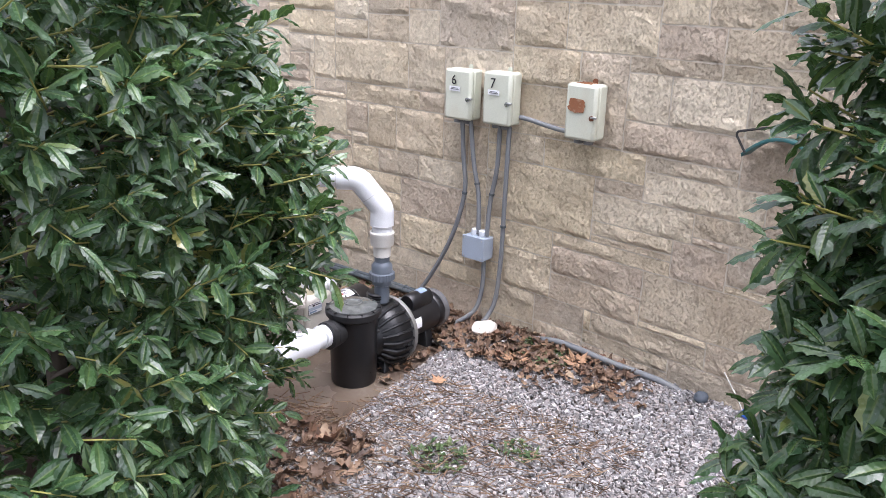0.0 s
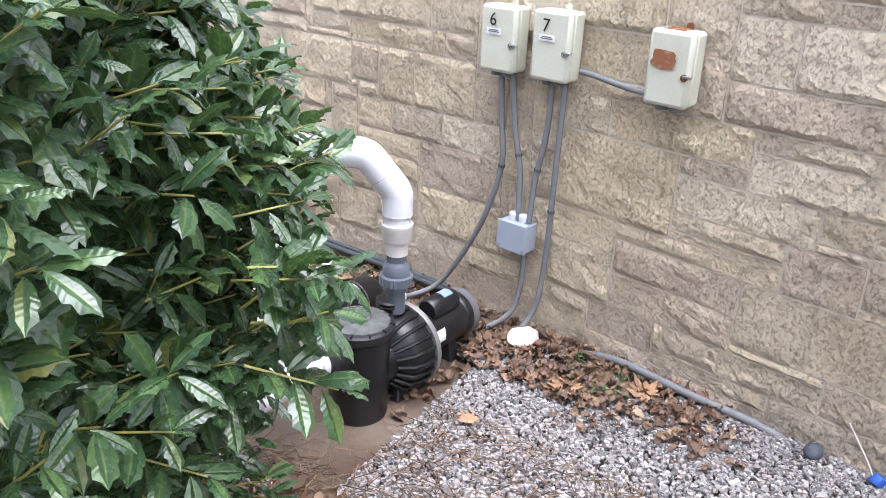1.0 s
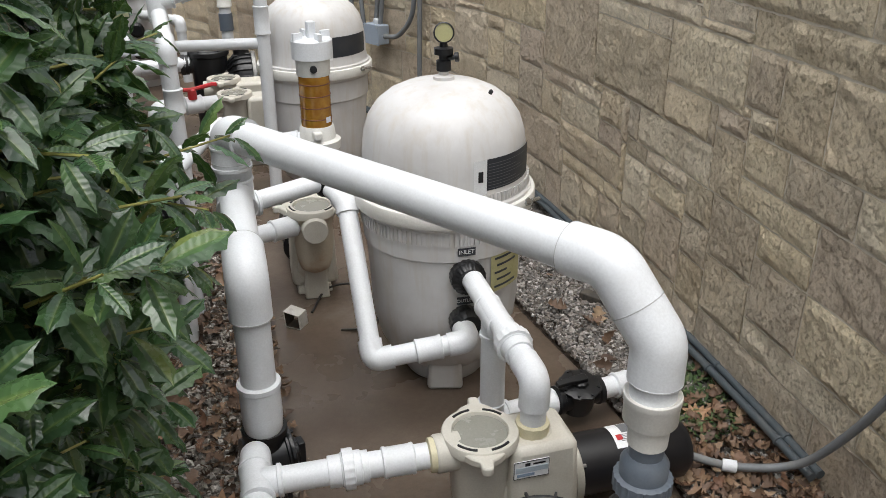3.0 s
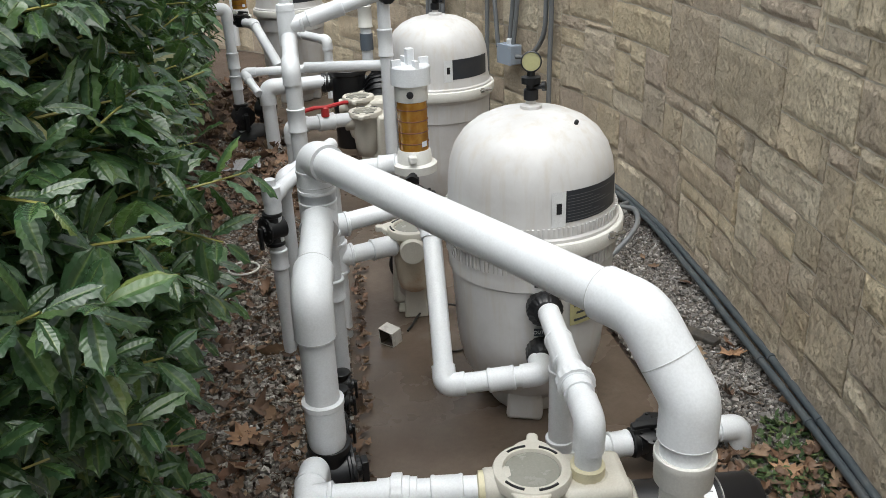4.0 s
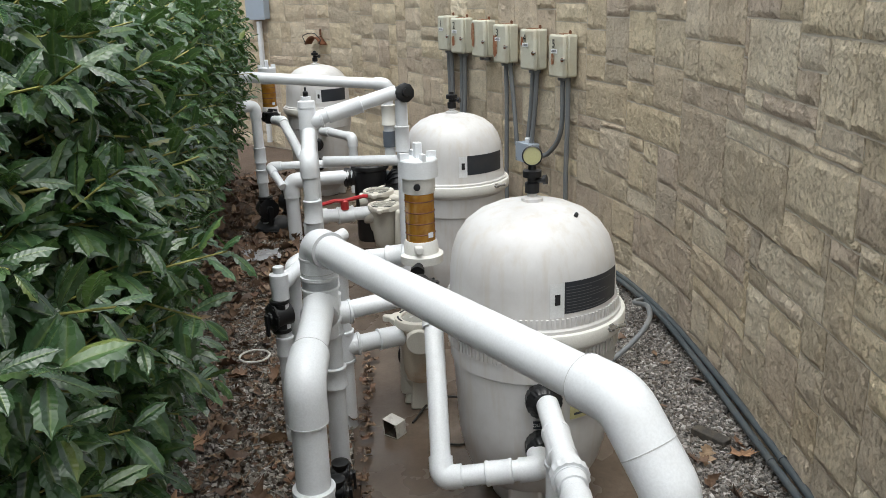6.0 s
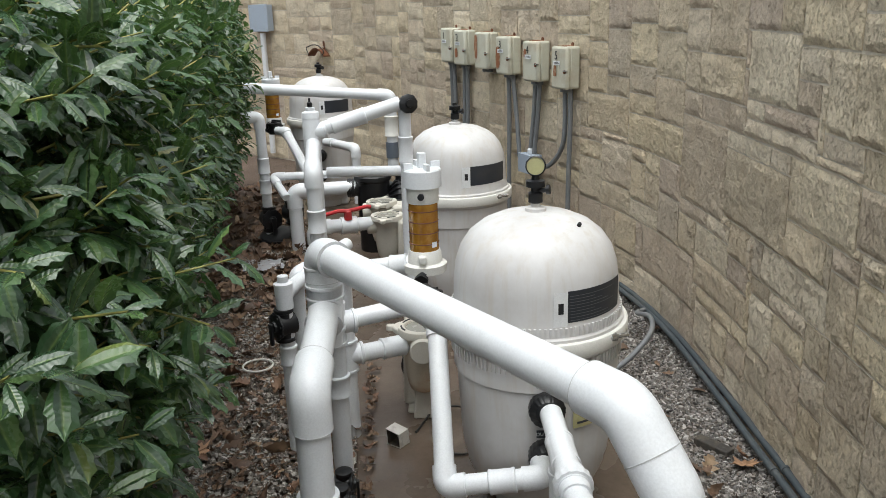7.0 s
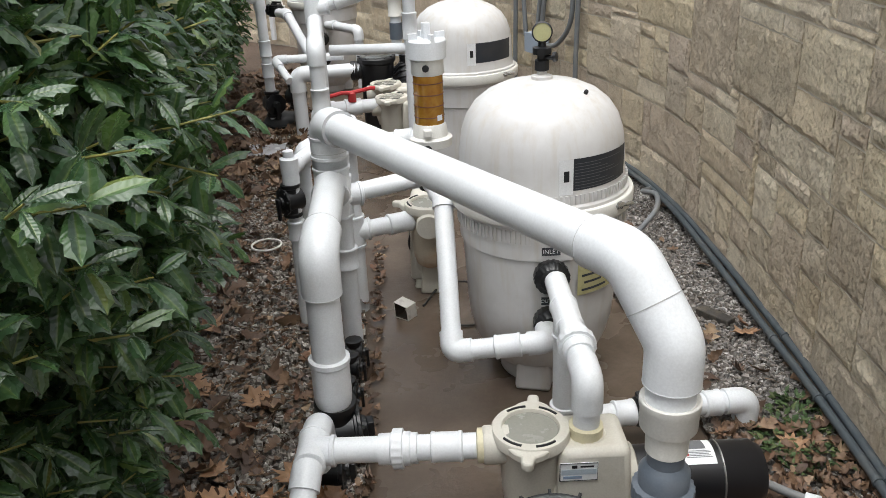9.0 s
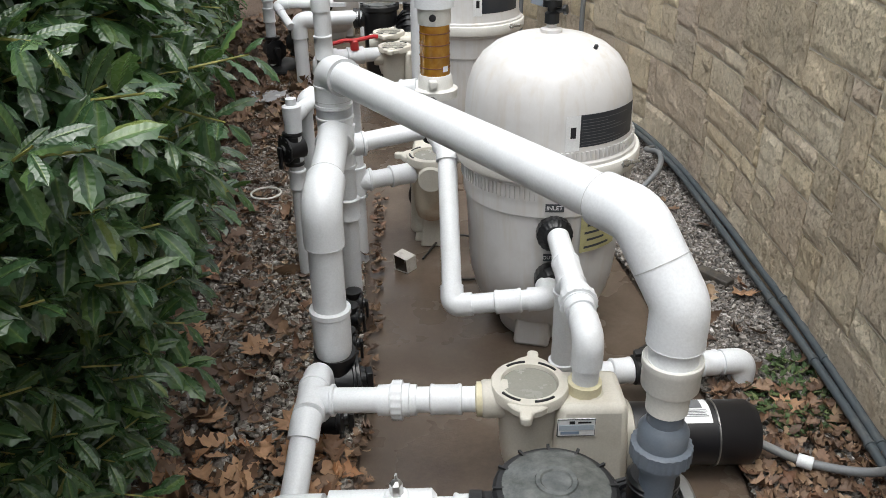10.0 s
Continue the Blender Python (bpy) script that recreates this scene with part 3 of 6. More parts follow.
def elbow(p, a, b, r, mat, parent, bend=1.5, socket=0.9):
    """A moulded bend at p between the directions to a and b."""
    p = Vector(p)
    d1, d2 = (Vector(a) - p).normalized(), (Vector(b) - p).normalized()
    ang = math.pi - d1.angle(d2)
    cut = bend * r * math.tan(ang / 2)
    e1, e2 = p + d1 * (cut + socket * r), p + d2 * (cut + socket * r)
    line = rounded([e1, p, e2], bend * r, 10)
    bm = sweep(line, r * 1.18, 28)
    for e, d in ((e1, d1), (e2, d2)):
        lathe([(r * 1.175, -0.06 * r), (r * 1.19, -0.04 * r), (r * 1.18, -0.008 * r), (r * 1.0, 0.0)], e, d, 24, bm)
    part("elbow", bm, mat, parent)
    if r > 0.04:
        for e, d in ((e1, d1), (e2, d2)):
            part("joint_line", lathe([(r * 1.0, -0.0006), (r * 1.192, -0.0006), (r * 1.192, 0.0010), (r * 1.0, 0.0012)], e, d, 28), JOINT, parent)


def sleeve(p, d, length, r, mat, parent, name="coupling", rim=0.05, label=""):
    d = Vector(d).normalized()
    k = rim * r
    bm = lathe([(r * 0.9, -length / 2), (r, -length / 2 + 0.001), (r + k, -length / 2 + 0.003), (r + k, -length / 2 + 0.008), (r, -length / 2 + 0.011), (r, length / 2 - 0.011), (r + k, length / 2 - 0.008), (r + k, length / 2 - 0.003), (r, length / 2 - 0.001), (r * 0.9, length / 2)], p, d, 28)
    return part(name, bm, mat, parent, label)


def union(p, d, r, mat, parent, label=""):
    """A screwed union: two collars and a ribbed nut between them."""
    d = Vector(d).normalized()
    u = part("union", lathe([(r * 1.02, -1.5 * r), (r * 1.2, -1.48 * r), (r * 1.22, -0.55 * r), (r * 1.3, -0.5 * r), (r * 1.3, 0.95 * r), (r * 1.2, 1.0 * r), (r * 1.2, 1.5 * r), (r * 1.02, 1.52 * r)], p, d, 28), mat, parent, label)
    part("nut", lathe([(r * 1.28, -0.42 * r), (r * 1.5, -0.38 * r), (r * 1.5, 0.40 * r), (r * 1.28, 0.44 * r)], p, d, 80, scallop=0.035, teeth=16), mat, u)
    return u


def pipe_run(name, label, pts, r, mat=None, fittings=(), bend=1.5, bends=True, parent=None, socket=0.9):
    """A run of pipe through the points, with a moulded bend at each corner. fittings: (segment, share, kind, length)."""
    mat = mat or PVC
    ob = parent or thing(name, label, "pipe", pts[0], "filter pipework")
    pts = [Vector(p) for p in pts]
    for i, (a, b) in enumerate(zip(pts, pts[1:])):
        d = (b - a).normalized()
        p = a if i == 0 or not bends else a + d * r * 0.75
        q = b if i == len(pts) - 2 or not bends else b - d * r * 0.75
        part("pipe", rod(p, q, r, 24), mat, ob)
    for a, b, c in zip(pts, pts[1:], pts[2:]):
        if bends:
            elbow(b, a, c, r, mat, ob, bend, socket)
    for seg, share, kind, length in fittings:
        a, b = pts[seg], pts[seg + 1]
        p, d = a.lerp(b, share), b - a
        if kind == "coupling":
            sleeve(p, d, length, r * 1.17, mat, ob)
        elif kind == "union":
            union(p, d, r, mat, ob)
        elif kind == "yellow":
            part("threaded_adapter", lathe([(r * 1.05, -length / 2), (r * 1.28, -length / 2 + 0.003), (r * 1.28, length / 2 - 0.003), (r * 1.05, length / 2)], p, d, 32, scallop=0.03, teeth=12), PVC_YELLOW, ob, "yellowed threaded adapter")
        elif kind == "cream":
            sleeve(p, d, length, r * 1.25, PVC_OLD, ob, "reducer", 0.1, "cream reducer coupling")
    return ob


def tee(p, along, branch, r, mat, parent, arm=2.2):
    p, along, branch = Vector(p), Vector(along).normalized(), Vector(branch).normalized()
    R = r * 1.17
    bm = lathe([(R * 0.95, -arm * r), (R * 1.06, -arm * r + 0.002), (R * 1.06, -arm * r + 0.01), (R, -arm * r + 0.012), (R, arm * r - 0.012), (R * 1.06, arm * r - 0.01), (R * 1.06, arm * r - 0.002), (R * 0.95, arm * r)], p, along, 28)
    lathe([(R * 0.96, 0), (R * 0.96, arm * r - 0.012), (R * 1.06, arm * r - 0.01), (R * 1.06, arm * r - 0.002), (R * 0.95, arm * r)], p, branch, 28, bm)
    return part("tee", bm, mat, parent)


def valve_body(p, along, r, parent=None, handle=(0, 0, 1), label="black three-way valve with a bar handle"):
    """A black diverter valve: ribbed drum, two sockets, a top cover with screws and a handle."""
    p = Vector(p)
    v = parent or thing("diverter_valve", label, "valve", p, "black valves")
    u, w, d = frame_of(along)
    h = Vector(handle).normalized()
    side = d if abs(d.dot(h)) < 0.5 else u
    cross = h.cross(side)
    bm = lathe([(r * 1.3, -1.5 * r), (r * 1.55, -1.42 * r), (r * 1.62, -0.9 * r), (r * 1.62, 0.95 * r), (r * 1.8, 1.0 * r), (r * 1.8, 1.15 * r)], p, h, 40)
    lathe([(r * 1.3, -2.4 * r), (r * 1.38, -2.35 * r), (r * 1.38, -1.9 * r), (r * 1.2, -1.8 * r), (r * 1.2, 1.8 * r), (r * 1.38, 1.9 * r), (r * 1.38, 2.35 * r), (r * 1.3, 2.4 * r)], p, d, 32, bm)
    part("valve_body", bm, BLACK, v)
    cover = part("valve_cover", lathe([(r * 1.86, 1.15 * r), (r * 1.9, 1.2 * r), (r * 1.9, 1.4 * r), (r * 1.55, 1.5 * r), (r * 0.75, 1.55 * r), (r * 0.7, 1.85 * r), (r * 0.5, 1.95 * r), (0, 2.0 * r)], p, h, 64, scallop=0.07, teeth=8), BLACK, v)
    for k in range(8):
        a = 2 * math.pi * (k + 0.25) / 8
        part("screw", lathe([(0.14 * r, 1.4 * r), (0.14 * r, 1.62 * r), (0, 1.64 * r)], p + (side * math.cos(a) + cross * math.sin(a)) * 1.72 * r, h, 6), BLACK_DULL, cover)
    bm = bmesh.new()
    line = ((-0.55, 0.42), (0.4, 0.42), (1.2, 0.3), (2.5, 0.34), (2.62, 0.2), (2.62, -0.2), (2.5, -0.34), (1.2, -0.3), (0.4, -0.42), (-0.55, -0.42))
    rows = [[bm.verts.new(p + h * (k * r) - side * (a * r) + cross * (b * r)) for a, b in line] for k in (1.9, 2.35)]
    bm.faces.new(rows[1])
    bm.faces.new(rows[0][::-1])
    for i in range(len(line)):
        k = (i + 1) % len(line)
        bm.faces.new((rows[0][i], rows[0][k], rows[1][k], rows[1][i]))
    part("handle", bm, BLACK, v, bevel=0.002)
    return v


R3, R2, R15 = 0.0418, 0.0302, 0.0242


def big_overhead_pipe():
    """The large pipe from the black pump up, over and across to the manifold."""
    run = thing("overhead_pipe", "thick white PVC pipe rising and crossing from black pump", "pipe", (2.768, 2.447, 0.30), "filter pipework")
    base, top = Vector((2.768, 2.447, 0.25)), Vector((2.769, 2.449, 0.667))
    up = Vector((2.706, 2.525, 0.792))
    end = Vector((2.108, 3.464, 0.793))
    part("grey_pipe", rod(base, (2.768, 2.447, 0.46), 0.0325, 28), PVC_GREY, run, "grey PVC stub")
    g = part("grey_union", lathe([(0.033, -0.055), (0.041, -0.05), (0.041, -0.03), (0.050, -0.026), (0.050, 0.0), (0.045, 0.004), (0.045, 0.035), (0.038, 0.045), (0.033, 0.052)], (2.768, 2.447, 0.38), (0, 0, 1), 32), PVC_GREY, run, "grey union")
    part("ribbed_nut", lathe([(0.045, -0.03), (0.0535, -0.027), (0.0535, 0.002), (0.045, 0.006)], (2.768, 2.447, 0.38), (0, 0, 1), 96, scallop=0.035, teeth=24), PVC_GREY, g)
    part("bushing", lathe([(0.033, 0.455), (0.0365, 0.458), (0.038, 0.505), (0.044, 0.512)], (2.768, 2.447, 0), (0, 0, 1), 32), PVC_OLD, run, "cream bushing")
    part("reducer", lathe([(0.038, 0.503), (0.047, 0.506), (0.0495, 0.510), (0.050, 0.548), (0.052, 0.551), (0.052, 0.564), (0.0495, 0.567), (0.044, 0.562)], (2.768, 2.447, 0), (0, 0, 1), 40), PVC_OLD, run, "cream reducer coupling")
    part("pipe", rod((2.768, 2.447, 0.53), top, R3 * 1.02, 28), PVC, run)
    elbow(top, base, up, R3, PVC, run, 1.5, 1.24)
    part("pipe", rod(top, up, R3, 28), PVC, run)
    elbow(up, top, end, R3, PVC, run, 1.5, 1.32)
    part("pipe", rod(up, end, R3, 28), PVC, run)
    low = Vector((2.108, 3.464, 0.53))
    elbow(end, up, low, R3, PVC, run, 1.05, 0.7)
    part("pipe", rod(end, low, R3, 28), PVC, run)
    return run


def manifold():
    """The white manifold along the slab's edge with its offset leg, black valves and suction header."""
    m = thing("suction_manifold", "white PVC manifold with an offset leg over a black valve", "pipe", (2.1, 3.1, PAD), "filter pipework")
    j = Vector((2.108, 3.464, 0.64))
    sleeve((2.108, 3.464, 0.715), (0, 0, 1), 0.1, R3 * 1.17, PVC, m)
    tee(j, (0, 0, 1), (0, -1, -0.45), R3, PVC, m, 1.7)
    k = Vector((2.107, 3.075, 0.585))
    bot = Vector((2.107, 3.075, 0.16))
    part("pipe", rod(j, k.lerp(j, 0.14), R3, 28), PVC, m)
    elbow(k, j, bot, R3, PVC, m, 1.35, 1.4)
    part("pipe", rod(k.lerp(bot, 0.12), bot, R3, 28), PVC, m)
    part("coupling", lathe([(R3 * 0.7, 0.118), (R3 * 0.95, 0.124), (R3 * 1.12, 0.145), (R3 * 1.17, 0.17), (R3 * 1.17, 0.255), (R3 * 1.25, 0.259), (R3 * 1.25, 0.271), (R3, 0.274)], (2.107, 3.075, 0.03), (0, 0, 1), 28), PVC, m)
    v = valve_body((2.108, 3.085, 0.07), (0, 0, 1), 0.040, handle=(1, 0.2, 0), label="black valve at the foot of the thick white pipe")
    # second leg behind
    tee((2.109, 3.62, 0.53), (0, 0, 1), (1, 0.3, 0), R2, PVC, m)
    part("pipe", rod((2.109, 3.62, 0.70), (2.109, 3.62, 0.02), R2, 24), PVC, m)
    sleeve((2.109, 3.62, 0.66), (0, 0, 1), 0.09, R2 * 1.17, PVC, m)
    sleeve((2.109, 3.62, 0.33), (0, 0, 1), 0.07, R2 * 1.2, PVC, m)
    part("pipe", rod((2.109, 3.62, 0.53), (2.36, 3.69, 0.555), R2 * 0.93, 20), PVC, m)
    for y, z in ((3.28, 0.06), (3.40, 0.07), (3.52, 0.05)):
        valve_body((2.118, y, z), (0, 0, 1), 0.019, handle=(1, 0, 0), label="black valve standing in the row beside the slab")
    return m


def suction_header():
    """Suction header of the beige pump, with its union."""
    h = pipe_run("suction_header", "white PVC header beside the slab, sloping into the ground", [(2.08, 2.985, -0.05), (2.08, 2.985, 0.172), (2.070, 2.80, 0.165), (2.03, 2.50, -0.05)], R2)
    tee((2.075, 2.868, 0.173), (0, 1, 0), (1, -0.06, 0.03), R2, PVC, h, 1.9)
    part("pipe", rod((2.075, 2.868, 0.173), (2.52, 2.84, 0.187), R2, 24), PVC, h)
    union((2.277, 2.855, 0.179), (1, -0.06, 0.03), R2, PVC, h)
    sleeve((2.39, 2.848, 0.183), (1, -0.06, 0.03), 0.075, R2 * 1.15, PVC, h)
    part("threaded_adapter", lathe([(R2, 2.455 - 2.48), (R2 * 1.3, -0.022), (R2 * 1.3, 0.022), (R2, 0.025)], (2.483, 2.842, 0.186), (1, -0.06, 0.03), 36, scallop=0.035, teeth=14), PVC_YELLOW, h, "yellowed threaded adapter")
    valve_body((2.085, 3.0, 0.02), (0, 0, 1), 0.03, handle=(1, 0, 0), label="black valve under the suction header")
    return h


def big_suction():
    run = thing("pump_suction_pipe", "thick white PVC suction pipe with a steel drain plug", "pipe", (2.3, 2.457, 0.2), "filter pipework")
    a, b, c = Vector((2.47, 2.452, 0.203)), Vector((2.04, 2.478, 0.187)), Vector((2.04, 2.478, -0.06))
    part("pipe", rod(a, b, R3, 28), PVC, run)
    elbow(b, a, c, R3, PVC, run, 1.4, 1.2)
    part("pipe", rod(b, c, R3, 28), PVC, run)
    part("tee", lathe([(R3, -0.11), (R3 * 1.3, -0.106), (R3 * 1.3, 0.09), (R3, 0.1)], (2.265, 2.467, 0.196), (1, 0, 0), 28), PVC, run)
    part("boss", lathe([(0.024, 0.03), (0.024, 0.062), (0.02, 0.066)], (2.289, 2.468, 0.192), (0, 0, 1), 20), PVC, run)
    part("drain_plug", lathe([(0.013, 0.06), (0.013, 0.09), (0.009, 0.094), (0.003, 0.096), (0.003, 0.112), (0, 0.113)], (2.289, 2.468, 0.192), (0, 0, 1), 6), STEEL, run, "steel hexagonal plug with a pin")
    sleeve((2.42, 2.455, 0.201), (1, 0, 0), 0.05, R3 * 1.12, PVC, run)
    sleeve((2.04, 2.478, 0.03), (0, 0, 1), 0.08, R3 * 1.17, PVC, run)
    return run


def filter_feed():
    """From the beige pump up, over a union, into the filter's inlet."""
    f = pipe_run("filter_feed_pipe", "white PVC pipe from the beige pump up into the filter inlet", [(2.706, 2.833, 0.20), (2.708, 2.833, 0.353), (2.706, 3.31, 0.374)], R2, fittings=[(0, 0.12, "yellow", 0.045)], bend=1.6)
    union((2.708, 2.979, 0.359), (0, 1, 0.06), R2, PVC, f)
    return f


def filter_return():
    """Filter outlet: bends aside, runs across, then slants up and back to the black valve."""
    f = pipe_run("filter_return_pipe", "white PVC pipe from the filter outlet, bent aside and slanting up", [(2.684, 3.32, 0.222), (2.684, 3.252, 0.212), (2.418, 3.282, 0.176), (2.414, 3.583, 0.522), (2.38, 3.645, 0.55)], R2 * 0.93, fittings=[(1, 0.42, "coupling", 0.075)], bend=1.3, socket=0.7)
    valve_body((2.385, 3.69, 0.555), (-0.5, 1, 0), 0.026, handle=(0, 0, 1), label="black valve above the slanting return pipe")
    return f


def side_branch():
    """Standing pipe by the filter with a cross pipe, black valve and bend into the ground."""
    s = pipe_run("drain_branch", "white PVC standing pipe with a cross pipe bent into the gravel", [(2.708, 3.12, 0.357), (2.708, 3.12, PAD)], R2 * 1.1, bends=False)
    tee((2.708, 3.12, 0.357), (0, 1, 0.06), (0, 0, -1), R2, PVC, s, 1.9)
    tee((2.705, 3.12, 0.045), (0, 0, 1), (1, 0.1, 0), R2, PVC, s, 1.8)
    pipe_run("", "", [(2.705, 3.12, 0.045), (3.225, 3.19, 0.035), (3.225, 3.19, -0.06)], R2, parent=s, fittings=[(0, 0.32, "coupling", 0.06), (0, 0.8, "coupling", 0.05)], bend=1.4)
    valve_body((2.975, 3.15, 0.045), (1, 0.13, 0), 0.030, handle=(0, -0.2, 1), label="black ball valve with a bar handle on the cross pipe")
    return s


# ---- pumps ----


def black_pump(label, lid, motor_label=True):
    """Large pump: ribbed strainer pot with a clear lid, ribbed volute, motor with capacitor box, foot."""
    x, y, z = lid
    p = thing("black_pool_pump", label, "pump", (x, y, PAD), "pumps")
    pot = part("strainer_pot", lathe([(0.092, PAD), (0.096, PAD + 0.012), (0.100, z - 0.10), (0.103, z - 0.07), (0.103, z - 0.04), (0.11, z - 0.035), (0.112, z - 0.012), (0.104, z - 0.008)], (x, y, 0), (0, 0, 1), 48), BLACK, p)
    ring = part("lid_ring", lathe([(0.098, z - 0.03), (0.116, z - 0.028), (0.117, z - 0.006), (0.110, z + 0.001), (0.092, z + 0.003), (0.088, z - 0.008)], (x, y, 0), (0, 0, 1), 48), BLACK_DULL, p)
    part("lid", lathe([(0.102, z - 0.004), (0.100, z + 0.005), (0.075, z + 0.012), (0.04, z + 0.017), (0.038, z + 0.020), (0.03, z + 0.020), (0.027, z + 0.017), (0, z + 0.016)], (x, y, 0), (0, 0, 1), 40), SMOKED, p, "smoky clear lid")
    for i in range(12):
        a = 2 * math.pi * i / 12
        q = Vector((x + 0.106 * math.cos(a), y + 0.106 * math.sin(a), z))
        part("lid_lug", block((0.02, 0.005, 0.006), q, math.degrees(a)), BLACK_DULL, ring)
    part("inlet_collar", lathe([(0.05, -0.16), (0.058, -0.158), (0.058, -0.135), (0.053, -0.133), (0.056, -0.13), (0.056, -0.115), (0.05, -0.112), (0.055, -0.07)], (x, y, z - 0.083), (1, -0.04, 0), 28), BLACK_DULL, p)
    for a in (35, 145, 215, 325):
        q = Vector((x + 0.088 * math.cos(radians(a)), y + 0.088 * math.sin(radians(a)), z - 0.075))
        part("pot_rib", block((0.022, 0.014, 0.05), q, a), BLACK, pot)
    vx, vz = x + 0.185, z - 0.183
    vol = part("volute", lathe([(0.05, -0.12), (0.075, -0.10), (0.09, -0.075), (0.12, -0.055), (0.140, -0.02), (0.143, 0.02), (0.143, 0.05), (0.13, 0.055)], (vx, y + 0.01, vz), (1, 0, 0), 48), BLACK, p)
    for i in range(22):
        a = 2 * math.pi * i / 22
        c, s = math.cos(a), math.sin(a)
        ps = [Vector((vx - 0.085, y + 0.01 + 0.092 * c, vz + 0.092 * s)), Vector((vx - 0.045, y + 0.01 + 0.136 * c, vz + 0.136 * s)), Vector((vx + 0.0, y + 0.01 + 0.147 * c, vz + 0.147 * s)), Vector((vx + 0.05, y + 0.01 + 0.148 * c, vz + 0.148 * s))]
        part("volute_rib", sweep(ps, 0.0065, 6), BLACK, vol)
    part("clamp_ring", lathe([(0.14, 0.052), (0.153, 0.054), (0.155, 0.060), (0.155, 0.072), (0.15, 0.078), (0.12, 0.08)], (vx, y + 0.01, vz), (1, 0, 0), 48), GREY_METAL, p, "dull grey clamp band")
    part("discharge_neck", lathe([(0.05, 0.10), (0.046, 0.15), (0.046, 0.165), (0.049, 0.167), (0.049, 0.172), (0.046, 0.174), (0.049, 0.178), (0.049, 0.184), (0.042, 0.19)], (vx, y + 0.025, vz), (0, 0, 1), 28), BLACK, p)
    mx = vx + 0.095
    mot = part("motor", lathe([(0.06, 0.0), (0.082, 0.004), (0.084, 0.012), (0.084, 0.235), (0.088, 0.24), (0.09, 0.27), (0.082, 0.30), (0.06, 0.312), (0, 0.315)], (mx, y + 0.01, vz), (1, 0, 0), 40), MOTOR, p)
    part("end_bell", lathe([(0.086, 0.265), (0.092, 0.268), (0.092, 0.30), (0.07, 0.318), (0, 0.322)], (mx, y + 0.01, vz), (1, 0, 0), 40), END_BELL, mot, "grey end bell")
    part("capacitor_box", lathe([(0.0, 0.06), (0.036, 0.062), (0.042, 0.07), (0.042, 0.20), (0.036, 0.21), (0, 0.212)], (mx, y - 0.012, vz + 0.092), (1, 0, 0), 24), MOTOR, mot)
    if motor_label:
        part("rating_label", label_patch((mx + 0.155, y - 0.012, vz + 0.092), 0.0428, (1, 0, 0), 0.05, 55, 110), LABEL_BLUE, mot, "pale blue and white sticker")
        part("warning_label", label_patch((mx + 0.07, y + 0.01, vz), 0.0850, (1, 0, 0), 0.05, -8, 24), PAPER, mot, "white torn warning sticker")
    part("foot", block((0.20, 0.17, vz - PAD - 0.105), (vx + 0.03, y + 0.01, PAD), 0, None, 0.8), BLACK_DULL, p, bevel=0.006)
    part("motor_foot", block((0.06, 0.12, vz - PAD - 0.075), (mx + 0.2, y + 0.01, PAD), 0, None, 0.7), BLACK_DULL, p, bevel=0.004)
    part("pot_bolt", rod((x + 0.09, y - 0.045, z - 0.126), (x + 0.09, y - 0.06, z - 0.126), 0.007, 8), STEEL, p)
    return p


def label_patch(center, r, axis, width, a0, a1, n=10):
    """A sticker wrapped round a cylinder, between two angles about its axis (0: sideways, 90: up)."""
    u, v, w = frame_of(axis)
    up = Vector((0, 0, 1))
    side = Vector((0, -1, 0)) if abs(w.x) > 0.5 else Vector((1, 0, 0))
    if abs(w.z) > 0.5:
        side, up = Vector((1, 0, 0)), Vector((0, 1, 0))
    verts, faces = [], []
    for i in range(n + 1):
        a = radians(a0 + (a1 - a0) * i / n)
        q = Vector(center) + (side * math.cos(a) + up * math.sin(a)) * (r + 0.0012)
        verts += [tuple(q - w * width / 2), tuple(q + w * width / 2)]
    for i in range(n):
        faces.append((2 * i, 2 * i + 1, 2 * i + 3, 2 * i + 2))
    return mesh_from("sticker", verts, faces)


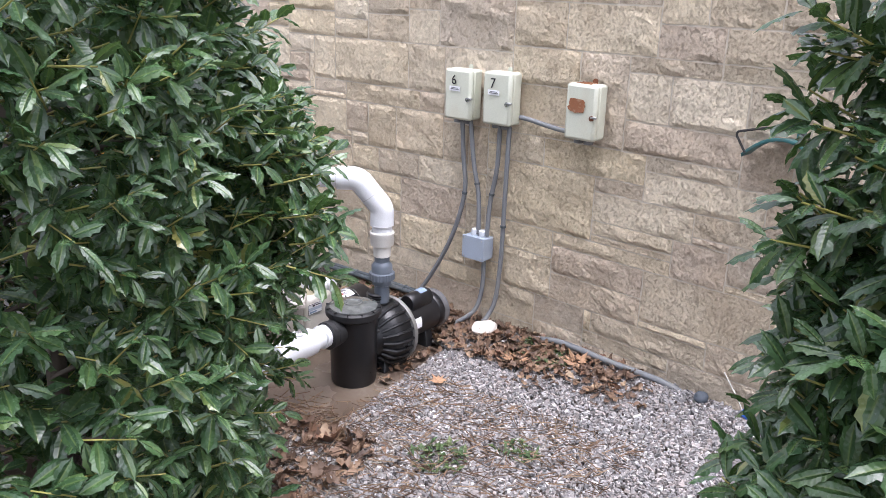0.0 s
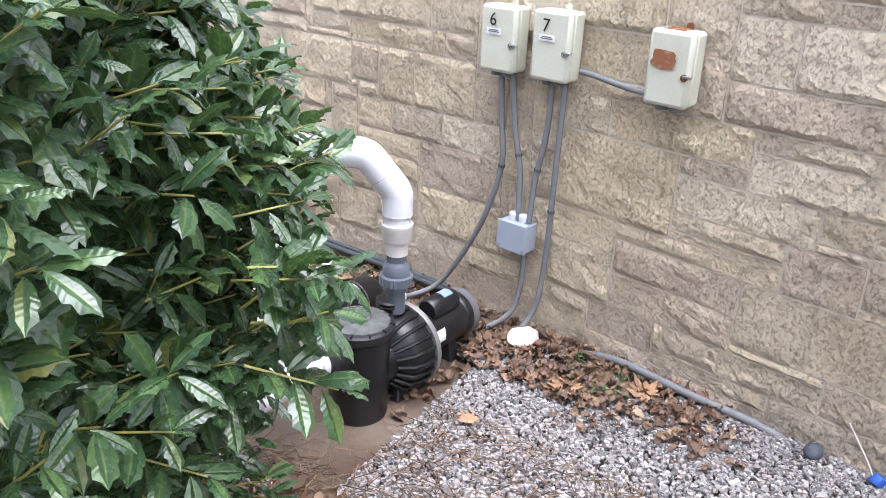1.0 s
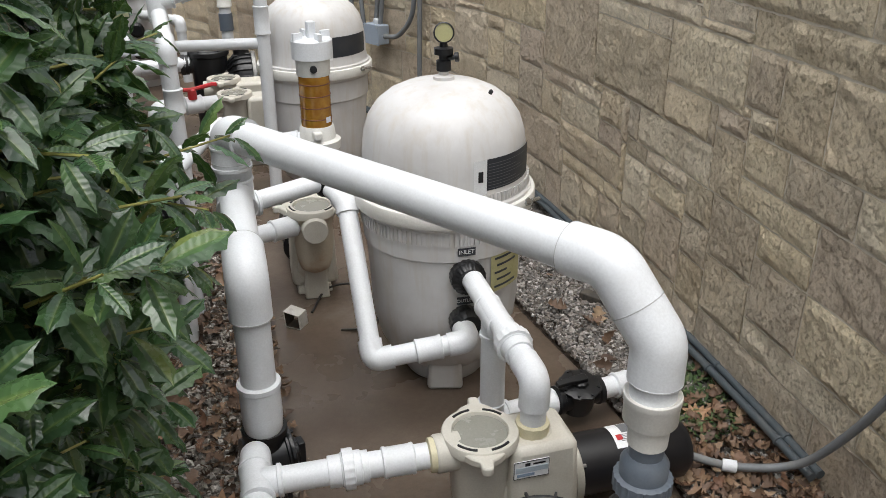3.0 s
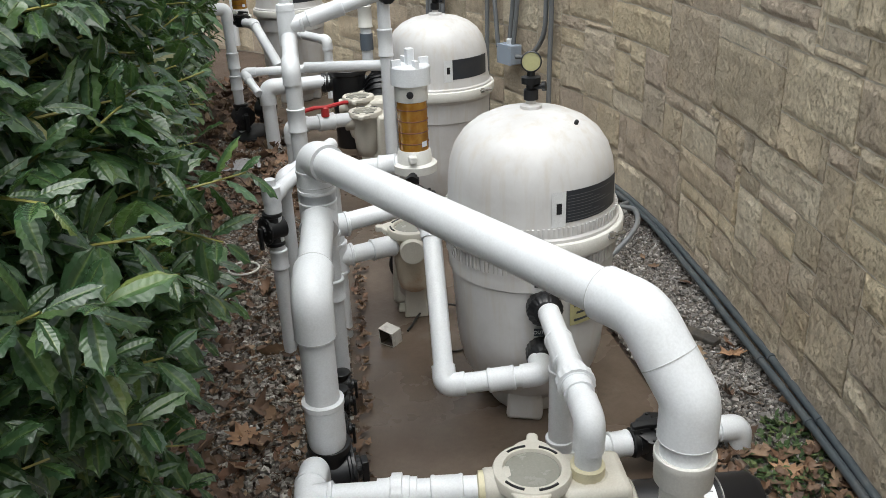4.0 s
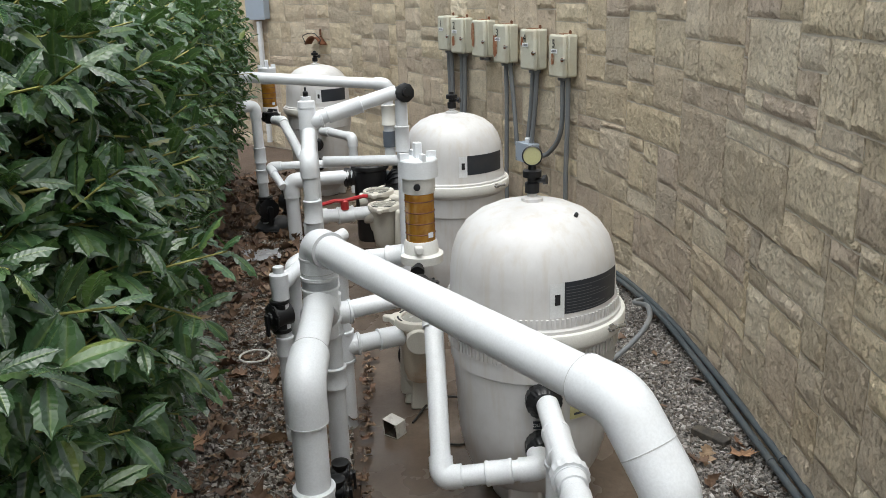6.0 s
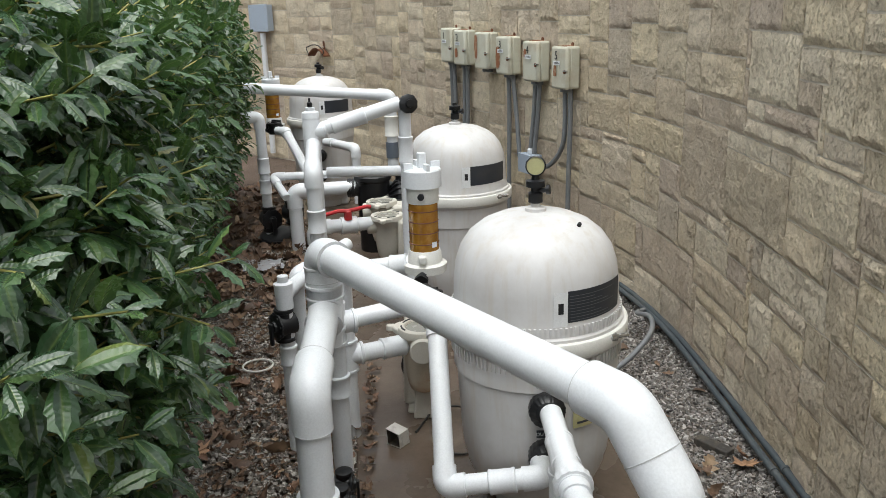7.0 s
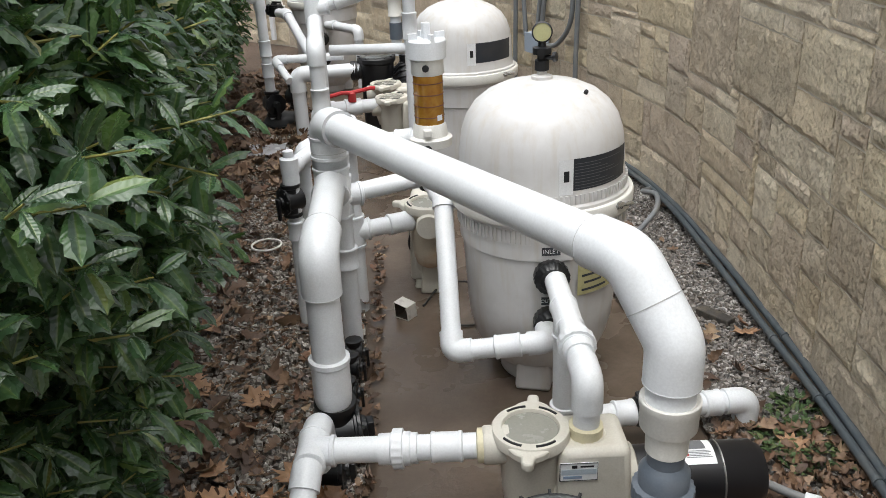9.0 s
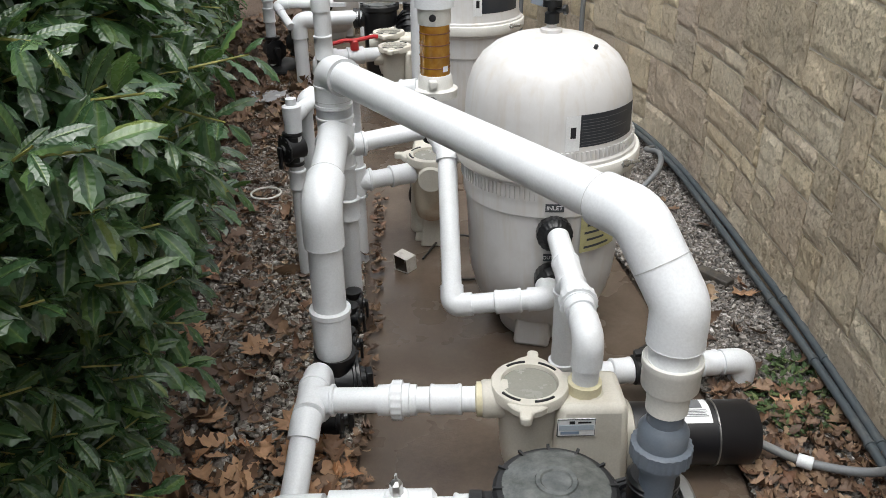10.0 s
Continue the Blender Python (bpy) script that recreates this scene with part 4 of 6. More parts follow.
def ring_lid(x, y, z, r, parent, turn=80, body=None, glass=None):
    """A lid ring with two lugs and slots round a clear window."""
    body, glass = body or BEIGE, glass or CLEAR_GREY
    ring = part("lid_ring", lathe([(r * 0.93, z - 0.03), (r, z - 0.026), (r, z - 0.004), (r * 0.97, z), (r * 0.74, z + 0.001), (r * 0.70, z - 0.008), (r * 0.70, z - 0.02)], (x, y, 0), (0, 0, 1), 48), body, parent)
    for k in (0, 180):
        a = radians(turn + k)
        d, e = Vector((math.cos(a), math.sin(a), 0)), Vector((-math.sin(a), math.cos(a), 0))
        o = Vector((x, y, z - 0.024))
        bm = bmesh.new()
        shape = ((0.9, -0.52), (1.08, -0.36), (1.2, -0.16), (1.42, -0.15), (1.5, -0.07), (1.5, 0.07), (1.42, 0.15), (1.2, 0.16), (1.08, 0.36), (0.9, 0.52))
        rows = [[bm.verts.new(o + d * (r * u) + e * (r * w) + Vector((0, 0, h))) for u, w in shape] for h in (0, 0.021)]
        bm.faces.new(rows[1])
        bm.faces.new(rows[0][::-1])
        for i in range(len(shape)):
            j = (i + 1) % len(shape)
            bm.faces.new((rows[0][i], rows[0][j], rows[1][j], rows[1][i]))
        part("lug", bm, body, ring, bevel=0.004)
    for k in (30, 150, 210, 330):
        pts = [Vector((x + r * 0.85 * math.cos(radians(turn + k + d)), y + r * 0.85 * math.sin(radians(turn + k + d)), z + 0.0005)) for d in range(-18, 19, 6)]
        part("slot", sweep(pts, 0.0035, 6), INK, ring)
    part("lid", lathe([(r * 0.71, z - 0.014), (r * 0.70, z - 0.006), (r * 0.5, z - 0.003), (0, z - 0.001)], (x, y, 0), (0, 0, 1), 40), glass, parent, "clouded clear lid")


def beige_pump(label, lid, detail=True, pot=None):
    x, y, z = lid
    p = thing("beige_pool_pump", label, "pump", (x, y, PAD), "pumps")
    part("strainer_pot", lathe([(0, z - 0.252), (0.035, z - 0.25), (0.052, z - 0.238), (0.061, z - 0.21), (0.068, z - 0.15), (0.072, z - 0.06), (0.076, z - 0.045), (0.084, z - 0.03), (0.084, z - 0.02)], (x, y, 0), (0, 0, 1), 40), pot or BEIGE, p)
    part("pot_foot", block((0.08, 0.09, z - 0.235 - PAD), (x + 0.035, y, PAD), 0, None, 0.8), BEIGE, p, bevel=0.006)
    ring_lid(x, y, z, 0.09, p)
    body = part("volute_housing", block((0.18, 0.17, z - 0.02 - PAD - 0.03), (x + 0.137, y, PAD + 0.03), 0, None, 0.88), BEIGE, p, bevel=0.018)
    part("volute_bulge", lathe([(0.03, -0.02), (0.07, 0.0), (0.078, 0.05), (0.07, 0.08)], (x + 0.07, y - 0.04, 0.06), (0.6, 1, 0), 28), BEIGE, p)
    part("foot", block((0.16, 0.13, 0.035), (x + 0.12, y + 0.005, PAD), 0, None, 0.9), BEIGE, p, bevel=0.006)
    part("outlet_boss", lathe([(0.045, z - 0.06), (0.045, z - 0.022), (0.04, z - 0.018)], (x + 0.128, y - 0.008, 0), (0, 0, 1), 28), BEIGE, p)
    part("inlet_boss", lathe([(0.042, -0.11), (0.045, -0.105), (0.045, -0.05)], (x, y, 0.186 if detail else z - 0.06), (1, 0, 0), 24), BEIGE, p)
    zc = 0.052
    if detail:
        part("seal_plate", lathe([(0.083, 0.0), (0.088, 0.004), (0.088, 0.022), (0.08, 0.026)], (x + 0.222, y + 0.02, zc), (1, 0, 0), 36), CASTMETAL, p, "grey mounting plate")
        for sy in (-1, 1):
            part("bolt", rod((x + 0.205, y + 0.02 + sy * 0.06, zc + 0.05), (x + 0.255, y + 0.02 + sy * 0.06, zc + 0.05), 0.005, 6), STEEL, p)
    mot = part("motor", lathe([(0.07, 0.0), (0.077, 0.004), (0.077, 0.20), (0.080, 0.203), (0.080, 0.206), (0.078, 0.21), (0.078, 0.285), (0.066, 0.305), (0, 0.308)], (x + 0.245, y + 0.025, zc), (1, 0, 0), 40), MOTOR, p, "black motor")
    part("seam_band", lathe([(0.0775, 0.2), (0.0805, 0.2005), (0.0805, 0.2035), (0.0775, 0.204)], (x + 0.245, y + 0.025, zc), (1, 0, 0), 40), STEEL, mot)
    if detail:
        part("rating_label", label_patch((x + 0.245 + 0.145, y + 0.025, zc), 0.0775, (1, 0, 0), 0.085, 55, 120), PAPER, mot, "white rating sticker")
        part("print_block", label_patch((x + 0.245 + 0.15, y + 0.025, zc), 0.0785, (1, 0, 0), 0.04, 85, 115), TEXT_GREY, mot)
        part("red_seal", label_patch((x + 0.245 + 0.118, y + 0.025, zc), 0.0785, (1, 0, 0), 0.016, 70, 82), RED, mot)
        for k in range(5):
            part("print_line", label_patch((x + 0.245 + 0.15, y + 0.025, zc), 0.0786, (1, 0, 0), 0.06 - 0.006 * (k % 3), 67 + 3.2 * k, 68.2 + 3.2 * k), TEXT_GREY, mot)
        px, py, pz = x + 0.098, y - 0.0795, 0.137
        plate = part("nameplate", block((0.086, 0.003, 0.048), (px, py, pz), 0), PAPER, p, "white nameplate with dark print and a blue-grey band")
        part("plate_band", block((0.078, 0.001, 0.014), (px, py - 0.0022, pz + 0.018), 0), LABEL_PALE, plate)
        part("plate_print", block((0.042, 0.001, 0.007), (px - 0.014, py - 0.0022, pz + 0.007), 0), LABEL_BLUE, plate)
        part("mark_print", block((0.012, 0.001, 0.008), (px - 0.01, py - 0.0022, pz + 0.035), 0), INK, plate)
        part("print_line", block((0.03, 0.001, 0.004), (px + 0.018, py - 0.0022, pz + 0.037), 0), INK, plate)
        part("plate_edge", sweep([(px + u * 0.042, py - 0.001, pz + w) for u, w in ((-1, 0.001), (1, 0.001), (1, 0.047), (-1, 0.047), (-1, 0.001))], 0.0017, 4), INK, plate)
    return p


# ---- filters ----


def flat_text(body, size, origin, right, up, mat, parent, name):
    """Built-in lettering as a thin mesh."""
    c = bpy.data.curves.new(name, "FONT")
    c.body, c.size, c.extrude, c.align_x, c.align_y = body, size, 0.0004, "CENTER", "CENTER"
    tmp = bpy.data.objects.new(name, c)
    me = bpy.data.meshes.new_from_object(tmp)
    bpy.data.objects.remove(tmp)
    r, u = Vector(right).normalized(), Vector(up).normalized()
    n = r.cross(u)
    m = Matrix((r, u, n)).transposed().to_4x4()
    m.translation = origin
    me.transform(m)
    return part(name, me, mat, parent, smooth=False)


def filter_tank(label, x, y, top, detail=True):
    """Upright filter: ribbed, tapering shell, domed lid, clamp band, gauge and relief valve, bulkheads."""
    t = thing("pool_filter", label, "filter tank", (x, y, PAD), "filters")
    z1 = top - 0.325
    part("lower_shell", lathe([(0.118, PAD), (0.124, PAD + 0.008), (0.128, PAD + 0.05), (0.150, PAD + 0.07), (0.176, PAD + 0.095), (0.197, PAD + 0.135), (0.206, PAD + 0.16), (0.208, PAD + 0.18), (0.216, PAD + 0.20), (0.222, PAD + 0.26), (0.229, z1 - 0.19), (0.234, z1 - 0.13), (0.240, z1 - 0.125), (0.243, z1 - 0.04), (0.252, z1 - 0.03), (0.254, z1)], (x, y, 0), (0, 0, 1), 96), TANK, t)
    dome = part("domed_lid", lathe([(0.254, z1), (0.252, z1 + 0.03), (0.244, z1 + 0.035), (0.237, z1 + 0.07), (0.2355, z1 + 0.13), (0.2285, z1 + 0.185), (0.2145, z1 + 0.227), (0.190, z1 + 0.263), (0.155, z1 + 0.291), (0.110, z1 + 0.311), (0.06, z1 + 0.322), (0.03, z1 + 0.3245), (0, z1 + 0.325)], (x, y, 0), (0, 0, 1), 96), TANK, t)
    band = part("clamp_band", lathe([(0.254, z1 - 0.022), (0.2625, z1 - 0.02), (0.265, z1 - 0.012), (0.265, z1 + 0.014), (0.2625, z1 + 0.02), (0.254, z1 + 0.022)], (x, y, 0), (0, 0, 1), 96), PVC_OLD, t, "cream clamp band")
    for k in range(3):
        a = radians(200 + k * 120 + (55 if detail else 40))
        part("foot", block((0.07, 0.11, 0.13), (x + 0.135 * math.cos(a), y + 0.135 * math.sin(a), PAD), math.degrees(a), None, 0.85), TANK, t, bevel=0.012)
    if detail:
        for k in range(110):
            a = radians(k * 360 / 110)
            if math.sin(a) < 0.55:
                for zz, rr, hh in ((z1 - 0.075, 0.2425, 0.045), (z1 + 0.036, 0.243, 0.026)):
                    part("rib", block((0.010 if hh > 0.03 else 0.0065, 0.006, hh), (x + rr * math.cos(a), y + rr * math.sin(a), zz), math.degrees(a)), TANK, dome)
    q = Vector((x + 0.18, y - 0.19, z1 + 0.01))
    part("clamp_bolt", rod(q + Vector((-0.05, -0.018, 0)), q + Vector((0.05, 0.018, 0)), 0.006, 10), STEEL, band)
    part("clamp_nut", lathe([(0.011, 0), (0.011, 0.016)], q, (1, 0.3, 0), 6), STEEL, band)
    # gauge and relief valve on the crown
    tz = top
    g = thing("pressure_gauge", "round yellowed pressure gauge on a black relief valve", "gauge", (x, y, tz), "pressure gauges")
    part("adapter", lathe([(0.03, tz - 0.004), (0.03, tz + 0.008), (0.014, tz + 0.012), (0.014, tz + 0.03)], (x, y, 0), (0, 0, 1), 20), TANK, g)
    part("valve_body", lathe([(0.012, tz + 0.02), (0.02, tz + 0.024), (0.02, tz + 0.05), (0.013, tz + 0.054), (0.013, tz + 0.066), (0.026, tz + 0.068), (0.026, tz + 0.085), (0.012, tz + 0.088), (0.01, tz + 0.10)], (x, y, 0), (0, 0, 1), 24, scallop=0.05, teeth=8), BLACK, g)
    part("relief_knob", lathe([(0.007, 0.0), (0.007, 0.03), (0.013, 0.032), (0.013, 0.042), (0, 0.044)], (x, y, tz + 0.055), (0.9, -0.4, 0.15), 14), BLACK, g)
    if detail:
        part("gauge_case", lathe([(0.02, -0.012), (0.027, -0.01), (0.0285, 0.008), (0.025, 0.01), (0.0245, 0.006), (0, 0.006)], (x, y, tz + 0.125), (-0.12, -1, 0.25), 32), BLACK_DULL, g)
        part("dial", lathe([(0.0245, 0.0066), (0.0245, 0.0074), (0, 0.0078)], (x, y, tz + 0.125), (-0.12, -1, 0.25), 32), YELLOW_DIAL, g, "yellowed dial")
        part("moulded_nub", lathe([(0.006, 0), (0.006, 0.01), (0.003, 0.013), (0, 0.014)], (x + 0.105, y - 0.09, top - 0.028), (0.35, -0.3, 1), 10), INK, dome)
    # stickers
    part("warning_label", label_patch((x, y, z1 + 0.117), 0.2365, (0, 0, 1), 0.088, -77, -25), LABEL_DARK, dome, "dark safety label with small print")
    part("label_picture", label_patch((x, y, z1 + 0.112), 0.2376, (0, 0, 1), 0.096, -86.5, -77.2, 3), PAPER, dome, "white pictogram strip")
    part("pictogram", label_patch((x, y, z1 + 0.115), 0.2388, (0, 0, 1), 0.03, -83.5, -80, 3), INK, dome)
    if detail:
        for k in range(9):
            part("print_line", label_patch((x, y, z1 + 0.079 + 0.0085 * k), 0.2376, (0, 0, 1), 0.0016, -76, -36 - 7 * ((k * 5) % 4), 8), TEXT_GREY, dome)
        for word, zz, rr in (("INLET", 0.447, 0.2425), ("OUTLET", 0.294, 0.2365)):
            st = part(word.lower() + "_sticker", label_patch((x, y, zz), rr, (0, 0, 1), 0.024, -97, -85, 4), LABEL_DARK, t, "small dark sticker")
            flat_text(word, 0.017 if word == "INLET" else 0.014, Vector((x - 0.005, y - rr - 0.0022, zz)), (1, 0, 0), (0, 0, 1), PAPER, st, "lettering")
        fl = part("faded_label", label_patch((x, y, 0.375), 0.2355, (0, 0, 1), 0.15, -72, -40, 8), YELLOW_LABEL, t, "faded yellow instruction label")
        for k in range(6):
            part("print_line", label_patch((x, y, 0.315 + 0.022 * k), 0.2366, (0, 0, 1), 0.007, -69 + 2 * (k % 2), -47 - 5 * (k % 3), 6), LABEL_DARK, fl)
    for zz, nm in ((0.374, "inlet_bulkhead"), (0.227, "outlet_bulkhead")) if detail or y > 7 else ():
        b = part(nm, lathe([(0.044, -0.20), (0.046, -0.238), (0.0485, -0.241), (0.0485, -0.262), (0.04, -0.266), (0.033, -0.275)], (x - 0.003, y, zz), (0, 1, 0), 80, scallop=0.035, teeth=20), BLACK, t, "black ribbed bulkhead nut")
    return t


YELLOW_DIAL = plain("yellowed_dial", (0.36, 0.345, 0.17), 0.35, amount=0.3)


def chlorinator(x, y, z0, label="amber in-line feeder canister with a white screw cap"):
    c = thing("chemical_feeder", label, "feeder", (x, y, z0), "feeders")
    part("base", lathe([(0.04, 0), (0.07, 0.004), (0.072, 0.03), (0.058, 0.036), (0.054, 0.07), (0.05, 0.078)], (x, y, z0), (0, 0, 1), 36), PVC_OLD, c)
    part("body", lathe([(0.046, 0.07), (0.048, 0.075), (0.048, 0.235), (0.05, 0.24)], (x, y, z0), (0, 0, 1), 36), AMBER, c, "amber clear body")
    for k in range(4):
        part("level_ring", lathe([(0.0482, 0.1 + 0.036 * k), (0.0494, 0.101 + 0.036 * k), (0.0494, 0.103 + 0.036 * k), (0.0482, 0.104 + 0.036 * k)], (x, y, z0), (0, 0, 1), 36), RUST, c)
    part("small_sticker", label_patch((x, y, z0 + 0.10), 0.0484, (0, 0, 1), 0.018, -60, -35, 4), PAPER, c)
    part("neck", lathe([(0.05, 0.235), (0.052, 0.238), (0.052, 0.285), (0.05, 0.287)], (x, y, z0), (0, 0, 1), 36), PVC_OLD, c)
    part("plug", lathe([(0.009, 0.05), (0.011, 0.052), (0.011, 0.06), (0, 0.062)], (x, y, z0 + 0.262), (-0.1, -1, 0), 12), BLACK, c)
    cap = part("cap", lathe([(0.055, 0.285), (0.062, 0.287), (0.062, 0.34), (0.058, 0.345), (0.02, 0.347), (0, 0.347)], (x, y, z0), (0, 0, 1), 36), PVC, c, "white screw cap")
    for k in range(4):
        a = 90 * k + 20
        part("cap_fin", block((0.03, 0.012, 0.026), (x + 0.046 * math.cos(radians(a)), y + 0.046 * math.sin(radians(a)), z0 + 0.338), a), PVC, cap)
    part("cap_knob", block((0.024, 0.024, 0.055), (x, y, z0 + 0.34), 20), PVC, cap, bevel=0.003)
    part("control_valve", lathe([(0.008, 0.04), (0.014, 0.045), (0.014, 0.085), (0.01, 0.088), (0.022, 0.09), (0.022, 0.102), (0, 0.104)], (x, y, z0 + 0.028), (-0.15, -1, -0.35), 14, scallop=0.08, teeth=5), BLACK, c)
    part("fitting", block((0.026, 0.03, 0.024), (x - 0.008, y - 0.058, z0 + 0.045), 10), PVC_OLD, c, bevel=0.004)
    return c

# ---- equipment near the camera ----
big_overhead_pipe()
manifold()
suction_header()
big_suction()
filter_feed()
filter_return()
side_branch()
black_pump("large black pool pump with a smoky clear strainer lid", (2.583, 2.444, 0.283))
beige_pump("beige pool pump with black motor and ringed clear lid", (2.582, 2.843, 0.232))
filter_tank("tall warm-white pool filter with domed lid", 2.702, 3.57, 0.866)
chlorinator(2.386, 3.92, 0.585)

# ---- the second and third filter groups ----
filter_tank("weathered white pool filter beside the wall boxes", 2.552, 5.24, 0.882, False)
filter_tank("far white pool filter by the curved wall", 1.637, 7.7, 0.934, False)


def standing_manifold():
    """Second manifold: capped standing pipe, sloping branch to a black valve, offset leg."""
    m = thing("standing_manifold", "capped white PVC standing pipe with sloping branch", "pipe", (1.905, 5.0, PAD), "filter pipework")
    r = 0.0315
    part("pipe", rod((1.91, 5.0, 0.955), (1.91, 5.0, 0.3), r, 24), PVC, m)
    part("cap", lathe([(r * 1.1, 0.82), (r * 1.22, 0.822), (r * 1.22, 0.985), (r * 1.15, 0.99), (r * 0.7, 0.995), (r * 0.7, 1.01), (0, 1.012)], (1.905, 5.0, 0), (0, 0, 1), 28), PVC, m)
    part("air_valve", lathe([(0.009, 1.0), (0.012, 1.01), (0.012, 1.03), (0.005, 1.035), (0.005, 1.05), (0, 1.052)], (1.905, 5.0, 0), (0, 0, 1), 10), BLACK, m, "small black air valve")
    tee((1.905, 5.0, 0.9), (0, 0, 1), (1, 0.08, 0.16), r, PVC, m, 2.2)
    part("pipe", rod((1.905, 5.0, 0.9), (2.30, 5.05, 1.01), r, 24), PVC, m)
    sleeve((2.07, 5.02, 0.944), (1, 0.1, 0.28), 0.16, r * 1.15, PVC, m)
    a, k, b = Vector((1.907, 5.0, 0.86)), Vector((1.93, 4.74, 0.77)), Vector((1.932, 4.74, 0.0))
    part("pipe", rod(a, k, r, 24), PVC, m)
    elbow(k, a, b, r, PVC, m, 1.4, 1.0)
    part("pipe", rod(k, b, r, 24), PVC, m)
    sleeve((1.932, 4.74, 0.56), (0, 0, 1), 0.10, r * 1.18, PVC, m)
    v = thing("diverter_valve", "round black valve at the top of a white pipe", "valve", (2.312, 5.05, 1.0), "black valves")
    part("valve_body", lathe([(0.030, -0.05), (0.034, -0.045), (0.034, 0.012), (0.041, 0.015), (0.041, 0.03), (0.034, 0.034), (0.018, 0.036), (0.016, 0.05), (0, 0.051)], (2.33, 5.05, 1.005), (0.35, -1, 0.15), 32, scallop=0.05, teeth=9), BLACK, v)
    part("pipe", rod((2.318, 5.06, 0.98), (2.315, 5.06, 0.0), 0.028, 24), PVC, m)
    sleeve((2.317, 5.06, 0.80), (0, 0, 1), 0.12, 0.0325, PVC, m)
    part("pipe", rod((1.95, 5.1, 0.70), (2.31, 5.07, 0.70), R2 * 0.8, 20), PVC, m)
    return m


standing_manifold()

pipe_run("far_overhead_pipe", "white PVC pipe crossing high before the far filter", [(1.1, 6.62, 0.975), (2.207, 6.55, 0.89), (2.205, 6.55, 0.40)], 0.034)
q = thing("grey_coupling", "dark grey coupling on a white standing pipe", "coupling", (2.205, 6.55, 0.55), "filter pipework")
part("sleeve", rod((2.205, 6.55, 0.50), (2.205, 6.55, 0.60), 0.040, 24), PVC_GREY, q)
sleeve((2.205, 6.55, 0.70), (0, 0, 1), 0.13, 0.042, PVC_OLD, q, "collar")
black_pump("black pool pump behind the white manifold", (2.08, 6.38, 0.43), False)
pipe_run("far_suction_pipe", "white PVC suction pipe bent into the ground", [(1.98, 6.38, 0.355), (1.60, 6.3, 0.355), (1.605, 6.3, -0.05)], R3, bend=1.5)
beige_pump("beige pool pump with red-handled valve before it", (2.187, 5.72, 0.335), False)
beige_pump("beige pool pump with open ringed lid", (2.145, 6.02, 0.345), False)
v = pipe_run("valve_pipe", "short white PVC pipe with a red-handled ball valve", [(1.80, 5.62, -0.05), (1.80, 5.62, 0.30), (2.12, 5.72, 0.29)], R2 * 1.2)
sleeve((1.98, 5.675, 0.294), (1, 0.3, 0), 0.09, 0.045, PVC, v, "valve_body")
part("handle", sweep([(1.86, 5.60, 0.372), (1.93, 5.63, 0.384), (1.98, 5.65, 0.378), (2.08, 5.68, 0.392), (2.10, 5.69, 0.388)], 0.011, 8), RED, v, "red lever handle")
part("handle_stem", lathe([(0.022, 0.33), (0.022, 0.375), (0.014, 0.384)], (1.98, 5.655, 0), (0, 0, 1), 12), RED, v)
pipe_run("far_left_pipe", "white PVC pipe bent down beside the hedge", [(1.15, 6.4, 0.80), (1.39, 6.5, 0.79), (1.395, 6.5, 0.18)], 0.031, fittings=[(1, 0.5, "coupling", 0.1), (1, 0.72, "coupling", 0.09)])
valve_body((1.40, 6.5, 0.14), (0, 0, 1), 0.034, handle=(0.6, -1, 0), label="black valve below the far white pipe")
pipe_run("far_drop_pipe", "white PVC leg under the far valve", [(1.40, 6.5, 0.08), (1.40, 6.5, -0.06)], 0.03, bends=False)
valve_body((1.56, 6.42, 0.20), (0, 0, 1), 0.032, handle=(1, -0.5, 0), label="black valve beside the far suction pipe")
pipe_run("far_cross_pipe", "thin white PVC cross pipe near the ground", [(1.88, 6.38, 0.44), (1.46, 6.4, 0.43), (1.56, 6.25, 0.33)], R15, bend=1.3)
pipe_run("far_return_pipe", "white PVC pipe slanting down from a black fitting", [(1.40, 7.08, 0.62), (1.47, 7.0, 0.62), (1.66, 6.55, 0.42)], R2, bend=1.3)
valve_body((1.37, 7.13, 0.63), (-0.6, 0.5, 0), 0.026, label="black valve by the far feeder")
chlorinator(1.36, 7.2, 0.62)
pipe_run("far_feed_pipe", "white PVC pipe into the far filter", [(1.68, 7.46, 0.47), (1.74, 7.38, 0.475), (1.93, 7.05, 0.485), (1.935, 7.02, 0.1)], R2, bend=1.3)

# ---- pipes between the manifold and the first filter ----
v = pipe_run("side_valve_pipe", "thin white PVC pipe rising to a black valve beside the manifold", [(1.922, 3.88, -0.06), (1.922, 3.88, 0.54), (2.06, 4.2, 0.58)], R15, fittings=[(0, 0.64, "coupling", 0.07)], bend=1.3)
part("cap", lathe([(0.03, 0.525), (0.031, 0.575), (0.018, 0.58), (0.018, 0.60), (0, 0.602)], (1.922, 3.88, 0), (0, 0, 1), 20), PVC, v)
valve_body((1.916, 3.88, 0.432), (0, 0, 1), 0.0235, handle=(-0.8, -0.6, 0), label="black valve on a thin white pipe by the hedge")
pipe_run("side_return_pipe", "thin white PVC pipe beside the black valve", [(1.945, 4.02, -0.05), (1.945, 4.02, 0.555), (2.10, 4.28, 0.585)], R15, bend=1.3)
p3 = beige_pump("beige pool pump with rust-stained strainer beside the filter", (2.368, 4.10, 0.322), False, plain("rust_stained_beige", (0.56, 0.50, 0.40), 0.45, amount=0.95, dirt=(0.36, 0.17, 0.05), scale=7))
